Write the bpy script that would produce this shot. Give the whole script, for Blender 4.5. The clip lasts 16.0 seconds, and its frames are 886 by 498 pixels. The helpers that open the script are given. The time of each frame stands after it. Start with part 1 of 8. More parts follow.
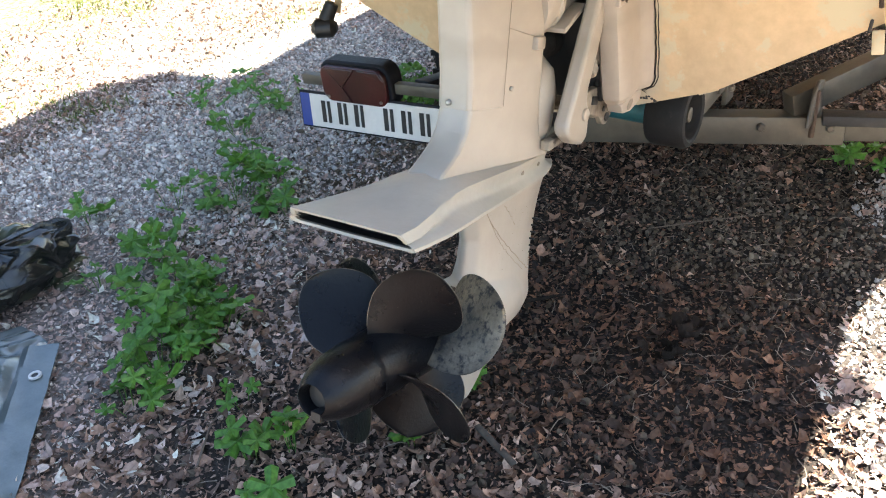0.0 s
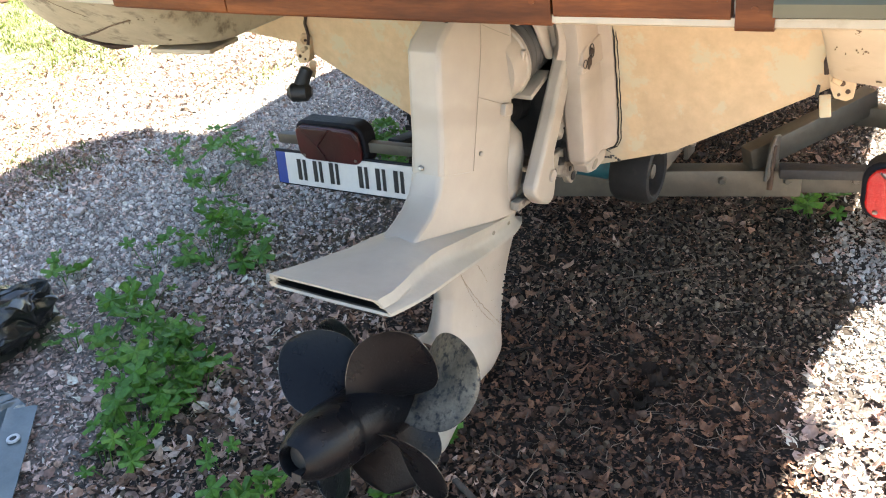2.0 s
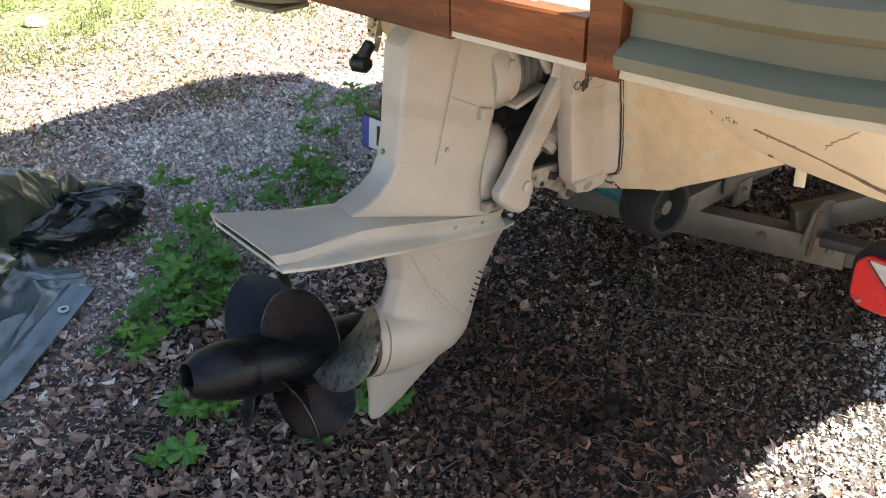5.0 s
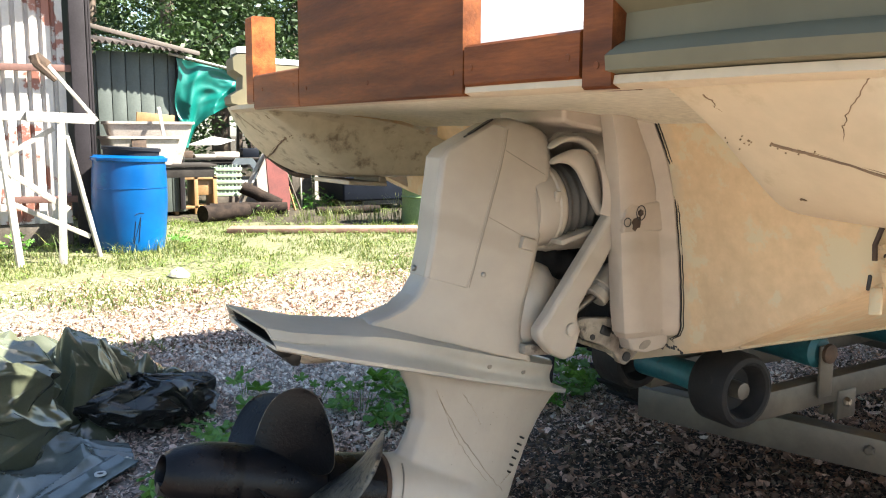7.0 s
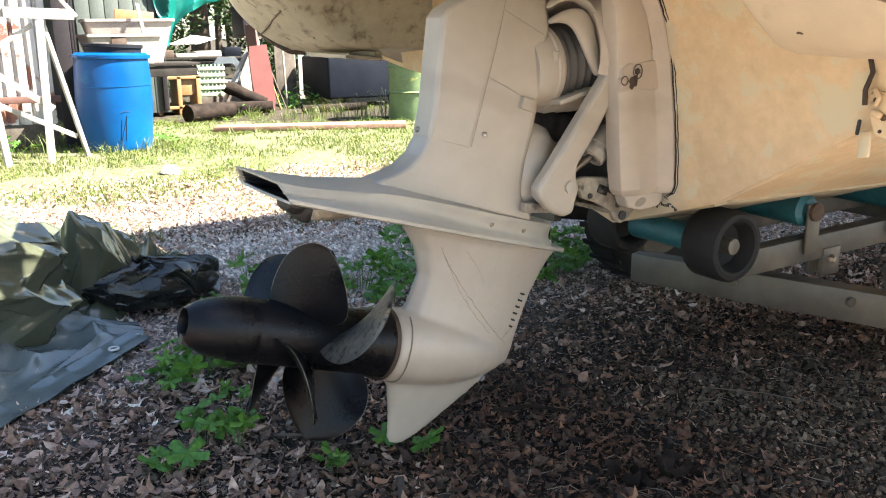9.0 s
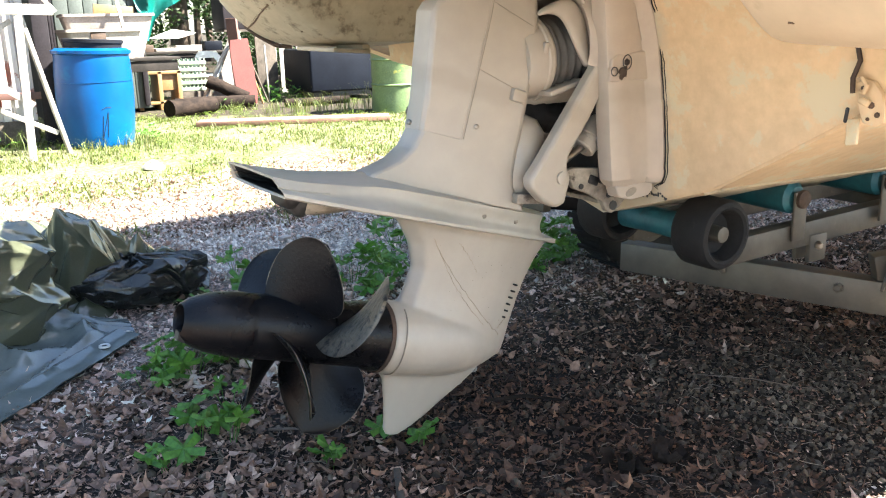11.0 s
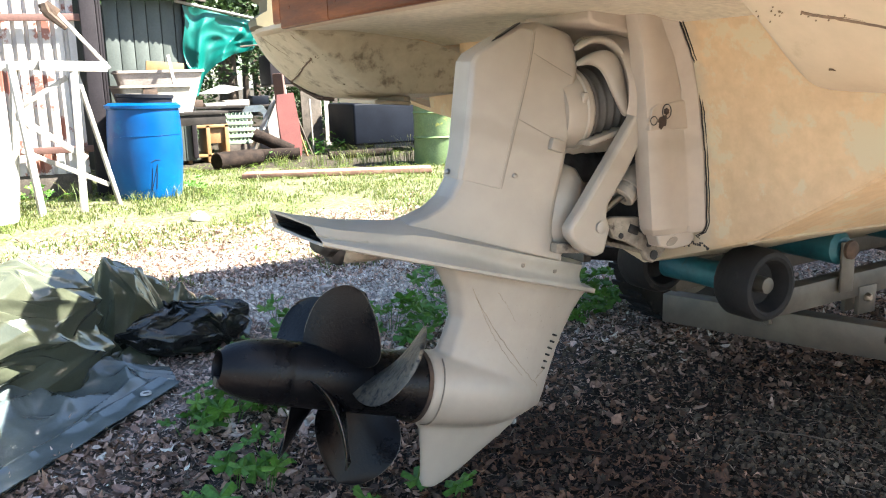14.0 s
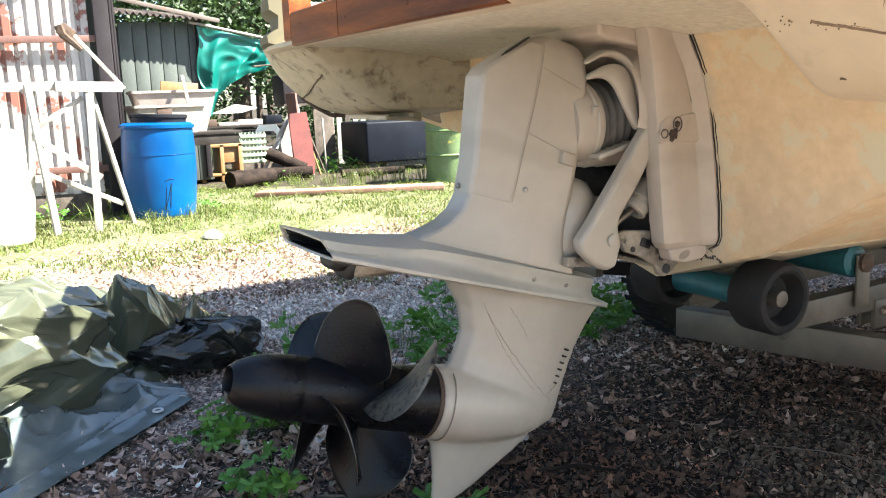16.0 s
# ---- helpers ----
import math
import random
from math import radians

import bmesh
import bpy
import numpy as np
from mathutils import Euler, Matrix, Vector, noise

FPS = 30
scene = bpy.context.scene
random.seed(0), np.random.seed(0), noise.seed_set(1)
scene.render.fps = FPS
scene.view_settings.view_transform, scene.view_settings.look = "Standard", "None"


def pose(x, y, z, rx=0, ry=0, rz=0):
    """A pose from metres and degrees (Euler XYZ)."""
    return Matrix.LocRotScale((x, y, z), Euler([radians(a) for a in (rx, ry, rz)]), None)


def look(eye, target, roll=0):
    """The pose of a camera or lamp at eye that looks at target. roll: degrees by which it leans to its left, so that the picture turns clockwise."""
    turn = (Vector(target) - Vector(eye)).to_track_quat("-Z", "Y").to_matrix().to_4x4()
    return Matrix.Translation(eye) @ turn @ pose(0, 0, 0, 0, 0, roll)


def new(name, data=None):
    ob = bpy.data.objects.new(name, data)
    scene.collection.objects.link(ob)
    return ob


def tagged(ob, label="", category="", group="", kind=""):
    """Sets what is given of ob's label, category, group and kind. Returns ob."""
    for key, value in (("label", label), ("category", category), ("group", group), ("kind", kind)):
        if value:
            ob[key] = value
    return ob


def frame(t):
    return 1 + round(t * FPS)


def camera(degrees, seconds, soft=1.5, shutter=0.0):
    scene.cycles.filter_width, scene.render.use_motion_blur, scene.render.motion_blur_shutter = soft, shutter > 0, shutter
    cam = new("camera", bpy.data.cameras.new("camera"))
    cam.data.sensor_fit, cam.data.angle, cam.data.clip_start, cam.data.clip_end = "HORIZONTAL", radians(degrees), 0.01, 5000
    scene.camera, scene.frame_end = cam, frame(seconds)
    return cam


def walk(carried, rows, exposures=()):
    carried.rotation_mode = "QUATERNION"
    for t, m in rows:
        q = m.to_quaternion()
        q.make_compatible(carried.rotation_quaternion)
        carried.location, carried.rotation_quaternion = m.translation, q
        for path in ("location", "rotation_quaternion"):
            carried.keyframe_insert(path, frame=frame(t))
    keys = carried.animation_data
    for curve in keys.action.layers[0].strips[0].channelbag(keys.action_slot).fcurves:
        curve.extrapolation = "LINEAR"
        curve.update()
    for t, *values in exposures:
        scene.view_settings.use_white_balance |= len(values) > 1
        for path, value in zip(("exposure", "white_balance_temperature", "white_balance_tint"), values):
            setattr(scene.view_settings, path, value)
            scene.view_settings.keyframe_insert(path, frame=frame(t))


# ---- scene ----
cam = camera(55.3, 16.0, soft=1.1, shutter=0.0)
METRES, EYE = 1.45, 1.3848
BASE = pose(-1.5678, -0.6951, EYE, -32.971, 6.2, -56.255)
ROWS = [
    (0.0, 0.0, 0.0, 0.0, 0.0, 0.0, -0.0),
    (0.5, -0.0135, -0.0107, 0.0158, -0.91, 1.49, 0.58),
    (1.0, -0.0177, -0.012, 0.0192, -1.6, 2.64, 0.81),
    (1.5, -0.0164, -0.0246, 0.02, -1.79, 2.92, 0.83),
    (2.0, 0.001, -0.0402, 0.023, -1.65, 2.88, 1.07),
    (2.5, 0.0146, -0.0571, 0.0181, -1.5, 2.61, 0.68),
    (3.0, 0.0391, -0.0727, 0.0138, -1.04, 2.02, -0.52),
    (3.5, 0.1006, -0.1084, 0.0347, 1.54, 0.79, -4.23),
    (6.0, 0.4877, -0.007, 0.0335, 18.16, 5.31, -16.91),
    (6.5, 0.5205, 0.0818, -0.0977, 18.9, 15.5, -18.28),
    (7.0, 0.5376, 0.1085, -0.1584, 20.07, 20.4, -19.26),
    (7.5, 0.5348, 0.1111, -0.177, 20.41, 19.52, -18.85),
    (8.0, 0.5295, 0.1008, -0.1929, 20.49, 18.77, -18.94),
    (8.5, 0.5419, 0.0955, -0.217, 19.91, 17.17, -18.88),
    (9.0, 0.5432, 0.0925, -0.2315, 19.53, 14.03, -17.85),
    (11.5, 0.532, 0.0834, -0.2367, 18.58, 13.8, -16.76),
    (12.0, 0.5337, 0.0833, -0.2371, 19.27, 14.21, -16.9),
    (12.5, 0.5335, 0.0865, -0.2367, 19.97, 14.88, -17.02),
    (13.0, 0.5339, 0.088, -0.2372, 20.66, 15.6, -17.21),
    (13.5, 0.536, 0.087, -0.2378, 21.1, 16.13, -17.47),
    (14.0, 0.5366, 0.0891, -0.2383, 21.4, 16.44, -17.75),
    (14.5, 0.5382, 0.0882, -0.2396, 21.75, 16.71, -17.83),
    (15.0, 0.5394, 0.0897, -0.2399, 22.13, 16.84, -17.9),
    (15.5, 0.5391, 0.093, -0.2404, 22.34, 17.0, -17.85),
    (16.0, 0.5392, 0.0951, -0.2411, 22.38, 17.36, -17.74),
]
EXPOSURE = [(0.0, 3.60, 6750, 9), (3.5, 3.44, 6750, 9), (6.0, 2.72, 6500, 8), (6.5, 3.12, 6450, 8), (7.0, 2.84, 6550, 7), (8.5, 2.96, 6600, 7), (9.2, 3.16, 6650, 8), (12.5, 3.38, 6350, 8), (14.0, 3.12, 6350, 8), (16.0, 2.98, 6450, 8)]
walk(cam, [(t, BASE @ pose(METRES * x, METRES * y, METRES * z, 90 + pitch, roll, yaw)) for t, x, y, z, yaw, pitch, roll in ROWS], EXPOSURE)

# ---- light: sun over the boat's bow and starboard side, clear sky ----
TO_SUN = Vector((0.67, -0.50, 1.0)).normalized()
world = bpy.data.worlds.new("sky")
scene.world = world
world.use_nodes = True
wn = world.node_tree
sky = wn.nodes.new("ShaderNodeTexSky")
sky.sky_type, sky.sun_disc = "NISHITA", False
sky.sun_elevation = math.asin(TO_SUN.z)
sky.sun_rotation = math.atan2(TO_SUN.x, TO_SUN.y)
wn.links.new(sky.outputs[0], wn.nodes["Background"].inputs[0])
wn.nodes["Background"].inputs[1].default_value = 0.058
sun = new("sun", bpy.data.lights.new("sun", "SUN"))
sun.data.energy, sun.data.angle, sun.data.color = 5.0, radians(0.53), (1.0, 0.95, 0.87)
sun.matrix_world = look((6, -4, 9), Vector((6, -4, 9)) - TO_SUN)

# ---- materials ----
def rgb(c):
    return (*c, 1.0)


def mat(name, base, dark=None, rough=0.5, metal=0.0, big=2.5, fine=60.0, mix=0.6, spots=None, spot_at=(0.62, 0.68), spot_scale=9.0,
        bump=0.15, bump_scale=None, stretch=(1, 1, 1), per="", coat=0.0, spec=0.5, rough_var=0.12, trans=0.0):
    """Colour between base and dark by broad and fine noise, with spots of wear; per: 'island' or 'object' varies each piece."""
    m = bpy.data.materials.new(name)
    m.use_nodes = True
    nt, n, l = m.node_tree, m.node_tree.nodes, m.node_tree.links
    bsdf = n["Principled BSDF"]
    dark = dark or tuple(v * 0.6 for v in base)
    tc = n.new("ShaderNodeTexCoord")
    mp = n.new("ShaderNodeMapping")
    mp.inputs["Scale"].default_value = stretch
    l.new(tc.outputs["Object"], mp.inputs[0])

    def noise_node(scale, detail=5.0, w=0.6):
        t = n.new("ShaderNodeTexNoise")
        t.inputs["Scale"].default_value, t.inputs["Detail"].default_value, t.inputs["Roughness"].default_value = scale, detail, w
        l.new(mp.outputs[0], t.inputs["Vector"])
        return t.outputs["Fac"]

    def ramp(fac, a, b, ca, cb):
        r = n.new("ShaderNodeValToRGB")
        r.color_ramp.elements[0].position, r.color_ramp.elements[1].position = a, b
        r.color_ramp.elements[0].color, r.color_ramp.elements[1].color = rgb(ca), rgb(cb)
        l.new(fac, r.inputs[0])
        return r.outputs[0]

    def blend(kind, fac, a, b):
        x = n.new("ShaderNodeMix")
        x.data_type, x.blend_type = "RGBA", kind
        if isinstance(fac, float):
            x.inputs[0].default_value = fac
        else:
            l.new(fac, x.inputs[0])
        l.new(a, x.inputs[6])
        l.new(b, x.inputs[7])
        return x.outputs[2]

    f_big, f_fine = noise_node(big), noise_node(fine, 4.0)
    col = ramp(f_big, 0.36, 0.66, dark, base)
    grain = ramp(f_fine, 0.3, 0.7, (1 - mix * 0.5,) * 3, (1.0,) * 3)
    col = blend("MULTIPLY", 1.0, col, grain)
    if per:
        src = n.new("ShaderNodeNewGeometry").outputs["Random Per Island"] if per == "island" else n.new("ShaderNodeObjectInfo").outputs["Random"]
        col = blend("MULTIPLY", 1.0, col, ramp(src, 0.0, 1.0, (0.55, 0.55, 0.55), (1.15, 1.1, 1.05)))
    if spots:
        f_s = noise_node(spot_scale, 6.0, 0.65)
        fac = ramp(f_s, spot_at[0], spot_at[1], (0, 0, 0), (1, 1, 1))
        c = n.new("ShaderNodeRGB")
        c.outputs[0].default_value = rgb(spots)
        col = blend("MIX", fac, col, c.outputs[0])
    l.new(col, bsdf.inputs["Base Color"])
    r = n.new("ShaderNodeMapRange")
    r.inputs[3].default_value, r.inputs[4].default_value = max(0.02, rough - rough_var), min(1.0, rough + rough_var)
    l.new(f_big, r.inputs[0])
    l.new(r.outputs[0], bsdf.inputs["Roughness"])
    bsdf.inputs["Metallic"].default_value = metal
    bsdf.inputs["Specular IOR Level"].default_value = spec
    bsdf.inputs["Coat Weight"].default_value = coat
    bsdf.inputs["Coat Roughness"].default_value = 0.12
    if trans:
        bsdf.inputs["Transmission Weight"].default_value = trans
    if bump:
        b = n.new("ShaderNodeBump")
        b.inputs["Strength"].default_value, b.inputs["Distance"].default_value = bump, 0.01
        l.new(noise_node(bump_scale, 4.0) if bump_scale else f_fine, b.inputs["Height"])
        l.new(b.outputs[0], bsdf.inputs["Normal"])
    return m


def many_colours(name, colours, rough=0.8, translucent=0.0, fine=90.0, spec=0.5):
    """Each island takes one of the colours; thin leaves let some light through."""
    m = bpy.data.materials.new(name)
    m.use_nodes = True
    n, l = m.node_tree.nodes, m.node_tree.links
    bsdf = n["Principled BSDF"]
    g = n.new("ShaderNodeNewGeometry")
    r = n.new("ShaderNodeValToRGB")
    r.color_ramp.interpolation = "LINEAR"
    while len(r.color_ramp.elements) < len(colours):
        r.color_ramp.elements.new(0.5)
    for i, c in enumerate(colours):
        r.color_ramp.elements[i].position = i / (len(colours) - 1)
        r.color_ramp.elements[i].color = rgb(c)
    l.new(g.outputs["Random Per Island"], r.inputs[0])
    t = n.new("ShaderNodeTexNoise")
    t.inputs["Scale"].default_value = fine
    tc = n.new("ShaderNodeTexCoord")
    l.new(tc.outputs["Object"], t.inputs["Vector"])
    mr = n.new("ShaderNodeMapRange")
    mr.inputs[1].default_value, mr.inputs[2].default_value, mr.inputs[3].default_value, mr.inputs[4].default_value = 0.3, 0.7, 0.65, 1.15
    l.new(t.outputs["Fac"], mr.inputs[0])
    x = n.new("ShaderNodeMix")
    x.data_type, x.blend_type = "RGBA", "MULTIPLY"
    x.inputs[0].default_value = 1.0
    l.new(r.outputs[0], x.inputs[6])
    l.new(mr.outputs[0], x.inputs[7])
    l.new(x.outputs[2], bsdf.inputs["Base Color"])
    bsdf.inputs["Roughness"].default_value = rough
    bsdf.inputs["Specular IOR Level"].default_value = spec
    if translucent:
        tr = n.new("ShaderNodeBsdfTranslucent")
        l.new(x.outputs[2], tr.inputs[0])
        ms = n.new("ShaderNodeMixShader")
        ms.inputs[0].default_value = translucent
        l.new(bsdf.outputs[0], ms.inputs[1])
        l.new(tr.outputs[0], ms.inputs[2])
        l.new(ms.outputs[0], n["Material Output"].inputs[0])
    return m


M_DRIVE = mat("drive_paint", (0.3871, 0.3453, 0.283), (0.3293, 0.2919, 0.2385), rough=0.36, big=3.0, fine=25, mix=0.12, spots=(0.30, 0.26, 0.20), spot_at=(0.70, 0.76), spot_scale=22, bump=0.05, bump_scale=40)
M_SEAM = mat("dark_seam", (0.27, 0.235, 0.185), (0.19, 0.165, 0.13), rough=0.7)
M_DRIVE_GREY = mat("plate_paint", (0.3784, 0.352, 0.2948), (0.308, 0.2948, 0.2508), rough=0.34, big=4, fine=30, mix=0.15, spots=(0.25, 0.22, 0.17), spot_at=(0.72, 0.78), spot_scale=24, bump=0.06, bump_scale=40)
M_SHIELD = mat("shield_paint", (0.4139, 0.3515, 0.2837), (0.3534, 0.2995, 0.2399), rough=0.48, big=5, fine=30, mix=0.14, spots=(0.25, 0.20, 0.14), spot_at=(0.74, 0.78), spot_scale=26, bump=0.06, bump_scale=30)
M_LEG_CREASE = mat("leg_crease", (0.40, 0.33, 0.24), (0.30, 0.24, 0.17), rough=0.6, big=30)
M_CREAM = mat("antifouling_cream", (0.6365, 0.4607, 0.2707), (0.551, 0.4037, 0.2422), rough=0.62, big=5, fine=34, mix=0.32, spots=(0.53, 0.455, 0.30), spot_at=(0.54, 0.60), spot_scale=10, bump=0.12, bump_scale=14)
M_CREAM_PALE = mat("gelcoat_cream", (0.53, 0.445, 0.310), (0.46, 0.378, 0.262), rough=0.5, big=4, fine=26, mix=0.2, spots=(0.37, 0.295, 0.19), spot_at=(0.58, 0.72), spot_scale=11, bump=0.1, bump_scale=12)
M_UNDER = mat("platform_underside", (0.70, 0.645, 0.50), (0.60, 0.555, 0.43), rough=0.5, big=3, spots=(0.30, 0.25, 0.17), spot_at=(0.62, 0.72), spot_scale=5, bump=0.08, bump_scale=12)
M_ALGAE = mat("algae_stained_gelcoat", (0.56, 0.485, 0.335), (0.43, 0.365, 0.245), rough=0.55, big=4, fine=40, mix=0.3, spots=(0.15, 0.115, 0.07), spot_at=(0.54, 0.70), spot_scale=22, bump=0.12, bump_scale=20)
M_GREEN_GEL = mat("gelcoat_green_grey", (0.145, 0.130, 0.082), (0.108, 0.097, 0.062), rough=0.62, spec=0.2, big=2.5, fine=30, mix=0.12, bump=0.05, bump_scale=10)
M_WHITE = mat("gelcoat_white", (0.80, 0.79, 0.75), (0.70, 0.69, 0.65), rough=0.3, mix=0.08, bump=0.03)
M_BLACK = mat("propeller_black", (0.007, 0.0074, 0.0085), (0.0045, 0.0045, 0.0055), rough=0.29, metal=0.0, big=12, fine=120, mix=0.5, spots=(0.09, 0.083, 0.07), spot_at=(0.68, 0.74), spot_scale=120, bump=0.14, bump_scale=150, spec=0.17, rough_var=0.12)
M_BRONZE = mat("worn_bronze", (0.20, 0.165, 0.115), (0.05, 0.045, 0.035), rough=0.45, metal=0.5, big=14, fine=140, mix=0.6, spots=(0.02, 0.02, 0.02), spot_at=(0.50, 0.62), spot_scale=60, bump=0.3, bump_scale=70)
M_EDGE = mat("worn_edge_highlight", (0.24, 0.21, 0.165), (0.03, 0.028, 0.025), rough=0.35, metal=0.7, big=26, fine=150, mix=0.6)
M_DARK = mat("dark_cast_and_shade", (0.03, 0.03, 0.03), (0.012, 0.012, 0.012), rough=0.55, bump=0.2)
M_RUBBER = mat("rubber", (0.014, 0.0135, 0.013), (0.009, 0.009, 0.009), rough=0.75, spots=(0.05, 0.042, 0.033), spot_at=(0.64, 0.78), spec=0.3, spot_scale=12, bump=0.2)
M_BELLOWS = mat("bellows_rubber", (0.09, 0.085, 0.075), (0.045, 0.043, 0.04), rough=0.6, bump=0.1)
M_STEEL = mat("steel", (0.42, 0.40, 0.36), (0.25, 0.22, 0.18), rough=0.35, metal=0.9, bump=0.1)
M_CRACK = mat("dirt_in_cracks", (0.22, 0.145, 0.085), (0.11, 0.072, 0.045), rough=0.9, big=30, bump=0.2)
M_RUST = mat("rusty_steel", (0.12, 0.075, 0.04875), (0.0525, 0.0375, 0.03), rough=0.8, metal=0.3, big=9, bump=0.4)
M_ALLOY = mat("corroded_alloy", (0.42, 0.37, 0.29), (0.17, 0.14, 0.11), rough=0.7, metal=0.2, big=14, spots=(0.08, 0.065, 0.05), spot_scale=24, spot_at=(0.56, 0.64), bump=0.5)
M_GALV = mat("galvanised_steel", (0.135, 0.120, 0.092), (0.085, 0.076, 0.062), rough=0.5, metal=0.35, big=7, fine=45, mix=0.25, spots=(0.17, 0.14, 0.10), spot_scale=10, spot_at=(0.64, 0.74), bump=0.1)
M_TEAL = mat("teal_paint", (0.01875, 0.1237, 0.1425), (0.0135, 0.075, 0.09), rough=0.5, big=8, spots=(0.03, 0.05, 0.05), spot_scale=14, spot_at=(0.62, 0.7), bump=0.15)
M_WOOD = mat("varnished_teak", (0.36, 0.112, 0.030), (0.18, 0.052, 0.015), rough=0.45, big=9, fine=70, mix=0.6, stretch=(3, 0.35, 3), coat=0.0, spec=0.22, bump=0.12, per="object")
M_DECK = mat("deck_planks", (0.50, 0.40, 0.31), (0.36, 0.27, 0.2), rough=0.6, stretch=(3, 0.4, 3), per="object")
M_TARP = mat("green_tarpaulin", (0.100, 0.107, 0.070), (0.058, 0.064, 0.042), rough=0.13, big=3, fine=190, mix=0.25, bump=0.07, bump_scale=60, spec=0.85, rough_var=0.06)
M_TARP_SHADED = mat("shaded_tarpaulin", (0.017, 0.019, 0.017), (0.010, 0.011, 0.011), rough=0.26, big=6, fine=160, mix=0.3, bump=0.08, bump_scale=30, spec=0.5)
M_TARP_SKY = mat("tarpaulin_sky_tint", (0.125, 0.150, 0.150), (0.080, 0.102, 0.105), rough=0.20, big=6, fine=160, mix=0.2, bump=0.16, bump_scale=26, spec=0.7)
M_BLUE = mat("blue_plastic", (0.0, 0.068, 0.215), (0.0, 0.046, 0.165), rough=0.34, big=2, mix=0.1, spots=(0.0, 0.125, 0.25), spot_at=(0.58, 0.8), spot_scale=3, bump=0.04, spec=0.25)
M_LID = mat("black_plastic", (0.018, 0.0192, 0.024), (0.012, 0.0132, 0.0168), rough=0.5, spec=0.12)
M_SHED = mat("white_rusty_sheet", (0.50, 0.465, 0.445), (0.39, 0.34, 0.31), rough=0.6, big=1.6, fine=30, mix=0.2, spots=(0.22, 0.085, 0.06), spot_scale=3.4, spot_at=(0.545, 0.58), bump=0.12)
M_SHED_DARK = mat("dark_post_steel", (0.034, 0.029, 0.032), (0.022, 0.0185, 0.020), rough=0.6, bump=0.1, spec=0.12)
M_SHED_RED = mat("brown_red_rail", (0.162, 0.078, 0.06), (0.114, 0.054, 0.042), rough=0.65)
M_HUT = mat("grey_green_boards", (0.0837, 0.0992, 0.0868), (0.062, 0.0744, 0.0651), rough=0.6, bump=0.1)
M_ROOF = mat("corrugated_roof", (0.168, 0.133, 0.112), (0.105, 0.084, 0.07), rough=0.7, spots=(0.16, 0.08, 0.05), bump=0.1)
M_TEAL_TARP = mat("turquoise_tarpaulin", (0.0, 0.135, 0.108), (0.0, 0.095, 0.078), rough=0.42, big=3, mix=0.15, bump=0.1)
M_PALE_WOOD = mat("weathered_white_wood", (0.44, 0.41, 0.37), (0.28, 0.25, 0.215), rough=0.75, stretch=(1, 1, 0.3), big=8, bump=0.2)
M_GREY_WOOD = mat("grey_wood", (0.132, 0.11, 0.09075), (0.0715, 0.0605, 0.0495), rough=0.85, big=8, bump=0.3, spec=0.12)
M_TABLE = mat("tarred_table_wood", (0.040, 0.034, 0.030), (0.022, 0.019, 0.017), rough=0.8, big=8, bump=0.2, spec=0.15)
M_PLANK = mat("faded_red_plank", (0.31, 0.185, 0.135), (0.21, 0.12, 0.088), rough=0.85, big=7, fine=50, mix=0.5, bump=0.3, spec=0.2)
M_RED_WOOD = mat("falu_red_board", (0.198, 0.055, 0.04675), (0.1375, 0.04125, 0.03575), rough=0.8, big=5, bump=0.2)
M_YELLOW = mat("yellow_wood", (0.34, 0.195, 0.075), (0.25, 0.140, 0.055), rough=0.6)
M_CRATE = mat("pale_green_crate", (0.336, 0.42, 0.294), (0.252, 0.329, 0.224), rough=0.5)
M_TUB = mat("grey_white_plastic", (0.43, 0.385, 0.345), (0.33, 0.285, 0.25), rough=0.5, spots=(0.30, 0.22, 0.17), spot_scale=4, bump=0.1)
M_DRUM = mat("green_drum", (0.1625, 0.234, 0.104), (0.1105, 0.169, 0.065), rough=0.5, big=5, spots=(0.42, 0.40, 0.08), spot_scale=4, bump=0.1)
M_NAVY = mat("dark_blue_grey_box", (0.008, 0.0105, 0.017), (0.0055, 0.007, 0.0115), rough=0.5, spec=0.12)
M_LOG = mat("log_bark", (0.036, 0.025, 0.019), (0.014, 0.010, 0.008), rough=0.9, big=10, bump=0.6, spec=0.12)
M_LENS_RED = mat("red_lens", (0.55, 0.02, 0.02), (0.42, 0.012, 0.012), rough=0.18, mix=0.2, coat=0.5, bump=0.25, bump_scale=120)
M_LENS_CLEAR = mat("clear_lens", (0.55, 0.52, 0.48), (0.4, 0.38, 0.35), rough=0.15, coat=0.5, bump=0.2, bump_scale=120)
M_LENS_DARK = mat("dark_red_lens", (0.085, 0.006, 0.006), (0.025, 0.005, 0.005), rough=0.3, mix=0.3, coat=0.3, bump=0.25, bump_scale=120)
M_PLATE = mat("number_plate_white", (0.70, 0.69, 0.65), (0.58, 0.57, 0.53), rough=0.4, mix=0.1)
M_PLATE_BLUE = mat("number_plate_blue", (0.02, 0.07, 0.36), rough=0.4, mix=0.1)
M_INK = mat("black_ink", (0.015, 0.015, 0.015), rough=0.5)
M_ZINC = mat("zinc_ring", (0.78, 0.78, 0.77), (0.66, 0.66, 0.65), rough=0.4, metal=0.3)
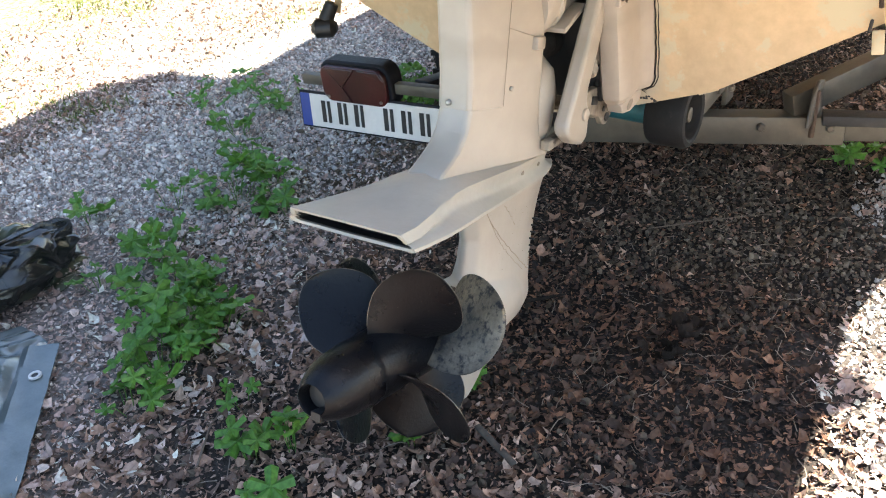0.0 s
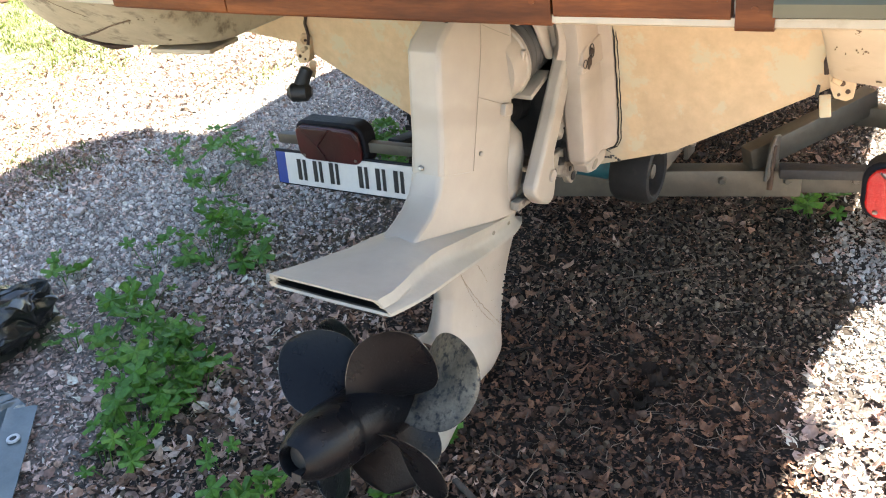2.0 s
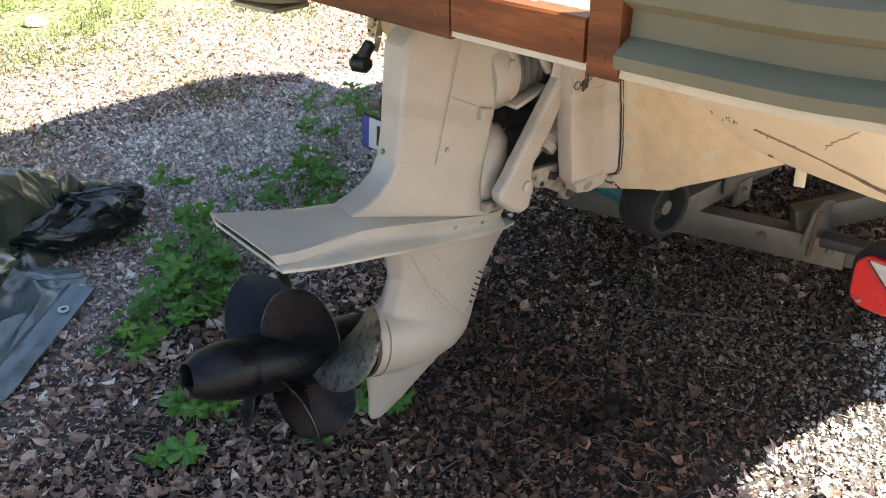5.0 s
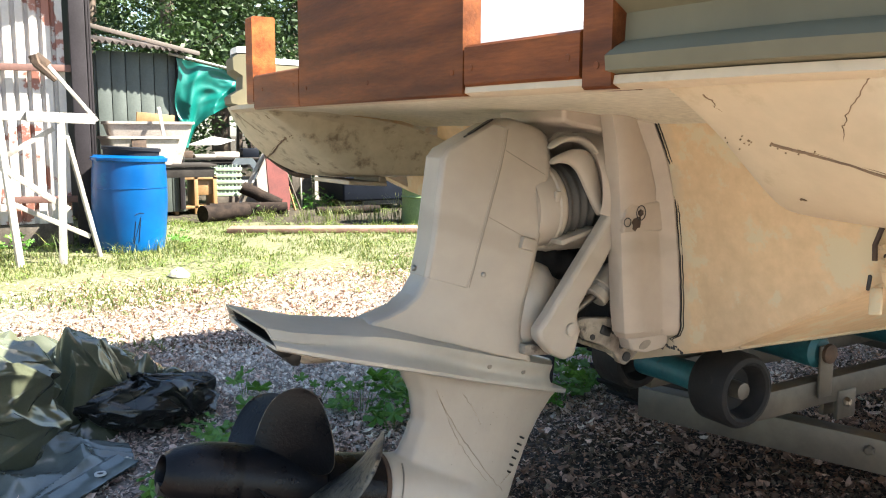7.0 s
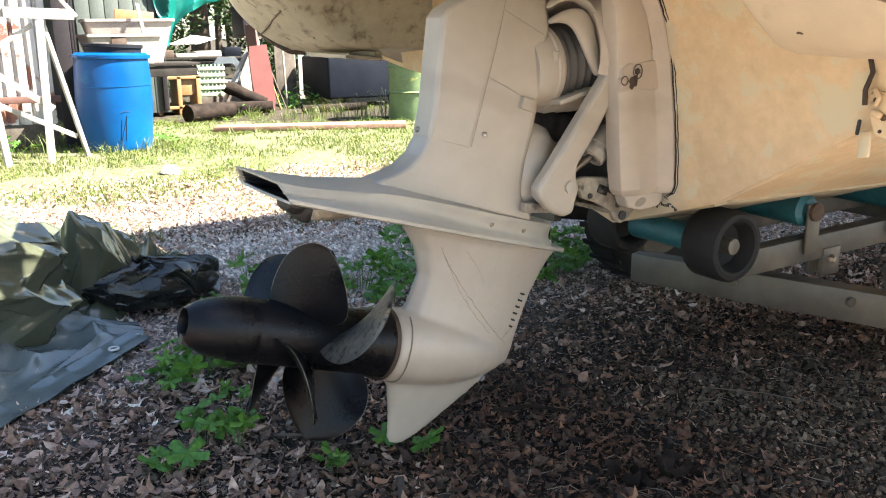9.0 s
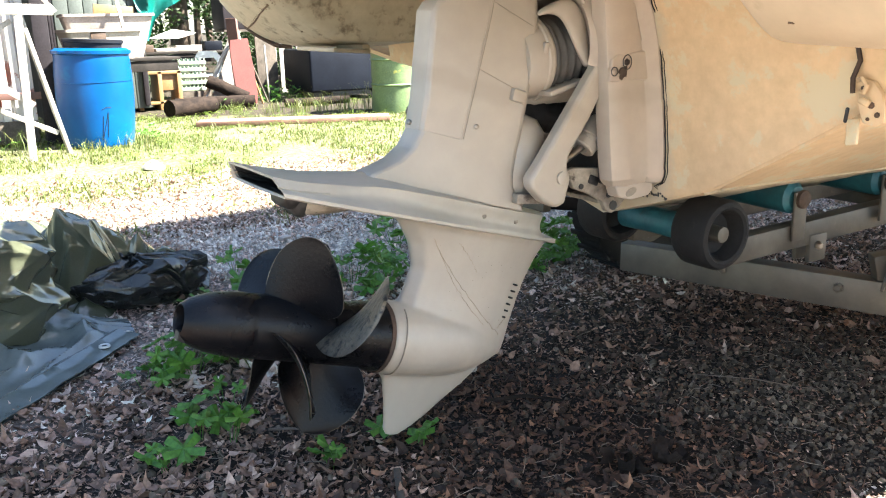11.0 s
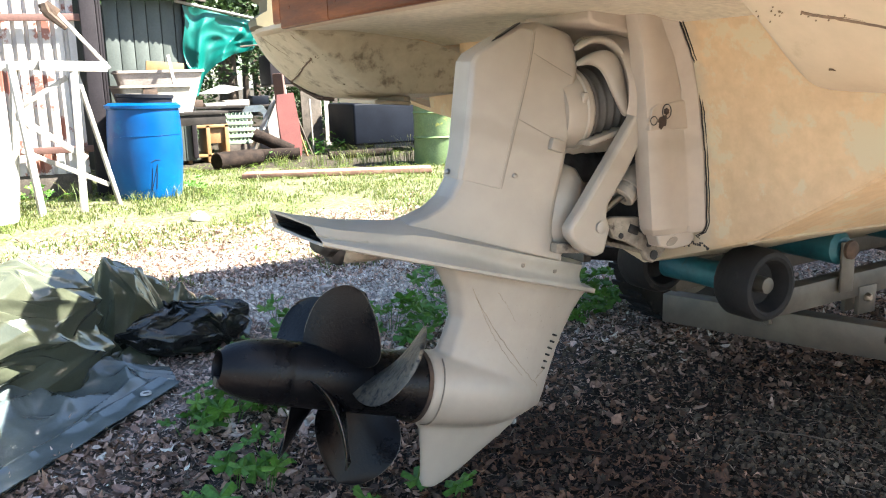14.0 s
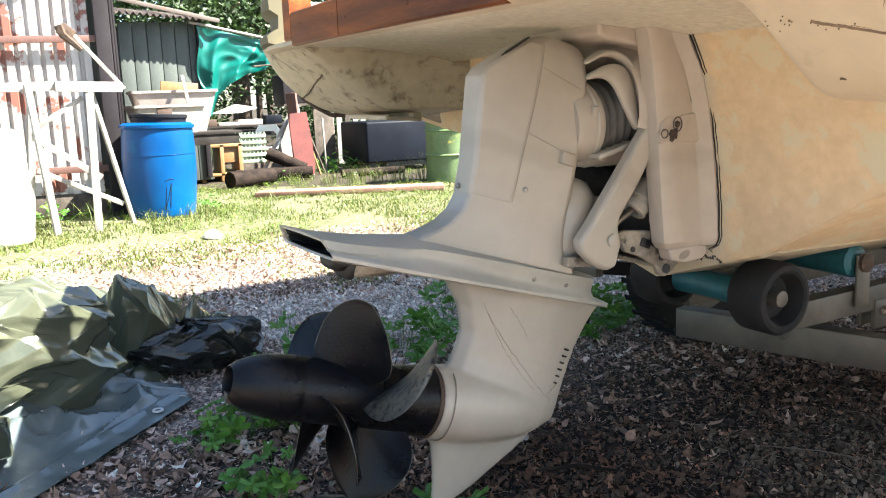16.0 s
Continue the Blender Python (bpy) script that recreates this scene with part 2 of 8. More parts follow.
# litter and stones in tones that carry the shade and light of their place
M_LEAF_SHADED = many_colours("shaded_dry_leaves", [(0.02001, 0.01125, 0.007369), (0.07336, 0.03649, 0.02053), (0.04334, 0.02433, 0.01579), (0.1668, 0.07907, 0.04342), (0.0867, 0.05171, 0.0329), (0.3168, 0.1642, 0.09211)], rough=0.82, translucent=0.12)
M_LEAF_PALE = many_colours("lit_pale_leaves", [(0.225, 0.1326, 0.0983), (0.502, 0.34, 0.2705), (0.3462, 0.255, 0.213), (0.7617, 0.5694, 0.4588), (0.5366, 0.425, 0.3685), (0.8, 0.7821, 0.6553)], rough=0.5, translucent=0.10)
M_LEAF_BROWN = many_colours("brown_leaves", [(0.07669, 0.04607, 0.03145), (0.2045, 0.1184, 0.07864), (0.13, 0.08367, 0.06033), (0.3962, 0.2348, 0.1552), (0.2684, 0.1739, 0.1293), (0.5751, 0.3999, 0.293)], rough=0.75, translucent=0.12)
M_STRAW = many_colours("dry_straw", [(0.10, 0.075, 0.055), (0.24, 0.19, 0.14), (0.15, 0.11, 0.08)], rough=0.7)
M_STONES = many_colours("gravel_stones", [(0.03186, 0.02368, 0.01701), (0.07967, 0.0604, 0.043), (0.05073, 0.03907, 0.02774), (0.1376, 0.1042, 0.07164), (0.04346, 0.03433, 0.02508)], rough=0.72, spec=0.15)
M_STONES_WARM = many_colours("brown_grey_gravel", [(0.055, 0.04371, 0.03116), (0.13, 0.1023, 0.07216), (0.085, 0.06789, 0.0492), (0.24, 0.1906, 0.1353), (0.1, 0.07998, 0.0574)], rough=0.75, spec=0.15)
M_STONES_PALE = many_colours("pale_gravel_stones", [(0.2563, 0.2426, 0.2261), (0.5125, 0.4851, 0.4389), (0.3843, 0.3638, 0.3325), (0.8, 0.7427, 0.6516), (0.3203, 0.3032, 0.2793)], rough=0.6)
M_GRASS = many_colours("grass_blades", [(0.056, 0.08925, 0.0144), (0.112, 0.1487, 0.0288), (0.08, 0.119, 0.0216), (0.168, 0.1827, 0.048), (0.24, 0.2295, 0.084)], rough=0.55, translucent=0.35)
M_WEED = many_colours("low_weeds", [(0.06, 0.12, 0.012), (0.14, 0.21, 0.025), (0.09, 0.16, 0.018), (0.22, 0.27, 0.05)], rough=0.5, translucent=0.35)
M_HERB = many_colours("herb_leaves", [(0.0525, 0.162, 0.0234), (0.1125, 0.27, 0.0364), (0.0825, 0.2093, 0.0286), (0.165, 0.324, 0.052)], rough=0.5, translucent=0.35)
M_TREE = many_colours("tree_leaves", [(0.01575, 0.03822, 0.00735), (0.03413, 0.06825, 0.0147), (0.02363, 0.04914, 0.0105), (0.04988, 0.08736, 0.021)], rough=0.55, translucent=0.25)
M_TWIG = mat("twig_bark", (0.17, 0.125, 0.09), (0.09, 0.065, 0.05), rough=0.85, bump=0.3)
M_GROUND = mat("soil_and_gravel", (0.036, 0.028, 0.0215), (0.016, 0.013, 0.0115), rough=0.95, big=2.2, fine=70, mix=0.8, spots=(0.045, 0.040, 0.037), spot_scale=38, spot_at=(0.55, 0.62), bump=0.9, bump_scale=55, spec=0.12)


def wood_figure(material):
    """Broad swirling grain of the teak boards."""
    n, l = material.node_tree.nodes, material.node_tree.links
    bsdf = n["Principled BSDF"]
    old = bsdf.inputs["Base Color"].links[0].from_socket
    tc, mp, info = n.new("ShaderNodeTexCoord"), n.new("ShaderNodeMapping"), n.new("ShaderNodeObjectInfo")
    mp.inputs["Scale"].default_value = (2.0, 1.0, 2.4)
    l.new(tc.outputs["Object"], mp.inputs[0])
    l.new(info.outputs["Random"], mp.inputs["Location"])
    w = n.new("ShaderNodeTexWave")
    w.wave_type, w.bands_direction = "BANDS", "Z"
    w.inputs["Scale"].default_value, w.inputs["Distortion"].default_value, w.inputs["Detail"].default_value, w.inputs["Detail Scale"].default_value = 2.2, 16.0, 5.0, 0.55
    l.new(mp.outputs[0], w.inputs["Vector"])
    r = n.new("ShaderNodeValToRGB")
    r.color_ramp.elements[0].color, r.color_ramp.elements[1].color = (0.52, 0.46, 0.42, 1), (1.1, 1.08, 1.05, 1)
    l.new(w.outputs["Fac"], r.inputs[0])
    x = n.new("ShaderNodeMix")
    x.data_type, x.blend_type = "RGBA", "MULTIPLY"
    x.inputs[0].default_value = 0.55
    l.new(old, x.inputs[6])
    l.new(r.outputs[0], x.inputs[7])
    l.new(x.outputs[2], bsdf.inputs["Base Color"])


wood_figure(M_WOOD)


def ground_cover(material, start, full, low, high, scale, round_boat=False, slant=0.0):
    """Another cover takes over the soil towards the port side of the yard, or all round the boat, from start to full
    metres across. The dark soil left under the boat carries painted shade.
    """
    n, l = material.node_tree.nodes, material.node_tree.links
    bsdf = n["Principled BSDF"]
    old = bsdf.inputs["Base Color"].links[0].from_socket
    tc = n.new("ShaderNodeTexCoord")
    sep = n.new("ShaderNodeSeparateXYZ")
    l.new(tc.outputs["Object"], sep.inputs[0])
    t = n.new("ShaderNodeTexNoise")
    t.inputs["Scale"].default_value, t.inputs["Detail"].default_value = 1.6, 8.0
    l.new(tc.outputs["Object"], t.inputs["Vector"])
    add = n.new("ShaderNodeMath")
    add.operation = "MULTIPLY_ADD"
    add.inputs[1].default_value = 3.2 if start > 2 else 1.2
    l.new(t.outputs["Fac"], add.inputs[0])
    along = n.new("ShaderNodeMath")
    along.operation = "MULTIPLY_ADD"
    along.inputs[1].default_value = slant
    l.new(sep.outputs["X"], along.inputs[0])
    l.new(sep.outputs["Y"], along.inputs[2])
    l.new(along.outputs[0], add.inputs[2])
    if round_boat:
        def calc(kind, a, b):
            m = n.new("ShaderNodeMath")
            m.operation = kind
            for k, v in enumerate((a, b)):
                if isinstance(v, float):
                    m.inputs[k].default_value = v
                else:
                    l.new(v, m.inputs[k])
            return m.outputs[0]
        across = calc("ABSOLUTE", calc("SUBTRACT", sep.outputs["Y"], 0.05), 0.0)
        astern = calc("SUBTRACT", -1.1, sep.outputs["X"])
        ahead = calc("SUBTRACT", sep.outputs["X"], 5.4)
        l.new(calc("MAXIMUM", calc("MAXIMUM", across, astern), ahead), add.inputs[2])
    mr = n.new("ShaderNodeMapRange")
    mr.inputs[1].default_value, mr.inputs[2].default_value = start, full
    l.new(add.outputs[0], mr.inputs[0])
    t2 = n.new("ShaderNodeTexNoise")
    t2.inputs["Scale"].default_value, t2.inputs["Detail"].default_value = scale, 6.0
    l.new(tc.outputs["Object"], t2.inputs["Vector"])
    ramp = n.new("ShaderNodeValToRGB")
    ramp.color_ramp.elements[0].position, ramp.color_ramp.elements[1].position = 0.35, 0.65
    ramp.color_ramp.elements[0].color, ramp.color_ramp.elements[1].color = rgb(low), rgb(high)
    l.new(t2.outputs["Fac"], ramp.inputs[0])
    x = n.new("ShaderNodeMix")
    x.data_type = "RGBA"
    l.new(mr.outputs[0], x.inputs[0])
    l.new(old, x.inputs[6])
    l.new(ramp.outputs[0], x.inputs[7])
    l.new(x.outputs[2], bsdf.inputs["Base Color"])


# paler all round the boat; the dark left beneath it is painted shade
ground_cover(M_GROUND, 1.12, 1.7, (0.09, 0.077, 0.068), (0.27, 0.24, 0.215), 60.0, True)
ground_cover(M_GROUND, 4.9, 6.1, (0.060, 0.064, 0.028), (0.185, 0.18, 0.105), 26.0)
# darker soil towards the back of the yard, its shade put into the colour
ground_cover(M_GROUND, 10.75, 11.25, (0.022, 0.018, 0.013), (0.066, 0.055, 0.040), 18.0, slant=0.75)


def worn_beside(material, offset, width):
    """Paint worn grey in a ragged band on both sides of the centre line, at an offset in the part's own axes."""
    n, l = material.node_tree.nodes, material.node_tree.links
    bsdf = n["Principled BSDF"]
    old = bsdf.inputs["Base Color"].links[0].from_socket
    tc = n.new("ShaderNodeTexCoord")
    sep = n.new("ShaderNodeSeparateXYZ")
    l.new(tc.outputs["Object"], sep.inputs[0])
    ab = n.new("ShaderNodeMath")
    ab.operation = "ABSOLUTE"
    l.new(sep.outputs["Y"], ab.inputs[0])
    t = n.new("ShaderNodeTexNoise")
    t.inputs["Scale"].default_value, t.inputs["Detail"].default_value, t.inputs["Roughness"].default_value = 22.0, 7.0, 0.7
    l.new(tc.outputs["Object"], t.inputs["Vector"])
    wob = n.new("ShaderNodeMath")
    wob.operation = "MULTIPLY_ADD"
    wob.inputs[1].default_value = -2.2 * width
    l.new(t.outputs["Fac"], wob.inputs[0])
    l.new(ab.outputs[0], wob.inputs[2])
    mr = n.new("ShaderNodeMapRange")
    mr.inputs[1].default_value, mr.inputs[2].default_value, mr.inputs[3].default_value, mr.inputs[4].default_value = offset - width, offset - 0.1 * width, 0.75, 0.0
    l.new(wob.outputs[0], mr.inputs[0])
    x = n.new("ShaderNodeMix")
    x.data_type = "RGBA"
    l.new(mr.outputs[0], x.inputs[0])
    l.new(old, x.inputs[6])
    x.inputs[7].default_value = (0.40, 0.36, 0.27, 1)
    l.new(x.outputs[2], bsdf.inputs["Base Color"])


worn_beside(M_CREAM, 0.185, 0.045)


def smudged(material, height, width):
    """A grey-brown smudge across the paint, at a height in the part's own axes."""
    n, l = material.node_tree.nodes, material.node_tree.links
    bsdf = n["Principled BSDF"]
    old = bsdf.inputs["Base Color"].links[0].from_socket
    tc = n.new("ShaderNodeTexCoord")
    sep = n.new("ShaderNodeSeparateXYZ")
    l.new(tc.outputs["Object"], sep.inputs[0])
    t = n.new("ShaderNodeTexNoise")
    t.inputs["Scale"].default_value, t.inputs["Detail"].default_value = 14.0, 5.0
    l.new(tc.outputs["Object"], t.inputs["Vector"])
    wob = n.new("ShaderNodeMath")
    wob.operation = "MULTIPLY_ADD"
    wob.inputs[1].default_value = 0.05
    l.new(t.outputs["Fac"], wob.inputs[0])
    l.new(sep.outputs["Z"], wob.inputs[2])
    off = n.new("ShaderNodeMath")
    off.operation = "SUBTRACT"
    off.inputs[1].default_value = height + 0.025
    l.new(wob.outputs[0], off.inputs[0])
    ab = n.new("ShaderNodeMath")
    ab.operation = "ABSOLUTE"
    l.new(off.outputs[0], ab.inputs[0])
    mr = n.new("ShaderNodeMapRange")
    mr.interpolation_type = "SMOOTHSTEP"
    mr.inputs[1].default_value, mr.inputs[2].default_value, mr.inputs[3].default_value, mr.inputs[4].default_value = width * 0.25, width, 0.42, 0.0
    l.new(ab.outputs[0], mr.inputs[0])
    x = n.new("ShaderNodeMix")
    x.data_type = "RGBA"
    l.new(mr.outputs[0], x.inputs[0])
    l.new(old, x.inputs[6])
    x.inputs[7].default_value = (0.27, 0.235, 0.185, 1)
    l.new(x.outputs[2], bsdf.inputs["Base Color"])


smudged(M_DRIVE, -0.10, 0.030)
smudged(M_SHIELD, 0.235, 0.028)

# ---- mesh tools ----
def thing(name, loc, label, category, group="", rot=(0, 0, 0)):
    ob = new(name)
    ob.empty_display_size = 0.1
    ob.matrix_basis = pose(*loc, *rot)
    return tagged(ob, label, category, group)


def chain_matrix(ob):
    m = ob.matrix_basis.copy()
    while ob.parent:
        ob = ob.parent
        m = ob.matrix_basis @ m
    return m


def part(name, bm, material, parent, label="", local=False, smooth=40.0, mods=()):
    """One mesh object under a thing or part. local: the mesh is in the parent's axes, else in the world's."""
    me = bpy.data.meshes.new(name)
    bmesh.ops.recalc_face_normals(bm, faces=bm.faces)
    if smooth:
        for f in bm.faces:
            f.smooth = True
        for e in bm.edges:
            if len(e.link_faces) != 2 or e.calc_face_angle(0) > radians(smooth):
                e.smooth = False
    bm.to_mesh(me)
    bm.free()
    me.materials.append(material)
    ob = new(name, me)
    if parent is not None:
        ob.parent = parent
        if not local:
            me.transform(chain_matrix(parent).inverted())
    if label:
        ob["label"] = label
    for kind, values in mods:
        md = ob.modifiers.new(kind.lower(), kind)
        for k, v in values.items():
            if k == "width":
                md.width = v
            elif k == "segments":
                md.segments = v
            elif k == "voxel":
                md.mode, md.voxel_size, md.use_smooth_shade = "VOXEL", v, True
            elif k == "smooth":
                md.iterations, md.factor = v, 0.5
            elif k == "thickness":
                md.thickness, md.offset = v, 0.0
            elif k == "levels":
                md.levels = md.render_levels = v
    return ob


def single(name, bm, material, label, category, group="", kind="", **kw):
    return tagged(part(name, bm, material, None, **kw), label, category, group, kind)


def box(bm, centre, size, rot=None, bevel=0.0, seg=2):
    m = Matrix.Translation(centre) @ (rot.to_4x4() if rot else Matrix()) @ Matrix.Diagonal((*size, 1))
    r = bmesh.ops.create_cube(bm, size=1, matrix=m)
    if bevel:
        bmesh.ops.bevel(bm, geom=list({e for v in r["verts"] for e in v.link_edges}), offset=bevel, segments=seg, affect="EDGES", profile=0.5)
    return bm


def frame_of(a, b):
    """Axes whose z runs from a to b."""
    return (Vector(b) - Vector(a)).to_track_quat("Z", "X").to_matrix()


def beam(bm, a, b, w, h, bevel=0.003, up=(0, 0, 1)):
    """A bar with a rectangular section from a to b, w across and h along up."""
    a, b = Vector(a), Vector(b)
    z = (b - a).normalized()
    x = Vector(up).cross(z).normalized()
    y = z.cross(x)
    return box(bm, (a + b) / 2, (w, h, (b - a).length), Matrix((x, y, z)).transposed(), bevel)


def loft(bm, rings, closed=True, cap=True):
    vs = [[bm.verts.new(p) for p in ring] for ring in rings]
    n = len(vs[0])
    for a, b in zip(vs, vs[1:]):
        for i in range(n if closed else n - 1):
            j = (i + 1) % n
            bm.faces.new((a[i], a[j], b[j], b[i]))
    if cap and closed:
        bm.faces.new(list(reversed(vs[0])))
        bm.faces.new(vs[-1])
    return bm


def lathe(bm, profile, a, b, n=24, cap=True):
    """profile: (fraction along a-b or metres if |a-b| is 1, radius)."""
    a, b = Vector(a), Vector(b)
    fr = frame_of(a, b)
    rings = [[a + (b - a) * t + fr @ Vector((r * math.cos(i * math.tau / n), r * math.sin(i * math.tau / n), 0)) for i in range(n)] for t, r in profile]
    return loft(bm, rings, True, cap)


def tube(bm, pts, r, n=8, taper=1.0, cap=True):
    pts = [Vector(p) for p in pts]
    rings = []
    ref = None
    for i, p in enumerate(pts):
        d = (pts[min(i + 1, len(pts) - 1)] - pts[max(i - 1, 0)]).normalized()
        if ref is None:
            ref = d.orthogonal().normalized()
        ref = (ref - d * ref.dot(d)).normalized()
        s = d.cross(ref)
        k = r * (1 + (taper - 1) * i / max(1, len(pts) - 1))
        rings.append([p + k * (math.cos(j * math.tau / n) * ref + math.sin(j * math.tau / n) * s) for j in range(n)])
    return loft(bm, rings, True, cap)


def prism(bm, outline, depth_axis, d0, d1):
    """outline: 2D points in the plane of the two other axes (in x, y, z order)."""
    def at(p, d):
        q = list(p)
        q.insert("xyz".index(depth_axis), d)
        return q
    return loft(bm, [[at(p, d0) for p in outline], [at(p, d1) for p in outline]])


def sheet(bm, grid):
    vs = [[bm.verts.new(p) for p in row] for row in grid]
    for a, b in zip(vs, vs[1:]):
        for i in range(len(a) - 1):
            bm.faces.new((a[i], a[i + 1], b[i + 1], b[i]))
    return bm


def stuff(name, verts, faces, material, label, category, parent=None):
    me = bpy.data.meshes.new(name)
    me.from_pydata(verts, [], faces)
    me.materials.append(material)
    ob = new(name, me)
    ob.parent = parent
    return tagged(ob, label, category, kind="stuff")


def fbm(x, y, z=0.0):
    return noise.noise((x, y, z)) + 0.5 * noise.noise((2.1 * x + 5, 2.1 * y, z)) + 0.25 * noise.noise((4.3 * x, 4.3 * y + 9, z))


B = bmesh.new

# ---- ground ----
C = 0.17          # centre line of the boat, along x; bow towards +x, port towards +y


def ground_z(x, y):
    near = math.exp(-((x * x + (y - 1) ** 2) / 60.0))
    return 0.018 * fbm(x * 1.3, y * 1.3) * near + 0.02 * (1 - near) * fbm(x * 0.4, y * 0.4, 3.0)


def ground():
    bm = B()
    def steps(fine0, fine1, far):
        inner = list(np.arange(fine0, fine1 + 0.01, 0.12))
        out = [0.4, 1.0, 2.2, 4.5, 9, 18, 40, far]
        return [fine0 - d for d in reversed(out)] + inner + [fine1 + d for d in out]
    xs, ys = steps(-2.4, 4.8, 320), steps(-2.0, 11.2, 320)
    sheet(bm, [[(x, y, ground_z(x, y) if -8 < x < 10 and -7 < y < 16 else 0.0) for x in xs] for y in ys])
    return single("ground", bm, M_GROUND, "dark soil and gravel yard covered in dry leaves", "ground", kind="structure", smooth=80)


ground()

# ---- the boat: stern with recessed transom, side sponsons and swim platform ----
boat = thing("boat", (2.4, C, 0.5), "cream and grey-green motor boat standing on a trailer", "boat")


def transom_x(z):
    return float(np.interp(z, (0.45, 0.60, 0.78, 0.95, 1.06, 1.2), (0.20, 0.19, 0.175, 0.145, 0.09, 0.05)))


# half section of the bottom at the stern: offset from the centre line, height
BOTTOM = [(0.0, 0.50), (0.16, 0.550), (0.325, 0.602), (0.45, 0.672), (0.61, 0.765), (0.70, 0.82), (0.90, 0.850), (1.08, 0.885), (1.17, 0.935), (1.21, 1.02), (1.22, 1.10)]
LENGTH = 5.6


def bow_taper(x):
    u = max(0.0, (x - 2.4) / (LENGTH - 2.4))
    return 1 - 0.93 * u ** 2.2, 0.55 * u ** 2.6


def hull():
    bm = B()
    xs = [None, 0.35, 0.7, 1.2, 1.8, 2.4, 3.0, 3.6, 4.2, 4.8, 5.3, LENGTH]
    rows = []
    sides = [(-o, z) for o, z in reversed(BOTTOM)] + BOTTOM[1:]
    for x in xs:
        row = []
        for o, z in sides:
            w, lift = bow_taper(x or 0)
            px = transom_x(z) if x is None else x
            row.append((px, C + o * w, z + lift * (1.3 - z) - 0.045 * min(1.6, max(0.0, px - 0.2)) * (1.1 - z) / 0.5))
        rows.append(row)
    sheet(bm, rows)
    return part("hull_bottom", bm, M_CREAM, boat, "orange-cream painted hull bottom", smooth=25, mods=[("SOLIDIFY", {"thickness": 0.012})])


hull()


def strake(side):
    bm = B()
    rings = []
    for x in np.linspace(0.2, 2.6, 10):
        y, z = C + side * 0.325, 0.602 - 0.045 * min(1.6, x - 0.2)
        rings.append([(x, y, z + 0.004), (x, y - side * 0.035, z - 0.012), (x, y - side * 0.03, z - 0.022), (x, y + side * 0.012, z - 0.006)])
    loft(bm, rings)
    part("spray_strake", bm, M_CREAM_PALE, boat)


strake(-1), strake(1)


# sponson: for offsets across the boat, the line from the transom aft to a hanging lower edge and up to the platform's edge
SPONSON = {
    0.600: [(0.150, 0.905), (0.150, 0.93), (0.146, 0.96), (0.140, 0.98), (0.125, 1.00), (-0.02, 1.055), (-0.20, 1.072), (-0.42, 1.098)],
    0.652: [(0.150, 0.905), (0.140, 0.93), (0.110, 0.955), (0.060, 0.975), (0.00, 1.00), (-0.12, 1.045), (-0.26, 1.072), (-0.42, 1.098)],
    0.664: [(0.150, 0.905), (0.050, 0.908), (-0.06, 0.912), (-0.110, 0.916), (-0.150, 0.928), (-0.225, 0.985), (-0.31, 1.045), (-0.418, 1.098)],
    0.672: [(0.150, 0.905), (0.050, 0.906), (-0.08, 0.910), (-0.125, 0.914), (-0.165, 0.926), (-0.235, 0.978), (-0.315, 1.042), (-0.416, 1.098)],
    0.72: [(0.150, 0.904), (0.050, 0.904), (-0.09, 0.908), (-0.140, 0.912), (-0.180, 0.925), (-0.245, 0.976), (-0.32, 1.040), (-0.405, 1.098)],
    0.85: [(0.155, 0.898), (0.050, 0.897), (-0.10, 0.902), (-0.155, 0.909), (-0.195, 0.924), (-0.255, 0.978), (-0.325, 1.040), (-0.385, 1.098)],
    1.00: [(0.165, 0.885), (0.050, 0.884), (-0.07, 0.890), (-0.140, 0.900), (-0.195, 0.922), (-0.26, 0.965), (-0.32, 1.025), (-0.360, 1.098)],
    1.10: [(0.165, 0.895), (0.060, 0.897), (-0.03, 0.905), (-0.100, 0.918), (-0.155, 0.938), (-0.215, 0.972), (-0.27, 1.025), (-0.305, 1.098)],
    1.17: [(0.165, 0.934), (0.080, 0.936), (0.01, 0.942), (-0.050, 0.954), (-0.105, 0.970), (-0.15, 0.998), (-0.20, 1.042), (-0.235, 1.098)],
    1.215: [(0.165, 1.020), (0.100, 1.022), (0.05, 1.026), (0.010, 1.034), (-0.02, 1.042), (-0.06, 1.054), (-0.09, 1.074), (-0.11, 1.098)],
}


def sponson_point(o, s, side, out=0.0):
    """A point of the sponson's skin at an offset and a place 0..7 along its lines, moved out by that much."""
    keys = list(SPONSON)
    line = [[float(np.interp(o, keys, [SPONSON[k][i][c] for k in keys])) for c in (0, 1)] for i in range(8)]
    x, z = float(np.interp(s, range(8), [p[0] for p in line])), float(np.interp(s, range(8), [p[1] for p in line]))
    x -= (0.063 * o - 0.025) * min(1.0, max(0.0, (0.2 - x) / 0.3))
    return (x - 0.75 * out, C + side * o, z - 0.66 * out)


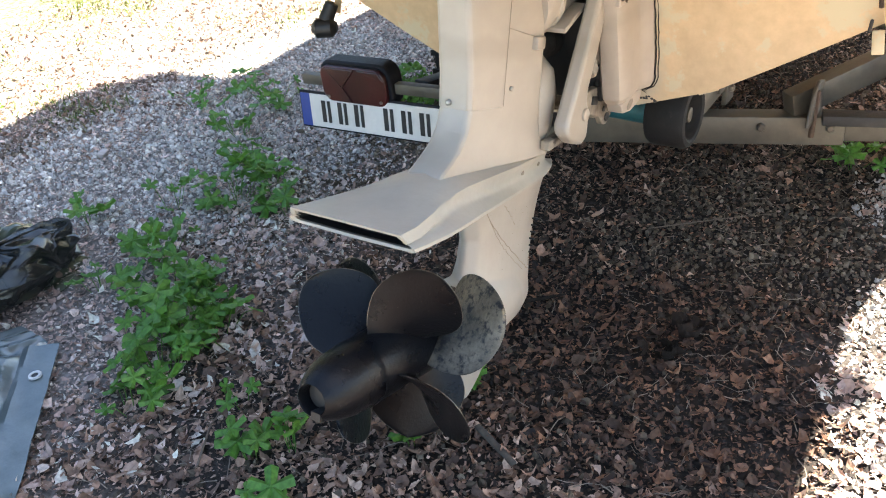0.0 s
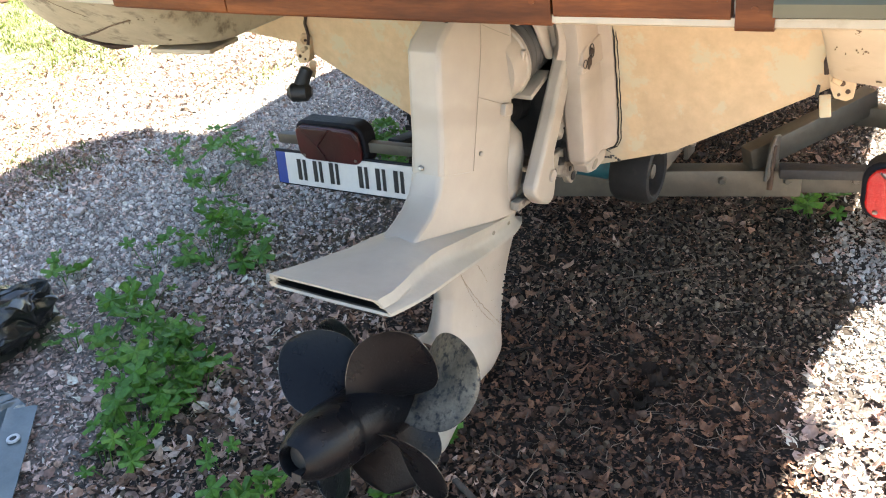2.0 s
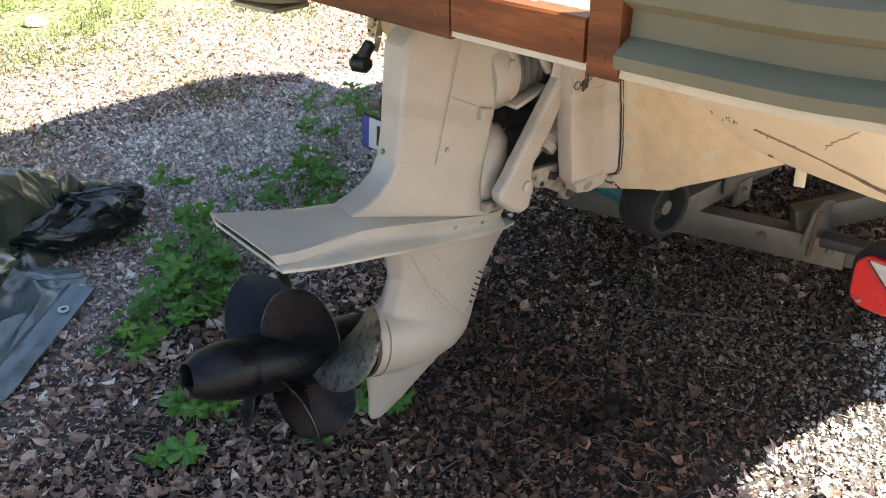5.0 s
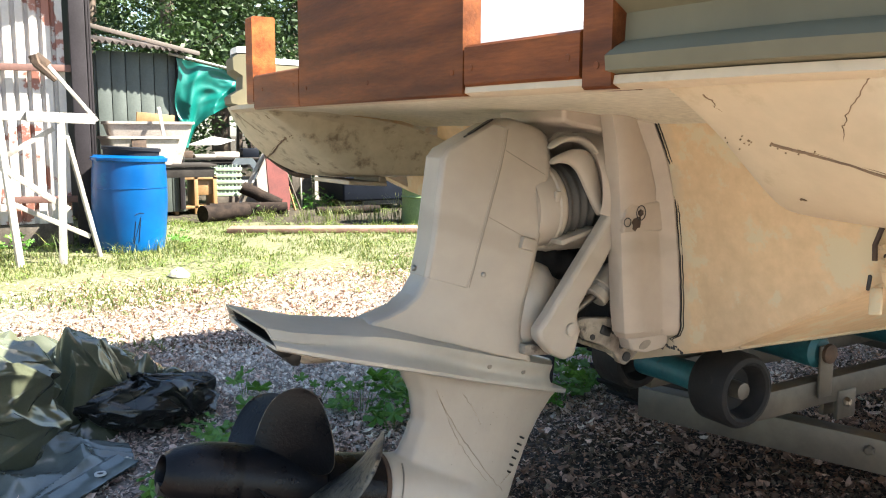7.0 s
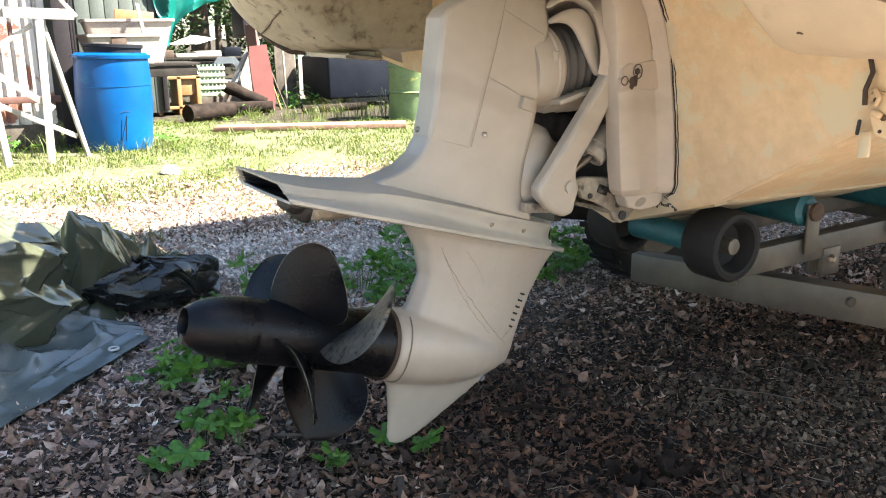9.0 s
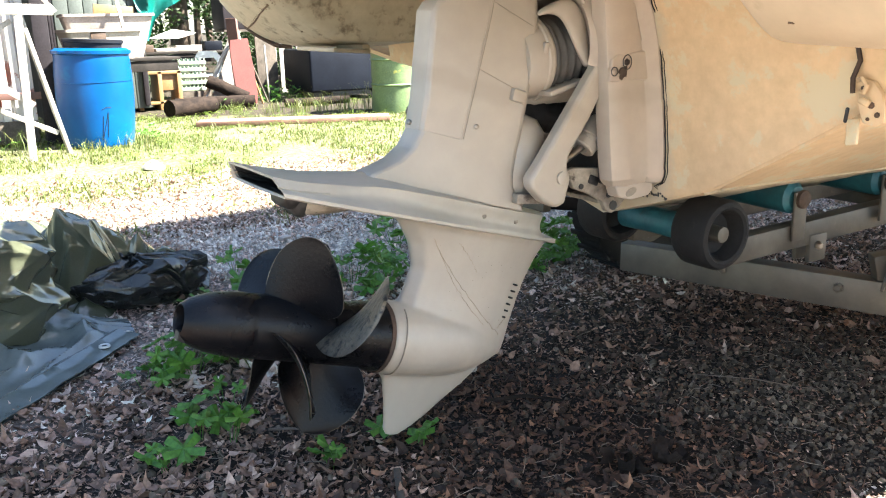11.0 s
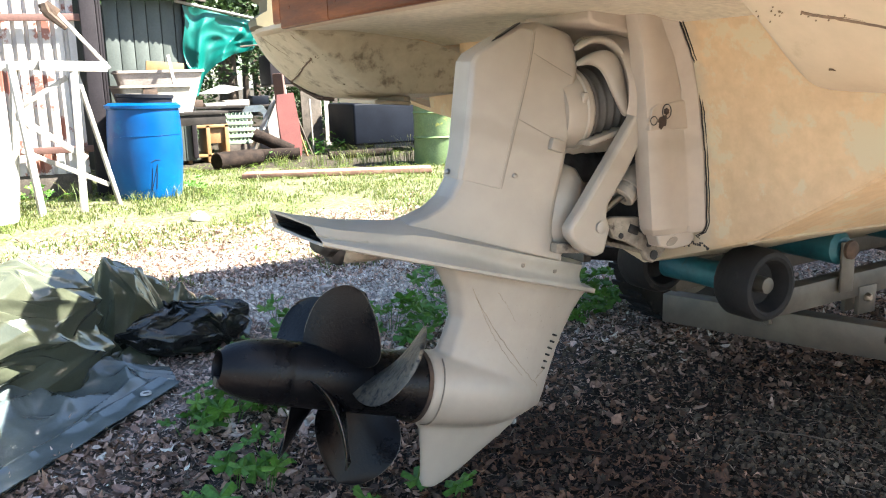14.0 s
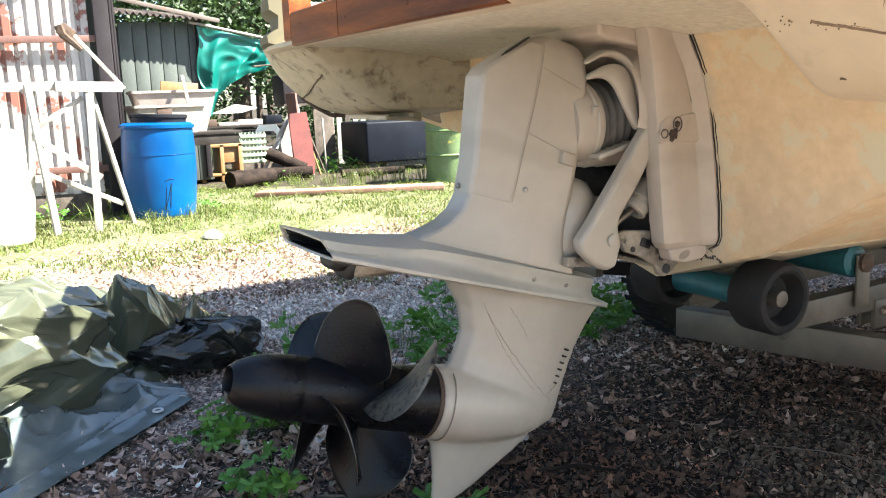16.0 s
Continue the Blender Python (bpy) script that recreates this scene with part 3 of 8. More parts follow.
def sponson(side):
    bm = B()
    sheet(bm, [[sponson_point(o, s, side) for s in range(8)] for o in SPONSON])
    ob = part("sponson", bm, M_CREAM_PALE if side < 0 else M_ALGAE, boat, "pale cream moulded stern sponson with cracks" if side < 0 else "cream stern sponson stained grey-brown with algae", smooth=50, mods=[("SUBSURF", {"levels": 2})])

    def line(name, pts, r, taper, label=""):
        b2 = B()
        tube(b2, [sponson_point(o, s, side, -0.0002 if r < 0.004 else 0.001) for o, s in pts], r, 6, taper)
        part(name, b2, M_CRACK if r < 0.004 else M_RUST, ob, label)
    def ragged(pts, n, amp, seed):
        """Refines a polyline with small kinks."""
        rr = random.Random(seed)
        u = np.linspace(0, len(pts) - 1, n)
        return [(float(np.interp(k, range(len(pts)), [p[0] for p in pts])) + rr.gauss(0, amp * 0.12), float(np.interp(k, range(len(pts)), [p[1] for p in pts])) + rr.gauss(0, amp)) for k in u]
    line("seam", ragged([(0.755, 5.60), (0.80, 5.42), (0.86, 5.18), (0.93, 4.92), (1.00, 4.70), (1.08, 4.52), (1.15, 4.42), (1.20, 4.4)], 60, 0.006, 1), 0.0026, 0.9, "dark cracked seam")
    line("crack", ragged([(0.79, 5.50), (0.86, 5.24), (0.95, 4.90)], 22, 0.008, 5), 0.0009, 0.5)
    line("crack", ragged([(0.92, 6.75), (0.905, 6.5), (0.885, 6.2), (0.868, 5.9), (0.85, 5.3)], 30, 0.007, 2), 0.0006, 0.8)
    line("crack", ragged([(0.712, 6.55), (0.716, 6.42), (0.711, 6.30)], 9, 0.014, 3), 0.0016, 0.4)
    line("crack", ragged([(0.711, 6.34), (0.719, 6.15), (0.728, 5.95), (0.733, 5.85)], 16, 0.012, 4), 0.0007, 0.8)
    line("crack", ragged([(0.74, 4.35), (0.75, 4.30)], 5, 0.01, 6), 0.0018, 0.5)
    if side > 0:
        line("gutter", ragged([(1.185, 6.2), (1.165, 5.4), (1.12, 4.7), (1.06, 4.0), (1.00, 3.2), (0.96, 2.6)], 40, 0.01, 7), 0.0085, 0.8, "dark gutter along the sponson")
        line("gutter", ragged([(1.16, 6.0), (1.14, 5.3), (1.095, 4.6), (1.035, 3.9), (0.97, 3.1)], 40, 0.01, 8), 0.0042, 0.8)
        b2 = B()
        box(b2, (-0.10, C + 0.80, 0.888), (0.14, 0.17, 0.012), Euler((0.03, radians(4), 0.2)).to_matrix(), 0.004)
        box(b2, (-0.035, C + 0.80, 0.893), (0.03, 0.12, 0.022), Euler((0.03, radians(4), 0.2)).to_matrix(), 0.006)
        part("trim_tab", b2, M_CREAM_PALE, ob, "pale worn trim tab plate under the sponson")
    rnd = random.Random(21)
    for k in range(16):
        o = rnd.choice((0.70, 0.705, 0.76, 0.765, 0.80, rnd.uniform(0.69, 0.95))) + rnd.gauss(0, 0.012)
        b3 = B()
        p = Vector(sponson_point(o, 5.72 - 2.6 * (o - 0.69) + rnd.gauss(0, 0.07), side, 0.0006))
        lathe(b3, [(0, 0.0006 + 0.0030 * rnd.random() ** 4), (1, 0.001)], p, p + Vector((-0.0012, 0, -0.001)), 6)
        part("chip", b3, M_CRACK, ob)
    return ob


sponson(-1), sponson(1)


def transom():
    """The flat panel between the sponsons, with the underside of the platform above it."""
    bm = B()
    zs = (0.0, 0.2, 0.4, 0.6, 0.8, 1.0)
    offs = [o for o, z in BOTTOM if o <= 0.91]
    rows = []
    for s in zs:
        row = []
        for o in [-v for v in reversed(offs)] + offs[1:]:
            z0 = float(np.interp(abs(o), [b[0] for b in BOTTOM], [b[1] for b in BOTTOM]))
            z = z0 + s * ((1.075 if abs(o) < 0.66 else 0.96) - z0)
            row.append((transom_x(z), C + o, z))
        rows.append(row)
    sheet(bm, rows)
    return part("transom", bm, M_CREAM, boat, "orange-cream painted transom, patchy and worn", smooth=30, mods=[("SOLIDIFY", {"thickness": 0.012})])


transom()


def edge_x(o):
    """Aft edge of the platform at an offset from the centre line."""
    return float(np.interp(abs(o), (0, 0.3, 0.6, 0.8, 0.87, 0.97, 1.08, 1.15, 1.20, 1.22), (-0.457, -0.455, -0.442, -0.428, -0.420, -0.388, -0.340, -0.28, -0.20, -0.12)))


def platform():
    # moulded underside: sloping pan from the transom to the edge, with a pale lip
    offs = [-0.74, -0.66, -0.6, -0.45, -0.3, -0.15, 0, 0.15, 0.3, 0.45, 0.6, 0.66, 0.74]
    bm = B()
    rows = []
    for o in offs:
        ex = edge_x(o)
        rows.append([(0.10, C + o, 1.045), (0.04, C + o, 1.062), (-0.10, C + o, 1.075), (ex + 0.10, C + o, 1.082), (ex + 0.03, C + o, 1.085), (ex + 0.012, C + o, 1.092), (ex + 0.012, C + o, 1.125), (-0.10, C + o, 1.128), (0.10, C + o, 1.128)])
    loft(bm, rows)
    part("platform_moulding", bm, M_UNDER, boat, "pale green-cream moulded underside of the swim platform", smooth=35)
    # pale flange along the bottom edge
    b2 = B()
    rings = []
    for o in np.linspace(-1.2, 1.2, 41):
        ex = edge_x(o)
        y = C + o
        rings.append([(ex - 0.004, y, 1.099), (ex + 0.03, y, 1.099), (ex + 0.05, y, 1.083), (ex + 0.01, y, 1.081), (ex - 0.006, y, 1.088)])
    loft(b2, rings)
    part("platform_flange", b2, M_CREAM_PALE, boat, "pale cream chipped flange", smooth=40)


platform()


def side_band(side):
    """Stepped grey-green moulding round the platform's corner, and on along the boat's side."""
    bm = B()
    path = [(edge_x(o), side * o) for o in np.linspace(0.615 if side < 0 else 0.80, 1.2, 16)] + [(x, side * (1.225 * bow_taper(x)[0])) for x in (-0.02, 0.15, 0.5, 1.0, 1.8, 2.4, 3.0, 3.8, 4.6, 5.2, LENGTH)]
    prof = [(0.00, 1.100), (-0.018, 1.104), (-0.020, 1.122), (-0.004, 1.134), (0.012, 1.142), (0.014, 1.176), (0.002, 1.184), (-0.010, 1.192), (-0.012, 1.222), (0.0, 1.232), (0.07, 1.236), (0.07, 1.10)]
    rings = []
    for i, (x, o) in enumerate(path):
        a, b = path[max(0, i - 1)], path[min(len(path) - 1, i + 1)]
        d = Vector((b[0] - a[0], b[1] - a[1], 0)).normalized()
        nrm = Vector((d.y, -d.x, 0)) * side * -1
        lift = bow_taper(x)[1] * 0.5
        rings.append([(x - nrm.x * q, C + o - nrm.y * q, z + lift) for q, z in prof])
    loft(bm, rings)
    ob = part("side_moulding", bm, M_GREEN_GEL, boat, "stepped grey-green fibreglass edge moulding", smooth=35)
    b2 = B()
    edge = []
    for ring in rings:
        r = Vector(ring[9]), Vector(ring[10])
        edge.append([r[0] + Vector((0, 0, 0.004)), r[1] + Vector((0, 0, 0.004)), r[1] + Vector((0, 0, 0.02)), r[0] + Vector((0, 0, 0.02))])
    loft(b2, edge)
    part("deck_edge", b2, M_WHITE, boat, "white deck edge")
    return ob


side_band(-1), side_band(1)


def topsides():
    """Hull sides above the moulding, raised deck forward, open cockpit aft."""
    bm = B()
    xs = [0.30, 0.8, 1.4, 2.0, 2.6, 3.2, 3.9, 4.6, 5.2, LENGTH]
    for side in (-1, 1):
        rows = []
        for x in xs:
            w, lift = bow_taper(x)
            rows.append([(x, C + side * o * w, z + lift * 0.5) for o, z in ((1.19, 1.24), (1.20, 1.40), (1.20, 1.60), (1.17, 1.72), (1.05, 1.73), (1.05, 1.30))])
        sheet(bm, rows)
    part("topsides", bm, M_WHITE, boat, "white boat side above the rail", mods=[("SOLIDIFY", {"thickness": 0.012})])
    b2 = B()
    loft(b2, [[(-0.12, C + o, 1.18), (-0.08, C + o, 1.24), (0.36, C + o, 1.66), (0.45, C + o, 1.66), (0.45, C + o, 1.18)] for o in (-0.98, -0.5, 0, 0.5, 0.98)])
    part("engine_cover", b2, M_WHITE, boat, "white sloping engine cover above the platform", mods=[("BEVEL", {"width": 0.03, "segments": 3})])
    b3 = B()
    roof = [(1.34, 1.22), (2.0, 1.22), (2.60, 1.20), (2.92, 0.98)]
    outline = [(x, C + o) for x, o in roof] + [(x, C - o) for x, o in reversed(roof)]
    prism(b3, outline, "z", 2.86, 2.98)
    part("hardtop", b3, M_WHITE, boat, "white cabin hardtop")
    b4 = B()
    cab = [(1.75, 1.02), (2.55, 0.95), (2.80, 0.7)]
    outline = [(x, C + o) for x, o in cab] + [(x, C - o) for x, o in reversed(cab)]
    prism(b4, outline, "z", 1.5, 2.86)
    part("cabin", b4, M_WHITE, boat, "white cabin")
    b5 = B()
    rows = []
    for x in xs[1:]:
        w, lift = bow_taper(x)
        rows.append([(x, C + o * w, 1.70 + lift * 0.5 + 0.04 * (1 - (o / 1.05) ** 2)) for o in (-1.06, -0.5, 0, 0.5, 1.06)])
    sheet(b5, rows)
    part("foredeck", b5, M_WHITE, boat, mods=[("SOLIDIFY", {"thickness": 0.02})])


topsides()


def plank_board(name, y0, y1, z0, z1, label, thick=0.034, round_top=False):
    """A varnished board standing on the platform's edge, following its curve."""
    bm = B()
    rings = []
    n = max(2, int(abs(y1 - y0) / 0.06))
    for y in np.linspace(y0, y1, n + 1):
        ex = edge_x(y - C) - 0.010
        b = 0.004
        rings.append([(ex, y, z0 + b), (ex + b, y, z0), (ex + thick - b, y, z0), (ex + thick, y, z0 + b), (ex + thick, y, z1 - b), (ex + thick - b, y, z1), (ex + b, y, z1), (ex, y, z1 - b)])
    loft(bm, rings)
    return part(name, bm, M_WOOD, boat, label, smooth=30)


W0 = 1.094
plank_board("wooden_board", -0.139, 0.486, W0 - 0.011, 1.52, "tall varnished teak board")
plank_board("wooden_sill", -0.392, -0.143, W0 + 0.003, 1.160, "low varnished teak sill board")
plank_board("wooden_sill", 0.490, 0.796, W0 - 0.011, 1.166, "low varnished teak sill board")
plank_board("wooden_post", -0.448, -0.398, W0 - 0.012, 1.55, "dark red-brown teak post", thick=0.06)
plank_board("wooden_post", 0.800, 0.856, W0 + 0.004, 1.31, "dark red-brown teak post", thick=0.06)


def plugs():
    """Round wooden plugs over the screws of the boards."""
    for y, z in ((-0.16, 1.125), (-0.37, 1.125), (-0.11, 1.12), (0.17, 1.118), (0.45, 1.12), (0.52, 1.13), (0.73, 1.13), (-0.423, 1.112)):
        bm = B()
        ex = edge_x(y - C)
        lathe(bm, [(0, 0.0055), (1, 0.005)], (ex - 0.008, y, z), (ex - 0.0108, y, z), 12)
        part("wood_plug", bm, M_WOOD, boat)


plugs()


def deck_planks():
    x = -0.43
    while x < -0.12:
        bm = B()
        box(bm, (x, C, 1.136), (0.042, 1.1 if x > -0.38 else 0.8, 0.012), bevel=0.002, seg=1)
        part("deck_plank", bm, M_DECK, boat)
        x += 0.046


deck_planks()


def trim_tab_bracket(side):
    """Corroded fittings with a crooked rod and, to port, an anode at the transom's outer edge."""
    y = C + side * 0.638
    bracket = B()
    outline = [(0.002, 0.836), (-0.012, 0.845), (-0.030, 0.840), (-0.046, 0.820), (-0.054, 0.795), (-0.053, 0.770), (-0.040, 0.763), (-0.018, 0.768), (-0.008, 0.790)]
    prism(bracket, [(y - side * v, z) for v, z in outline] if side > 0 else [(y + v, z) for v, z in outline], "x", 0.148, 0.176)
    box(bracket, (0.143, y + side * 0.004, 0.752), (0.006, 0.022, 0.046), Euler((0.15 * side, 0.25, 0)).to_matrix(), 0.002)
    tube(bracket, [(0.150, y + side * 0.002, 0.842), (0.140, y + side * 0.014, 0.846), (0.138, y + side * 0.024, 0.834), (0.142, y + side * 0.018, 0.822), (0.150, y + side * 0.006, 0.822)], 0.0045, 8)
    box(bracket, (0.143, y + side * 0.020, 0.806), (0.014, 0.020, 0.012), Euler((-0.4 * side, 0.1, 0)).to_matrix(), 0.003)
    ob = part("trim_bracket", bracket, M_CREAM, boat, "cream painted trim tab bracket, chipped and rusty", mods=[("BEVEL", {"width": 0.003, "segments": 2})])
    for dy, z, r in ((0.014, 0.828, 0.0050), (0.030, 0.800, 0.0062), (0.022, 0.806, 0.0030), (0.042, 0.784, 0.0050), (0.026, 0.776, 0.0034)):
        b4 = B()
        lathe(b4, [(0, r), (0.7, r), (1, r * 0.6)], (0.150, y + side * dy, z), (0.1445, y + side * dy, z), 7)
        part("bolt", b4, M_RUST, ob, "rusty bolt")
    b2 = B()
    tube(b2, [(0.150, y, 0.935), (0.148, y - side * 0.006, 0.905), (0.146, y + side * 0.004, 0.875), (0.142, y - side * 0.004, 0.845), (0.138, y, 0.82)], 0.0045, 6)
    part("rod", b2, M_RUST, ob, "thin rusty rod")
    b3 = B()
    if side > 0:
        lathe(b3, [(0, 0.005), (0.1, 0.018), (0.85, 0.020), (1, 0.01)], (0.12, y + 0.002, 0.765), (0.095, y + 0.02, 0.715), 12)
        lathe(b3, [(0, 0.01), (0.2, 0.026), (0.8, 0.026), (1, 0.012)], (0.075, y + 0.05, 0.705), (0.105, y - 0.01, 0.703), 12)
        part("anode", b3, M_DARK, ob, "dark corroded anode")
    else:
        box(b3, (0.150, y + 0.014, 0.780), (0.006, 0.007, 0.028), Euler((0.1, 0, 0)).to_matrix(), 0.003)
        part("lug", b3, M_INK, ob, "black rubber lug")


trim_tab_bracket(-1), trim_tab_bracket(1)

# the boat stands slightly askew
boat.matrix_basis = Matrix.Translation((-0.025, C, 0)) @ Matrix.Rotation(radians(3.6), 4, "Z") @ Matrix.Translation((0, -C, 0)) @ boat.matrix_basis

# ---- the stern drive ----
TRIM = 17.0
drive = thing("stern_drive", (0.0102, C, 0.849), "beige stern drive with twin black propellers, bolted to the transom", "stern drive")
drive.matrix_basis = drive.matrix_basis @ pose(0, 0, 0, 0, TRIM, 0) @ pose(0, 0, 0, 0, 0, 1.8)
AXIS = -0.650   # height of the propeller shaft under the hinge, in the drive's own axes


def foil(p0, p1, half, q, n=14):
    """Closed foil section from the trailing edge p0 to the leading edge p1."""
    up = []
    for i in range(n + 1):
        u = i / n
        w = half * (math.sin(math.pi * min(1.0, 0.06 + 0.94 * u) ** 0.85)) ** 0.6 if 0 < u < 1 else half * 0.12
        up.append((p0 + (p1 - p0) * u, w))
    return [(p, w, q) for p, w in up] + [(p, -w, q) for p, w in reversed(up)]


# sections of the leg: trailing edge, leading edge, half width, height
LEG = [(-0.352, 0.096, 0.066, -0.376), (-0.325, 0.078, 0.050, -0.402), (-0.290, 0.062, 0.042, -0.44), (-0.268, 0.048, 0.037, -0.49), (-0.274, 0.040, 0.038, -0.54), (-0.284, 0.034, 0.048, -0.59), (-0.292, 0.031, 0.060, -0.63), (-0.292, 0.026, 0.05, -0.67)]


def lower_unit():
    bm = B()
    secs = LEG
    loft(bm, [foil(*s) for s in secs])
    prof = [(-0.312, 0.077), (-0.25, 0.080), (-0.18, 0.078), (-0.11, 0.070), (-0.05, 0.053), (-0.010, 0.033), (0.016, 0.017), (0.030, 0.004)]
    rings = [[(p, r * math.cos(a), AXIS + r * math.sin(a)) for a in np.linspace(0, math.tau, 28, endpoint=False)] for p, r in prof]
    loft(bm, rings)
    # skeg
    skeg = [((-0.296, -0.012), 0.030, -0.680), ((-0.298, -0.032), 0.022, -0.715), ((-0.278, -0.058), 0.014, -0.745), ((-0.262, -0.108), 0.011, -0.79), ((-0.251, -0.150), 0.009, -0.832), ((-0.246, -0.180), 0.008, -0.856), ((-0.236, -0.200), 0.006, -0.869)]
    loft(bm, [foil(a, b, h, q) for (a, b), h, q in skeg])
    return part("lower_unit", bm, M_DRIVE, drive, "beige gearcase with leg and skeg", local=True, mods=[("REMESH", {"voxel": 0.0048}), ("SMOOTH", {"smooth": 7})])


lower = lower_unit()


# stations of the cavitation plate: place, half width of the lower lip, half width, height and crown of the joint flange above it
PLATE = [(-0.640, 0.129, 0.124, -0.3565, -0.354), (-0.600, 0.130, 0.119, -0.356, -0.350), (-0.545, 0.128, 0.104, -0.351, -0.340), (-0.490, 0.122, 0.087, -0.344, -0.327), (-0.440, 0.115, 0.077, -0.336, -0.318), (-0.400, 0.109, 0.075, -0.333, -0.316),
         (-0.300, 0.096, 0.075, -0.330, -0.318), (-0.200, 0.083, 0.072, -0.329, -0.318), (-0.100, 0.068, 0.064, -0.328, -0.319), (-0.020, 0.053, 0.050, -0.327, -0.320), (0.030, 0.039, 0.031, -0.327, -0.321), (0.055, 0.030, 0.008, -0.328, -0.323)]


def plate_surface(p, u):
    """Half width and height on the plate's flank, u from the lower lip (0) to the flange (1)."""
    hl, hu, zu = (float(np.interp(p, [r[0] for r in PLATE], [r[k] for r in PLATE])) for k in (1, 2, 3))
    cove = 4 * u * (1 - u)
    return hl + (hu - hl) * u - 0.010 * cove, -0.375 + (zu + 0.363) * u ** 1.25


def cavitation_plate():
    bm = B()

    def sec(p, hl, hu, zu, zc):
        """Section: thin lower lip, hollow flank, flange that fades out aft, low crown."""
        lip = min(1.0, max(0.0, (p + 0.54) / 0.1))
        side = [plate_surface(p, u) for u in (0.12, 0.3, 0.5, 0.7, 0.88)]
        last = side[-1]
        soft = [(last[0] + (hu * 0.9 - last[0]) * k, last[1] + (zu + 0.003 - last[1]) * k) for k in (0.3, 0.6, 0.9)]
        hard = [(hu, zu - 0.009), (hu, zu - 0.002), (hu - 0.006, zu)]
        edge = [(a[0] + (b[0] - a[0]) * lip, a[1] + (b[1] - a[1]) * lip) for a, b in zip(soft, hard)]
        half = [(hl * 0.5, -0.389), (hl - 0.006, -0.388), (hl, -0.385), (hl, -0.379)] + side + edge + [(hu * 0.5, (zu + 2 * zc) / 3)]
        ring = [(p, y, z) for y, z in half] + [(p, 0, zc)] + [(p, -y, z) for y, z in reversed(half)] + [(p, 0, -0.390)]
        slant = 0.75 * min(1.0, max(0.0, (-0.56 - p) / 0.08))
        return [(x - slant * (z + 0.389), y, z) for x, y, z in ring]

    def bore(ring, depth):
        """The slot inside a section, that much further forward."""
        return [(x + depth, y * 0.925, -0.371 + (z + 0.371) * 0.74) for x, y, z in ring]
    rings = [sec(*r) for r in PLATE]
    loft(bm, [bore(rings[0], 0.012), bore(rings[0], 0.002)] + rings, cap=False)
    bm.faces.new([bm.verts.new(p) for p in rings[-1]])
    duct = B()
    loft(duct, [[(x + d, y * k, z) for x, y, z in bore(rings[0], 0.010)] for d, k in ((0.0, 1.0), (0.05, 0.97), (0.11, 0.80))], cap=False)
    duct.faces.new([duct.verts.new((x + 0.11, y * 0.80, z)) for x, y, z in bore(rings[0], 0.010)])
    # nose of the lower lip, running out ahead of the flange
    loft(bm, [[(p, y * w, z) for y, z in ((0.6, -0.389), (1, -0.385), (1, -0.378), (0.5, t), (-0.5, t), (-1, -0.378), (-1, -0.385), (-0.6, -0.389))] for p, w, t in ((0.030, 0.038, -0.366), (0.060, 0.029, -0.370), (0.090, 0.017, -0.374), (0.112, 0.006, -0.378), (0.118, 0.002, -0.380))])
    ob = part("cavitation_plate", bm, M_DRIVE_GREY, drive, "beige-grey cavitation plate with a hollow flank", local=True, smooth=38)
    for s in (-1, 1):
        for p in (-0.155, -0.055):
            y, z = plate_surface(p, 0.72)
            b6 = B()
            lathe(b6, [(0, 0.0065), (0.6, 0.0065), (1, 0.004)], (p, s * (y - 0.004), z - 0.002), (p, s * (y + 0.0012), z + 0.001), 12)
            part("bolt", b6, M_SEAM, ob, local=True)
    # black lining paints the shade deep in the slot
    part("exhaust_duct", duct, M_DARK, ob, "sooty black inside of the exhaust slot", local=True, smooth=40)
    # worn tab under the tail, in two dark lumps with a short fairing ahead of them
    def keel(bm, rows, top=-0.383):
        loft(bm, [[(p, w, top), (p, w * 0.97, 0.45 * top + 0.55 * q), (p, w * 0.62, q), (p, -w * 0.62, q), (p, -w * 0.97, 0.45 * top + 0.55 * q), (p, -w, top)] for p, w, q in rows])
    b5 = B()
    keel(b5, ((-0.606, 0.022, -0.394), (-0.600, 0.038, -0.408), (-0.586, 0.045, -0.415), (-0.571, 0.043, -0.411), (-0.566, 0.034, -0.400)))
    keel(b5, ((-0.580, 0.018, -0.404), (-0.573, 0.030, -0.418), (-0.560, 0.036, -0.427), (-0.548, 0.036, -0.426), (-0.540, 0.028, -0.412)))
    part("steering_tab", b5, M_DARK, drive, "dark worn zinc steering tab", local=True, smooth=50, mods=[("BEVEL", {"width": 0.003, "segments": 2})])
    b7 = B()
    keel(b7, ((-0.553, 0.040, -0.417), (-0.545, 0.050, -0.418), (-0.520, 0.053, -0.413), (-0.485, 0.051, -0.404), (-0.450, 0.045, -0.394), (-0.415, 0.034, -0.386)))
    part("fairing", b7, M_ALLOY, drive, "brownish fairing under the plate", local=True, smooth=50)


cavitation_plate()


def flank(p):
    """Half width of the wedge-shaped upper housing."""
    return float(np.interp(p, (-0.34, -0.25, -0.16, -0.11), (0.037, 0.054, 0.067, 0.0715)))


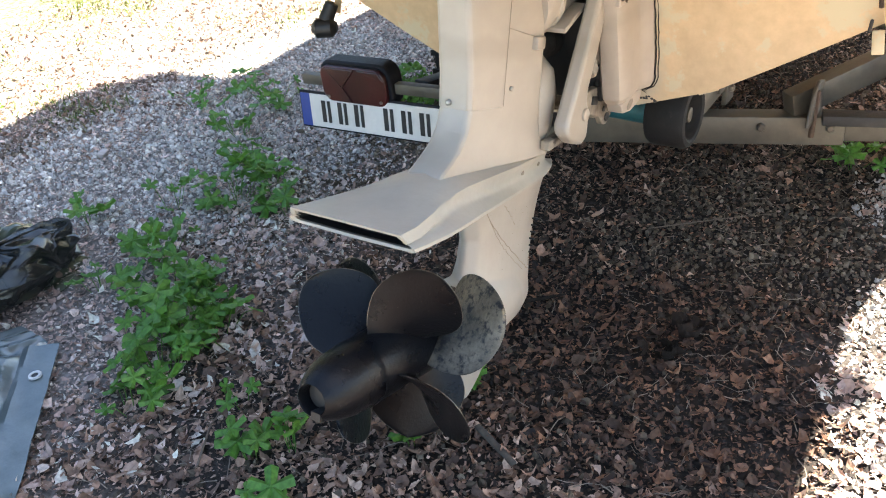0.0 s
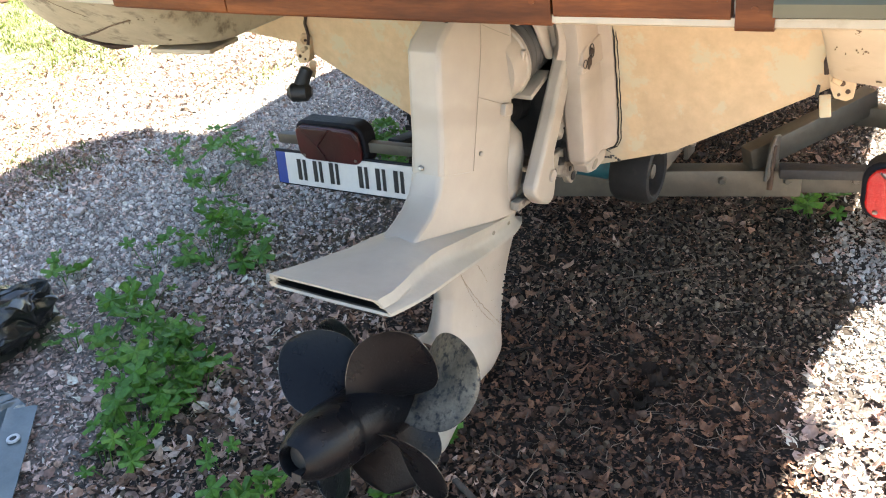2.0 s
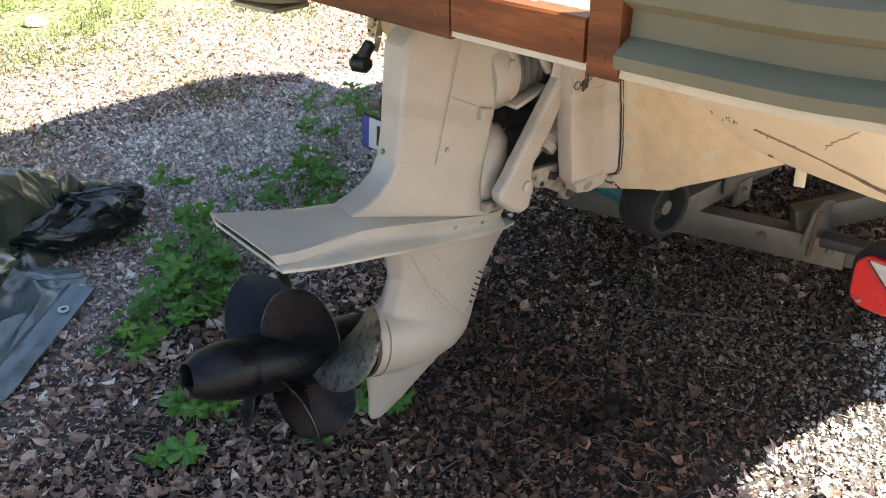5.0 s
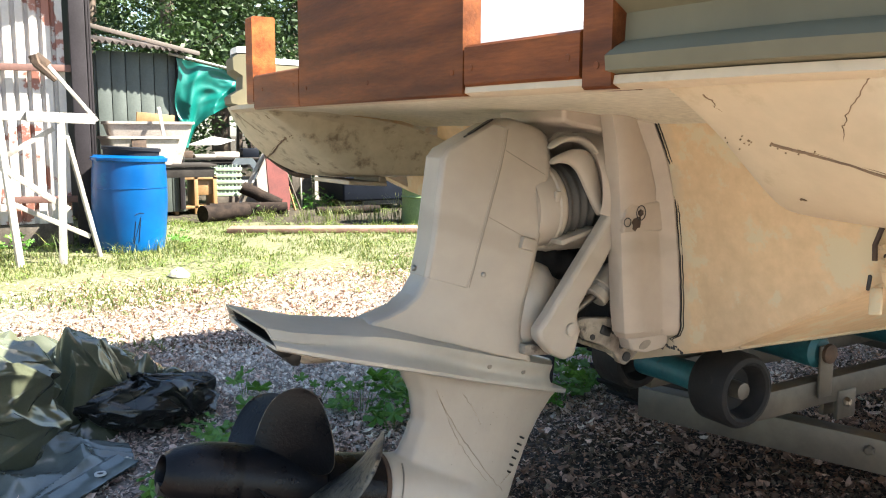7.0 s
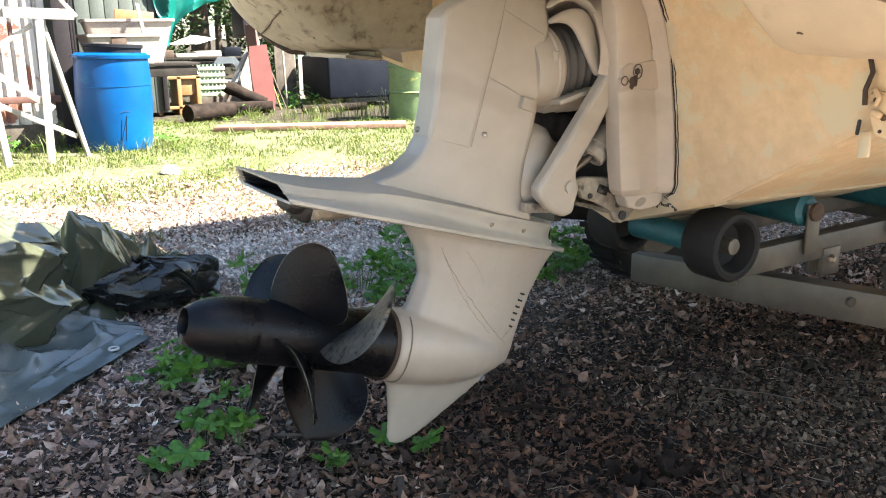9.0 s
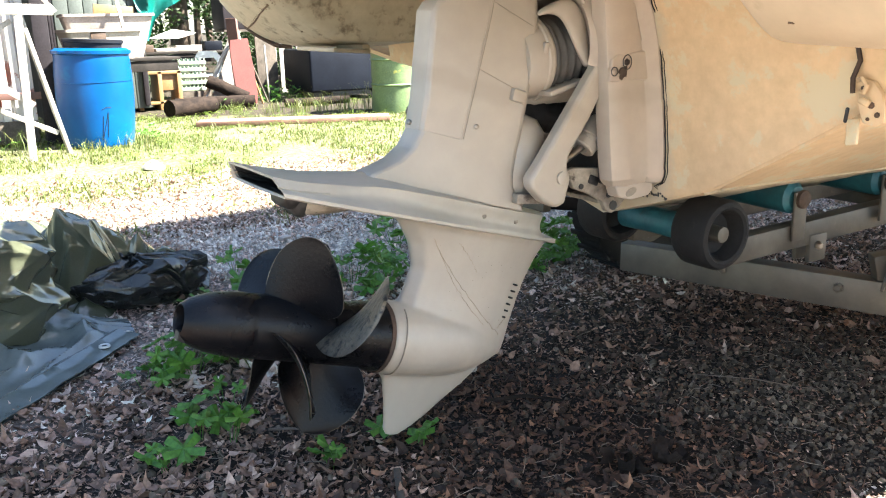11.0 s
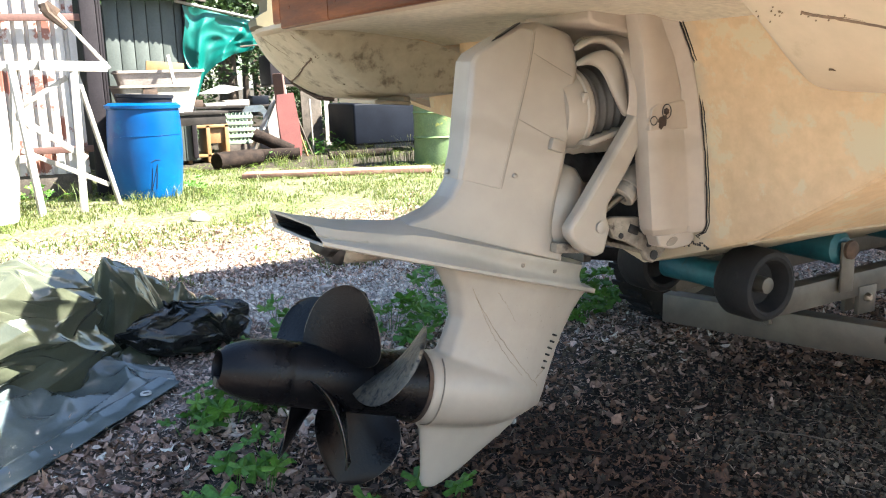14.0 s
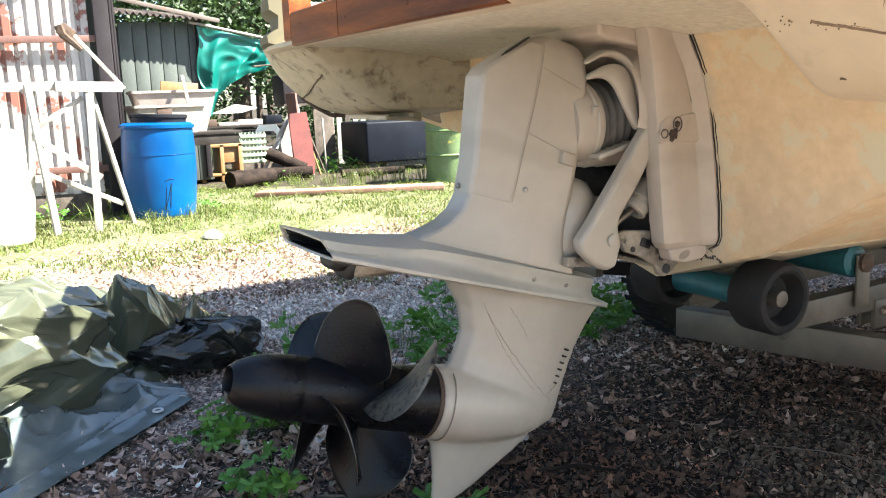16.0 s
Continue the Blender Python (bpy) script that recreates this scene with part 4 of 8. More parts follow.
def upper_housing():
    bm = B()
    # q, rear edge, front edge, scale of the width
    levels = [(-0.328, -0.440, -0.052, 1.0), (-0.318, -0.432, -0.055, 1.0), (-0.302, -0.405, -0.075, 1.0), (-0.280, -0.375, -0.092, 0.985), (-0.250, -0.352, -0.100, 0.97), (-0.213, -0.341, -0.104, 0.97), (-0.150, -0.345, -0.106, 0.97),
              (-0.058, -0.361, -0.112, 0.97), (0.020, -0.374, -0.122, 0.96), (0.040, -0.366, -0.124, 0.94), (0.087, -0.318, -0.130, 0.86), (0.120, -0.282, -0.140, 0.74), (0.140, -0.252, -0.150, 0.58), (0.147, -0.235, -0.165, 0.42)]
    rings = []
    for q, r, f, k in levels:
        half = [(r, 0.028 * k), (r + 0.006, 0.037 * k), (max(-0.254, r + 0.02), flank(-0.254) * k), (max(-0.250, r + 0.024), flank(-0.25) * k), ((-0.25 + f) / 2, flank((-0.25 + f) / 2) * k), (f - 0.014, 0.0705 * k), (f - 0.003, 0.064 * k), (f, 0.050 * k)]
        rings.append([(p, h, q) for p, h in half] + [(p, -h, q) for p, h in reversed(half)])
    loft(bm, rings)
    up = part("upper_housing", bm, M_DRIVE, drive, "beige upper gear housing", local=True, smooth=28, mods=[("BEVEL", {"width": 0.004, "segments": 2})])
    # cover: rear half, slightly proud, with a seam below and in front
    b2 = B()
    rings = []
    for q, r, f, k in levels[5:12]:
        e = 0.0012
        half = [(r - e, 0.028 * k + e), (r + 0.006, 0.037 * k + e), (max(-0.252, r + 0.02), flank(-0.252) * k + e)]
        rings.append([(p, h, q + 0.002) for p, h in half] + [(p, -h, q + 0.002) for p, h in reversed(half)])
    loft(b2, rings)
    part("rear_cover", b2, M_DRIVE, drive, "beige rear cover panel with a seam round it", local=True, smooth=28, mods=[("BEVEL", {"width": 0.002, "segments": 1})])
    # seam lines on the flank
    for s in (-1, 1):
        b3 = B()
        f = flank(-0.249) + 0.001
        tube(b3, [(-0.249, s * f, -0.208), (-0.249, s * f, 0.0), (-0.249, s * f * 0.985, 0.04), (-0.249, s * f * 0.90, 0.087), (-0.249, s * f * 0.78, 0.120)], 0.0006, 5)
        tube(b3, [(-0.249, s * f, 0.075), (-0.19, s * 0.0605, 0.063), (-0.145, s * 0.064, 0.055)], 0.0005, 5)
        tube(b3, [(-0.249, s * f, -0.062), (-0.19, s * 0.0635, -0.074), (-0.125, s * 0.069, -0.086)], 0.0005, 5)
        part("seam", b3, M_SEAM, up, local=True)
        for p, y, q in ((-0.225, flank(-0.225) * 0.97, -0.176),):
            b4 = B()
            lathe(b4, [(0, 0.0055), (0.7, 0.0055), (1, 0.003)], (p, s * y, q), (p - 0.0015, s * (y + 0.005), q), 10)
            part("screw", b4, M_STEEL, up, local=True)
        b5 = B()
        box(b5, (-0.146, s * 0.066, -0.092), (0.036, 0.02, 0.026), bevel=0.004)
        part("lifting_lug", b5, M_DRIVE, up, local=True)
    b8 = B()
    lathe(b8, [(0, 0.0060), (0.7, 0.0060), (1, 0.0035)], (-0.343, 0.010, -0.199), (-0.350, 0.010, -0.199), 10)
    part("screw", b8, M_STEEL, up, local=True)
    tear = B()
    box(tear, (-0.300, -0.020, 0.1085), (0.062, 0.020, 0.003), Euler((radians(-14), radians(-43), radians(10))).to_matrix(), 0.001, 1)
    box(tear, (-0.322, -0.024, 0.086), (0.030, 0.010, 0.003), Euler((radians(-14), radians(-43), radians(-8))).to_matrix(), 0.001, 1)
    part("torn_edge", tear, M_DARK, up, "dark torn strip along the top edge", local=True)
    # rounded bulge at the lower front
    b6 = B()
    prof = [(-0.32, 0.055), (-0.27, 0.072), (-0.20, 0.076), (-0.15, 0.066), (-0.125, 0.042), (-0.118, 0.01)]
    loft(b6, [[(-0.075 + r * math.cos(a) * 0.85, r * math.sin(a) * 1.05, q) for a in np.linspace(0, math.tau, 22, endpoint=False)] for q, r in prof])
    part("swivel_housing", b6, M_DRIVE, drive, "rounded lower swivel housing", local=True, smooth=60)
    # recessed notch and stub at the foot, beside the fork
    for s in (-1, 1):
        b7 = B()
        box(b7, (-0.060, s * 0.082, -0.296), (0.085, 0.022, 0.022), Euler((0, radians(-10), 0)).to_matrix(), 0.004)
        part("stop_bar", b7, M_ALLOY, drive, "grey stop bar", local=True)


upper_housing()


def leg_details():
    # water intake slots, drain line and paint scratches on the leg
    for s in (-1, 1):
        for i in range(6):
            bm = B()
            q = -0.498 - 0.0155 * i
            lathe(bm, [(0, 0.0024), (1, 0.0022)], (0.008 - 0.0025 * i, s * 0.010, q), (0.009 - 0.0025 * i, s * 0.0305, q + 0.001), 8)
            part("intake_hole", bm, M_INK, lower, local=True)
    b2 = B()
    ring = [(-0.289 + 0.008 * math.sin(a) ** 2, -0.0795 * math.cos(a), AXIS + 0.0795 * math.sin(a)) for a in np.linspace(-2.0, 1.1, 18)]
    tube(b2, ring, 0.0016, 5)
    part("seam", b2, M_SEAM, lower, local=True)
    secs = LEG
    qs = [c[3] for c in reversed(secs)]

    def half_at(p, q):
        p0, p1, h = (float(np.interp(q, qs, [c[k] for c in reversed(secs)])) for k in (0, 1, 2))
        u = min(0.99, max(0.01, (p - p0) / (p1 - p0)))
        return h * math.sin(math.pi * (0.06 + 0.94 * u) ** 0.85) ** 0.6
    rr = random.Random(8)
    lines = [[(-0.250, -0.425), (-0.205, -0.470), (-0.150, -0.520), (-0.090, -0.565), (-0.040, -0.600), (-0.010, -0.615)], [(-0.235, -0.440), (-0.180, -0.505), (-0.120, -0.560), (-0.070, -0.595)], [(-0.020, -0.600), (0.010, -0.575)], [(-0.19, -0.42), (-0.15, -0.45), (-0.12, -0.48)]]
    for k, ln in enumerate(lines):
        b3 = B()
        pts = []
        for t in np.linspace(0, len(ln) - 1, 26):
            p, q = (float(np.interp(t, range(len(ln)), [c[m] for c in ln])) for m in (0, 1))
            pts.append((p, -half_at(p, q) - 0.0006 + rr.gauss(0, 0.0004), q + rr.gauss(0, 0.0012)))
        tube(b3, pts, (0.0009, 0.0006, 0.0006, 0.0005)[k], 5, 0.7)
        part("scratch", b3, M_LEG_CREASE, lower, "long brown scratch in the paint", local=True)
    for k in range(26):
        p, q = rr.uniform(-0.24, 0.0), rr.uniform(-0.60, -0.42)
        b4 = B()
        y = half_at(p, q)
        lathe(b4, [(0, 0.0006 + 0.0014 * rr.random() ** 2), (1, 0.0006)], (p, -y + 0.002, q), (p, -y - 0.0003, q), 6)
        part("paint_chip", b4, M_SEAM, lower, local=True)


leg_details()


def blade_mesh(sign, radius=0.192, root=0.056, pitch=0.60, chord=0.165, rake=-0.010):
    """One ear-shaped propeller blade, pointing along +y from the shaft, with real thickness."""
    bm = B()
    nr, ns = 24, 11
    faces = {}
    for layer in (1, -1):
        grid = []
        for i in range(nr + 1):
            u = 1 - (1 - i / nr) ** 1.9
            r = root + (radius - root) * u
            c = chord * (0.60 + 0.62 * math.sin(math.pi * (0.12 + 0.66 * u)) ** 1.2) * math.sqrt(max(0.0, 1 - (max(0, u - 0.45) / 0.55) ** 2.4)) + 0.002
            a = math.atan2(pitch, math.tau * r)
            row = []
            for j in range(ns + 1):
                v = j / ns * 2 - 1
                s = v * c / 2 + 0.018 * math.sin(math.pi * u * 0.6)
                th = 0.006 * (1 - 0.75 * u) * (1 - abs(v) ** 2.5) + 0.0006
                ax = s * math.sin(a) + rake * u * u - 0.006 * (v * v) * sign
                tn = s * math.cos(a) * sign
                phi = tn / r
                nx, nt = math.cos(a), -math.sin(a) * sign
                ax += layer * th * nx
                phi += layer * th * nt / r
                row.append((ax, r * math.cos(phi), r * math.sin(phi)))
            grid.append(row)
        faces[layer] = [[bm.verts.new(p) for p in row] for row in grid]
    for layer in (1, -1):
        g = faces[layer]
        for i in range(nr):
            for j in range(ns):
                q = (g[i][j], g[i][j + 1], g[i + 1][j + 1], g[i + 1][j])
                bm.faces.new(q if layer > 0 else tuple(reversed(q)))
    a, b = faces[1], faces[-1]
    for i in range(nr):
        bm.faces.new((a[i][0], a[i + 1][0], b[i + 1][0], b[i][0]))
        bm.faces.new((a[i][ns], b[i][ns], b[i + 1][ns], a[i + 1][ns]))
    for j in range(ns):
        bm.faces.new((a[nr][j], a[nr][j + 1], b[nr][j + 1], b[nr][j]))
    rim = [(a[i][0].co + b[i][0].co) / 2 for i in range(2, nr + 1)] + [(a[nr][j].co + b[nr][j].co) / 2 for j in range(1, ns + 1)] + [(a[i][ns].co + b[i][ns].co) / 2 for i in range(nr - 1, 1, -1)]
    return bm, rim


def propeller(name, centre, prof, angles, sign, label, worn=(), radius=0.192, chord=0.118):
    bm = B()
    loft(bm, [[(p, r * math.cos(a), AXIS + r * math.sin(a)) for a in np.linspace(0, math.tau, 36, endpoint=False)] for p, r in prof], cap=False)
    hub = part(name, bm, M_BLACK, drive, label, local=True, smooth=35)
    shared = None
    for k, deg in enumerate(angles):
        # angle from starboard towards up, seen from astern
        m = Matrix.Translation((centre, 0, AXIS)) @ Matrix.Rotation(radians(180 - deg), 4, "X")
        bm, rim = blade_mesh(sign, radius, chord=chord)
        bm.transform(m)
        b2 = B()
        tube(b2, [m @ p for p in rim], 0.0008, 5)
        blade = part("blade", bm, M_BRONZE if k in worn else M_BLACK, hub, "bronze showing through worn black paint" if k in worn else "", local=True, smooth=60)
        # the highlight along the worn edge is drawn as a pale rim
        part("worn_edge", b2, M_EDGE, blade, "bare metal edge of the blade", local=True, smooth=60)
    return hub


aft = propeller("aft_propeller", -0.525, [(-0.700, 0.026), (-0.733, 0.0275), (-0.738, 0.0295), (-0.736, 0.032), (-0.724, 0.0405), (-0.706, 0.0490), (-0.685, 0.0555), (-0.660, 0.0600), (-0.630, 0.0628), (-0.614, 0.0634), (-0.610, 0.0618), (-0.606, 0.0626), (-0.54, 0.064), (-0.447, 0.0655), (-0.447, 0.05)],
                (66, -24, -114, 156), 1, "glossy black aft propeller with an open tail cone", worn=(), radius=0.216, chord=0.142)
front = propeller("front_propeller", -0.433, [(-0.444, 0.05), (-0.444, 0.0655), (-0.41, 0.066), (-0.36, 0.070), (-0.328, 0.075), (-0.322, 0.075), (-0.322, 0.06)],
                  (25, -95, 145), -1, "black front propeller with bronze blades worn bare", worn=(0,), radius=0.216, chord=0.168)


def hub_details():
    bm = B()
    lathe(bm, [(0, 0.034), (1, 0.024)], (-0.60, 0, AXIS), (-0.715, 0, AXIS), 20)
    part("shaft_core", bm, M_INK, aft, local=True)
    # broken notch in the rim of the tail cone
    b3 = B()
    loft(b3, [[(p, -0.010 - w, AXIS - 0.0315 - h), (p, -0.010 + w, AXIS - 0.0315 - h), (p, -0.010 + w, AXIS - 0.018), (p, -0.010 - w, AXIS - 0.018)] for p, w, h in ((-0.7395, 0.010, 0.002), (-0.728, 0.008, 0.006), (-0.716, 0.004, 0.009))])
    part("notch", b3, M_INK, aft, "broken notch in the tail cone", local=True)
    b2 = B()
    ring = [[(p, r * math.cos(a), AXIS + r * math.sin(a)) for a in np.linspace(0, math.tau, 30, endpoint=False)] for p, r in ((-0.322, 0.073), (-0.322, 0.077), (-0.313, 0.078), (-0.313, 0.073))]
    loft(b2, ring, cap=False)
    part("collar", b2, M_RUST, drive, "dark ring between propeller and gearcase", local=True)


hub_details()


def fork(side):
    """Suspension fork arm from the hinge down to the foot of the drive: a flat tapered bar with a broad foot."""
    outline = [(-0.010, 0.004), (-0.004, 0.040), (0.016, 0.058), (0.036, 0.046), (0.040, 0.010), (0.008, -0.105), (-0.022, -0.186), (-0.020, -0.212), (-0.002, -0.236), (-0.002, -0.290), (-0.026, -0.304), (-0.064, -0.297), (-0.104, -0.276), (-0.114, -0.256), (-0.098, -0.222), (-0.066, -0.140)]
    bm = B()
    prism(bm, [(p, q) for p, q in outline], "y", side * 0.100, side * 0.134)
    arm = part("fork_arm", bm, M_DRIVE, drive, "beige suspension fork arm", local=True, smooth=50, mods=[("BEVEL", {"width": 0.009, "segments": 3})])
    b2 = B()
    lathe(b2, [(0, 0.014), (0.8, 0.014), (1, 0.010)], (-0.032, side * 0.133, -0.238), (-0.032, side * 0.141, -0.238), 18)
    part("pin", b2, M_DRIVE, arm, local=True)


fork(-1), fork(1)


# ---- transom shield: fixed to the boat ----
shield = thing("transom_shield", (0.1, C, 0.56), "beige transom shield with bellows, rams and fork bearings", "transom shield")


def shield_x(z, o):
    """The transom's face at a height and an offset to port; the boat stands slightly askew."""
    return transom_x(z) - 0.025 - 0.063 * o


def cheek(side):
    bm = B()
    rings = []
    levels = [(0.590, 0.060, 0.80), (0.597, 0.036, 0.93), (0.612, 0.024, 0.985), (0.66, 0.017, 1), (0.74, 0.010, 1), (0.84, 0.002, 1), (0.91, -0.004, 1), (0.98, -0.010, 0.995), (1.03, -0.018, 0.985), (1.085, -0.030, 0.97)]
    for z, aft, k in levels:
        aft += 0.010
        o = 0.166 * k
        back = shield_x(z, side * 0.18) - 0.004
        mid = aft + (back - aft) * 0.50
        pts = [(aft + 0.014, 0.112), (aft, 0.122), (aft, o - 0.014), (aft + 0.003, o - 0.005), (aft + 0.012, o), (mid - 0.02, o + 0.005), (mid + 0.03, o + 0.002), (back - 0.034, o + 0.004), (back - 0.024, o + 0.008), (back - 0.006, o + 0.020), (back, o + 0.020), (back, 0.112)]
        rings.append([(x, C + side * y, z) for x, y in pts])
    loft(bm, rings)
    ob = part("shield_cheek", bm, M_SHIELD, shield, "smooth beige side of the transom shield", smooth=36, mods=[("BEVEL", {"width": 0.0035, "segments": 3})])
    # double line of black sealant between cheek and transom
    rr = random.Random(40 + side)
    for gap, r, name in ((0.0225, 0.0022, "seal"), (0.0290, 0.0015, "sealant_bead")):
        b2 = B()
        pts = []
        for z in np.arange(0.585, 1.085, 0.012):
            k = float(np.interp(z, [v[0] for v in levels], [v[2] for v in levels]))
            o = side * (0.166 * k + gap + rr.gauss(0, 0.0007))
            pts.append((shield_x(z, o) - 0.0055, C + o, z))
        if side < 0:
            pts = [(shield_x(0.56, o) - 0.003, C + o, 0.572 - 0.05 * (0.19 + o) + rr.gauss(0, 0.003)) for o in np.linspace(-0.085, -0.178, 9)] + pts
        tube(b2, pts, r, 7)
        part(name, b2, M_RUBBER, ob, "black rubber seal" if name == "seal" else "grey-black bead of sealant")
    b2 = B()
    for o in np.linspace(0.09, 0.185, 16):
        z = 0.562 + 0.05 * (o - 0.09) + rr.gauss(0, 0.003)
        box(b2, (shield_x(z, side * o) - 0.004, C + side * o, z), (0.005, 0.008, rr.uniform(0.004, 0.014)), Euler((rr.gauss(0, 0.5), 0, 0)).to_matrix(), 0.002, 1)
    part("torn_sealant", b2, M_DARK, ob, "torn black sealant under the cheek")
    b3 = B()
    lathe(b3, [(0, 0.0095), (0.5, 0.0095), (1, 0.0085)], (0.023, C + side * 0.160, 0.848), (0.022, C + side * 0.1685, 0.848), 18)
    lathe(b3, [(0, 0.0055), (0.8, 0.0055), (1, 0.004)], (0.023, C + side * 0.165, 0.848), (0.022, C + side * 0.171, 0.848), 14)
    part("bearing_plug", b3, M_SHIELD, ob)
    for c0, r, rz in (((0.0225, 0.848), 0.0090, 0.0090), ((0.058, 0.866), 0.0120, 0.0150)):
        b4 = B()
        tube(b4, [(c0[0] + r * math.cos(a), C + side * (0.1695 + 0.02 * (c0[0] > 0.02) * 0.15), c0[1] + rz * math.sin(a)) for a in np.linspace(0, math.tau, 22)], 0.0011, 5)
        part("ring_groove", b4, M_INK, ob, "dark ring round the bolt")
    b4 = B()
    lathe(b4, [(0, 0.0075), (0.7, 0.0075), (1, 0.0045)], (0.058, C + side * 0.165, 0.866), (0.0575, C + side * 0.176, 0.866), 6)
    part("bolt", b4, M_RUST, ob, "rusty bolt head")
    b4 = B()
    outline = [(0.048 + r * math.cos(a), 0.846 + r * math.sin(a)) for a, r in [(i * math.tau / 14, 0.009 + 0.009 * rr.random()) for i in range(14)]]
    prism(b4, outline, "y", C + side * 0.165, C + side * 0.1722)
    part("bare_patch", b4, M_RUST, ob, "patch of peeled paint")
    # small flange with an oval hole under the cheek
    b5 = B()
    outline = [(0.050, 0.598), (0.060, 0.572), (0.100, 0.562), (0.150, 0.566), (0.164, 0.580), (0.160, 0.600)]
    prism(b5, outline, "y", C + side * 0.12, C + side * 0.158)
    part("cheek_flange", b5, M_SHIELD, ob, mods=[("BEVEL", {"width": 0.004, "segments": 2})])
    b5 = B()
    prism(b5, [(0.095 + 0.016 * math.cos(a), 0.581 + 0.009 * math.sin(a) + 0.004 * math.cos(a)) for a in np.linspace(0, math.tau, 18, endpoint=False)], "y", C + side * 0.14, C + side * 0.1592)
    part("drain_hole", b5, M_SEAM, ob)
    b6 = B()
    outline = [(0.014, 0.826), (0.018, 0.872), (0.034, 0.884), (0.120, 0.890), (0.128, 0.880), (0.124, 0.826)]
    loft(b6, [[(x, C + side * (o0 + 0.02 * x), z) for x, z in outline] for o0 in (0.150, 0.1695)])
    part("bolt_pad", b6, M_SHIELD, ob, "raised pad round the bolt", mods=[("BEVEL", {"width": 0.004, "segments": 3})])


cheek(-1), cheek(1)


def shield_back():
    bm = B()
    zs = (0.56, 0.70, 0.85, 1.0, 1.055)
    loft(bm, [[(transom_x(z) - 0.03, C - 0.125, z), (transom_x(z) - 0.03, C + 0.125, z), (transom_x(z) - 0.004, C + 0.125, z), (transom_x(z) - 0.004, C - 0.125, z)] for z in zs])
    # the recess shade is painted as a dark plate
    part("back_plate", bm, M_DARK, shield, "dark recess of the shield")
    by = B()
    outline = [(-0.105, 1.052), (-0.085, 1.044), (-0.035, 1.036), (0.02, 1.026), (0.06, 1.00), (0.10, 0.98), (0.10, 1.082), (-0.105, 1.082)]
    prism(by, outline, "y", C - 0.118, C + 0.118)
    part("upper_plate", by, M_SHIELD, shield, "beige top of the transom shield", mods=[("BEVEL", {"width": 0.008, "segments": 3})])
    # dark block added for the shade in the cavity between fork and cheek
    bx = B()
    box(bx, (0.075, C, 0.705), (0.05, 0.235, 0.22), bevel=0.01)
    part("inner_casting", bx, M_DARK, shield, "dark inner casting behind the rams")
    # hood over the bellows
    b2 = B()
    rings = []
    for a in np.linspace(radians(-20), radians(200), 22):
        d = Vector((0, math.cos(a), math.sin(a)))
        base = Vector((0.0, C, 0.905))
        rings.append([base + d * 0.118 + Vector((0.15, 0, 0)), base + d * 0.145 + Vector((0.15, 0, 0)), base + d * 0.140 + Vector((0.01, 0, 0)), base + d * 0.126 + Vector((-0.005, 0, 0)), base + d * 0.112 + Vector((0.01, 0, 0))])
    loft(b2, rings)
    part("hood", b2, M_SHIELD, shield, "beige arched hood round the bellows", smooth=50)
    # curved horns on both sides of the bellows, with a strap over each
    horn_out = [(-0.116, 0.972), (-0.087, 0.988), (-0.038, 1.003), (-0.001, 0.986), (0.013, 0.945), (0.018, 0.915), (0.022, 0.880), (0.024, 0.858)]
    horn_in = [(-0.112, 0.962), (-0.098, 0.967), (-0.062, 0.966), (-0.040, 0.940), (-0.026, 0.912), (-0.008, 0.882), (0.004, 0.864), (0.012, 0.853)]
    strap_out = [(-0.118, 1.000), (-0.080, 1.030), (-0.018, 1.024), (0.018, 0.980), (0.032, 0.930), (0.039, 0.880), (0.040, 0.858)]
    strap_in = [(-0.116, 0.990), (-0.081, 1.013), (-0.026, 1.009), (0.004, 0.978), (0.018, 0.930), (0.025, 0.882), (0.027, 0.858)]
    for side in (-1, 1):
        for name, outer, inner, y0, thick, label in (("horn", horn_out, horn_in, 0.092, 0.016, "curved beige horn beside the bellows"), ("strap", strap_out, strap_in, 0.096, 0.022, "curved beige strap over the horn")):
            b3 = B()
            rings = []
            for k, (a, b) in enumerate(zip(outer, inner)):
                y = C + side * (y0 + 0.006 * k / 7)
                w = y - side * (thick if name == "horn" else thick * 1.4)
                rings.append([(a[0], y, a[1]), (0.5 * (a[0] + b[0]), y + side * 0.005, 0.5 * (a[1] + b[1])), (b[0], y, b[1]), (b[0], w, b[1]), (a[0], w, a[1])])
            loft(b3, rings)
            part(name, b3, M_DRIVE, shield, label, smooth=60, mods=[("SUBSURF", {"levels": 2})])
    # ribbed bellows between housing and transom
    b4 = B()
    n = 76
    prof = [(i / n, 0.086 - 0.012 * i / n + 0.005 * math.cos(i / n * math.tau * 9.5)) for i in range(n + 1)]
    lathe(b4, prof, (-0.078, C, 0.876), (0.13, C, 0.892), 32)
    part("bellows", b4, M_BELLOWS, shield, "ribbed dark rubber bellows", smooth=60)
    b5 = B()
    lathe(b5, [(0, 0.084), (0.2, 0.089), (0.62, 0.090), (0.66, 0.094), (0.80, 0.094), (0.84, 0.088), (1, 0.084)], (-0.130, C, 0.872), (-0.058, C, 0.878), 32)
    part("bellows_collar", b5, M_DRIVE, shield, "beige collar of the bellows with a clamp", smooth=40)
    b5 = B()
    box(b5, (-0.092, C - 0.086, 0.898), (0.014, 0.010, 0.026), Euler((radians(15), 0, 0)).to_matrix(), 0.003)
    part("clamp_lug", b5, M_DRIVE, shield)
    b6 = B()
    prof = [(i / 20, 0.034 + 0.004 * math.cos(i / 20 * math.tau * 6)) for i in range(21)]
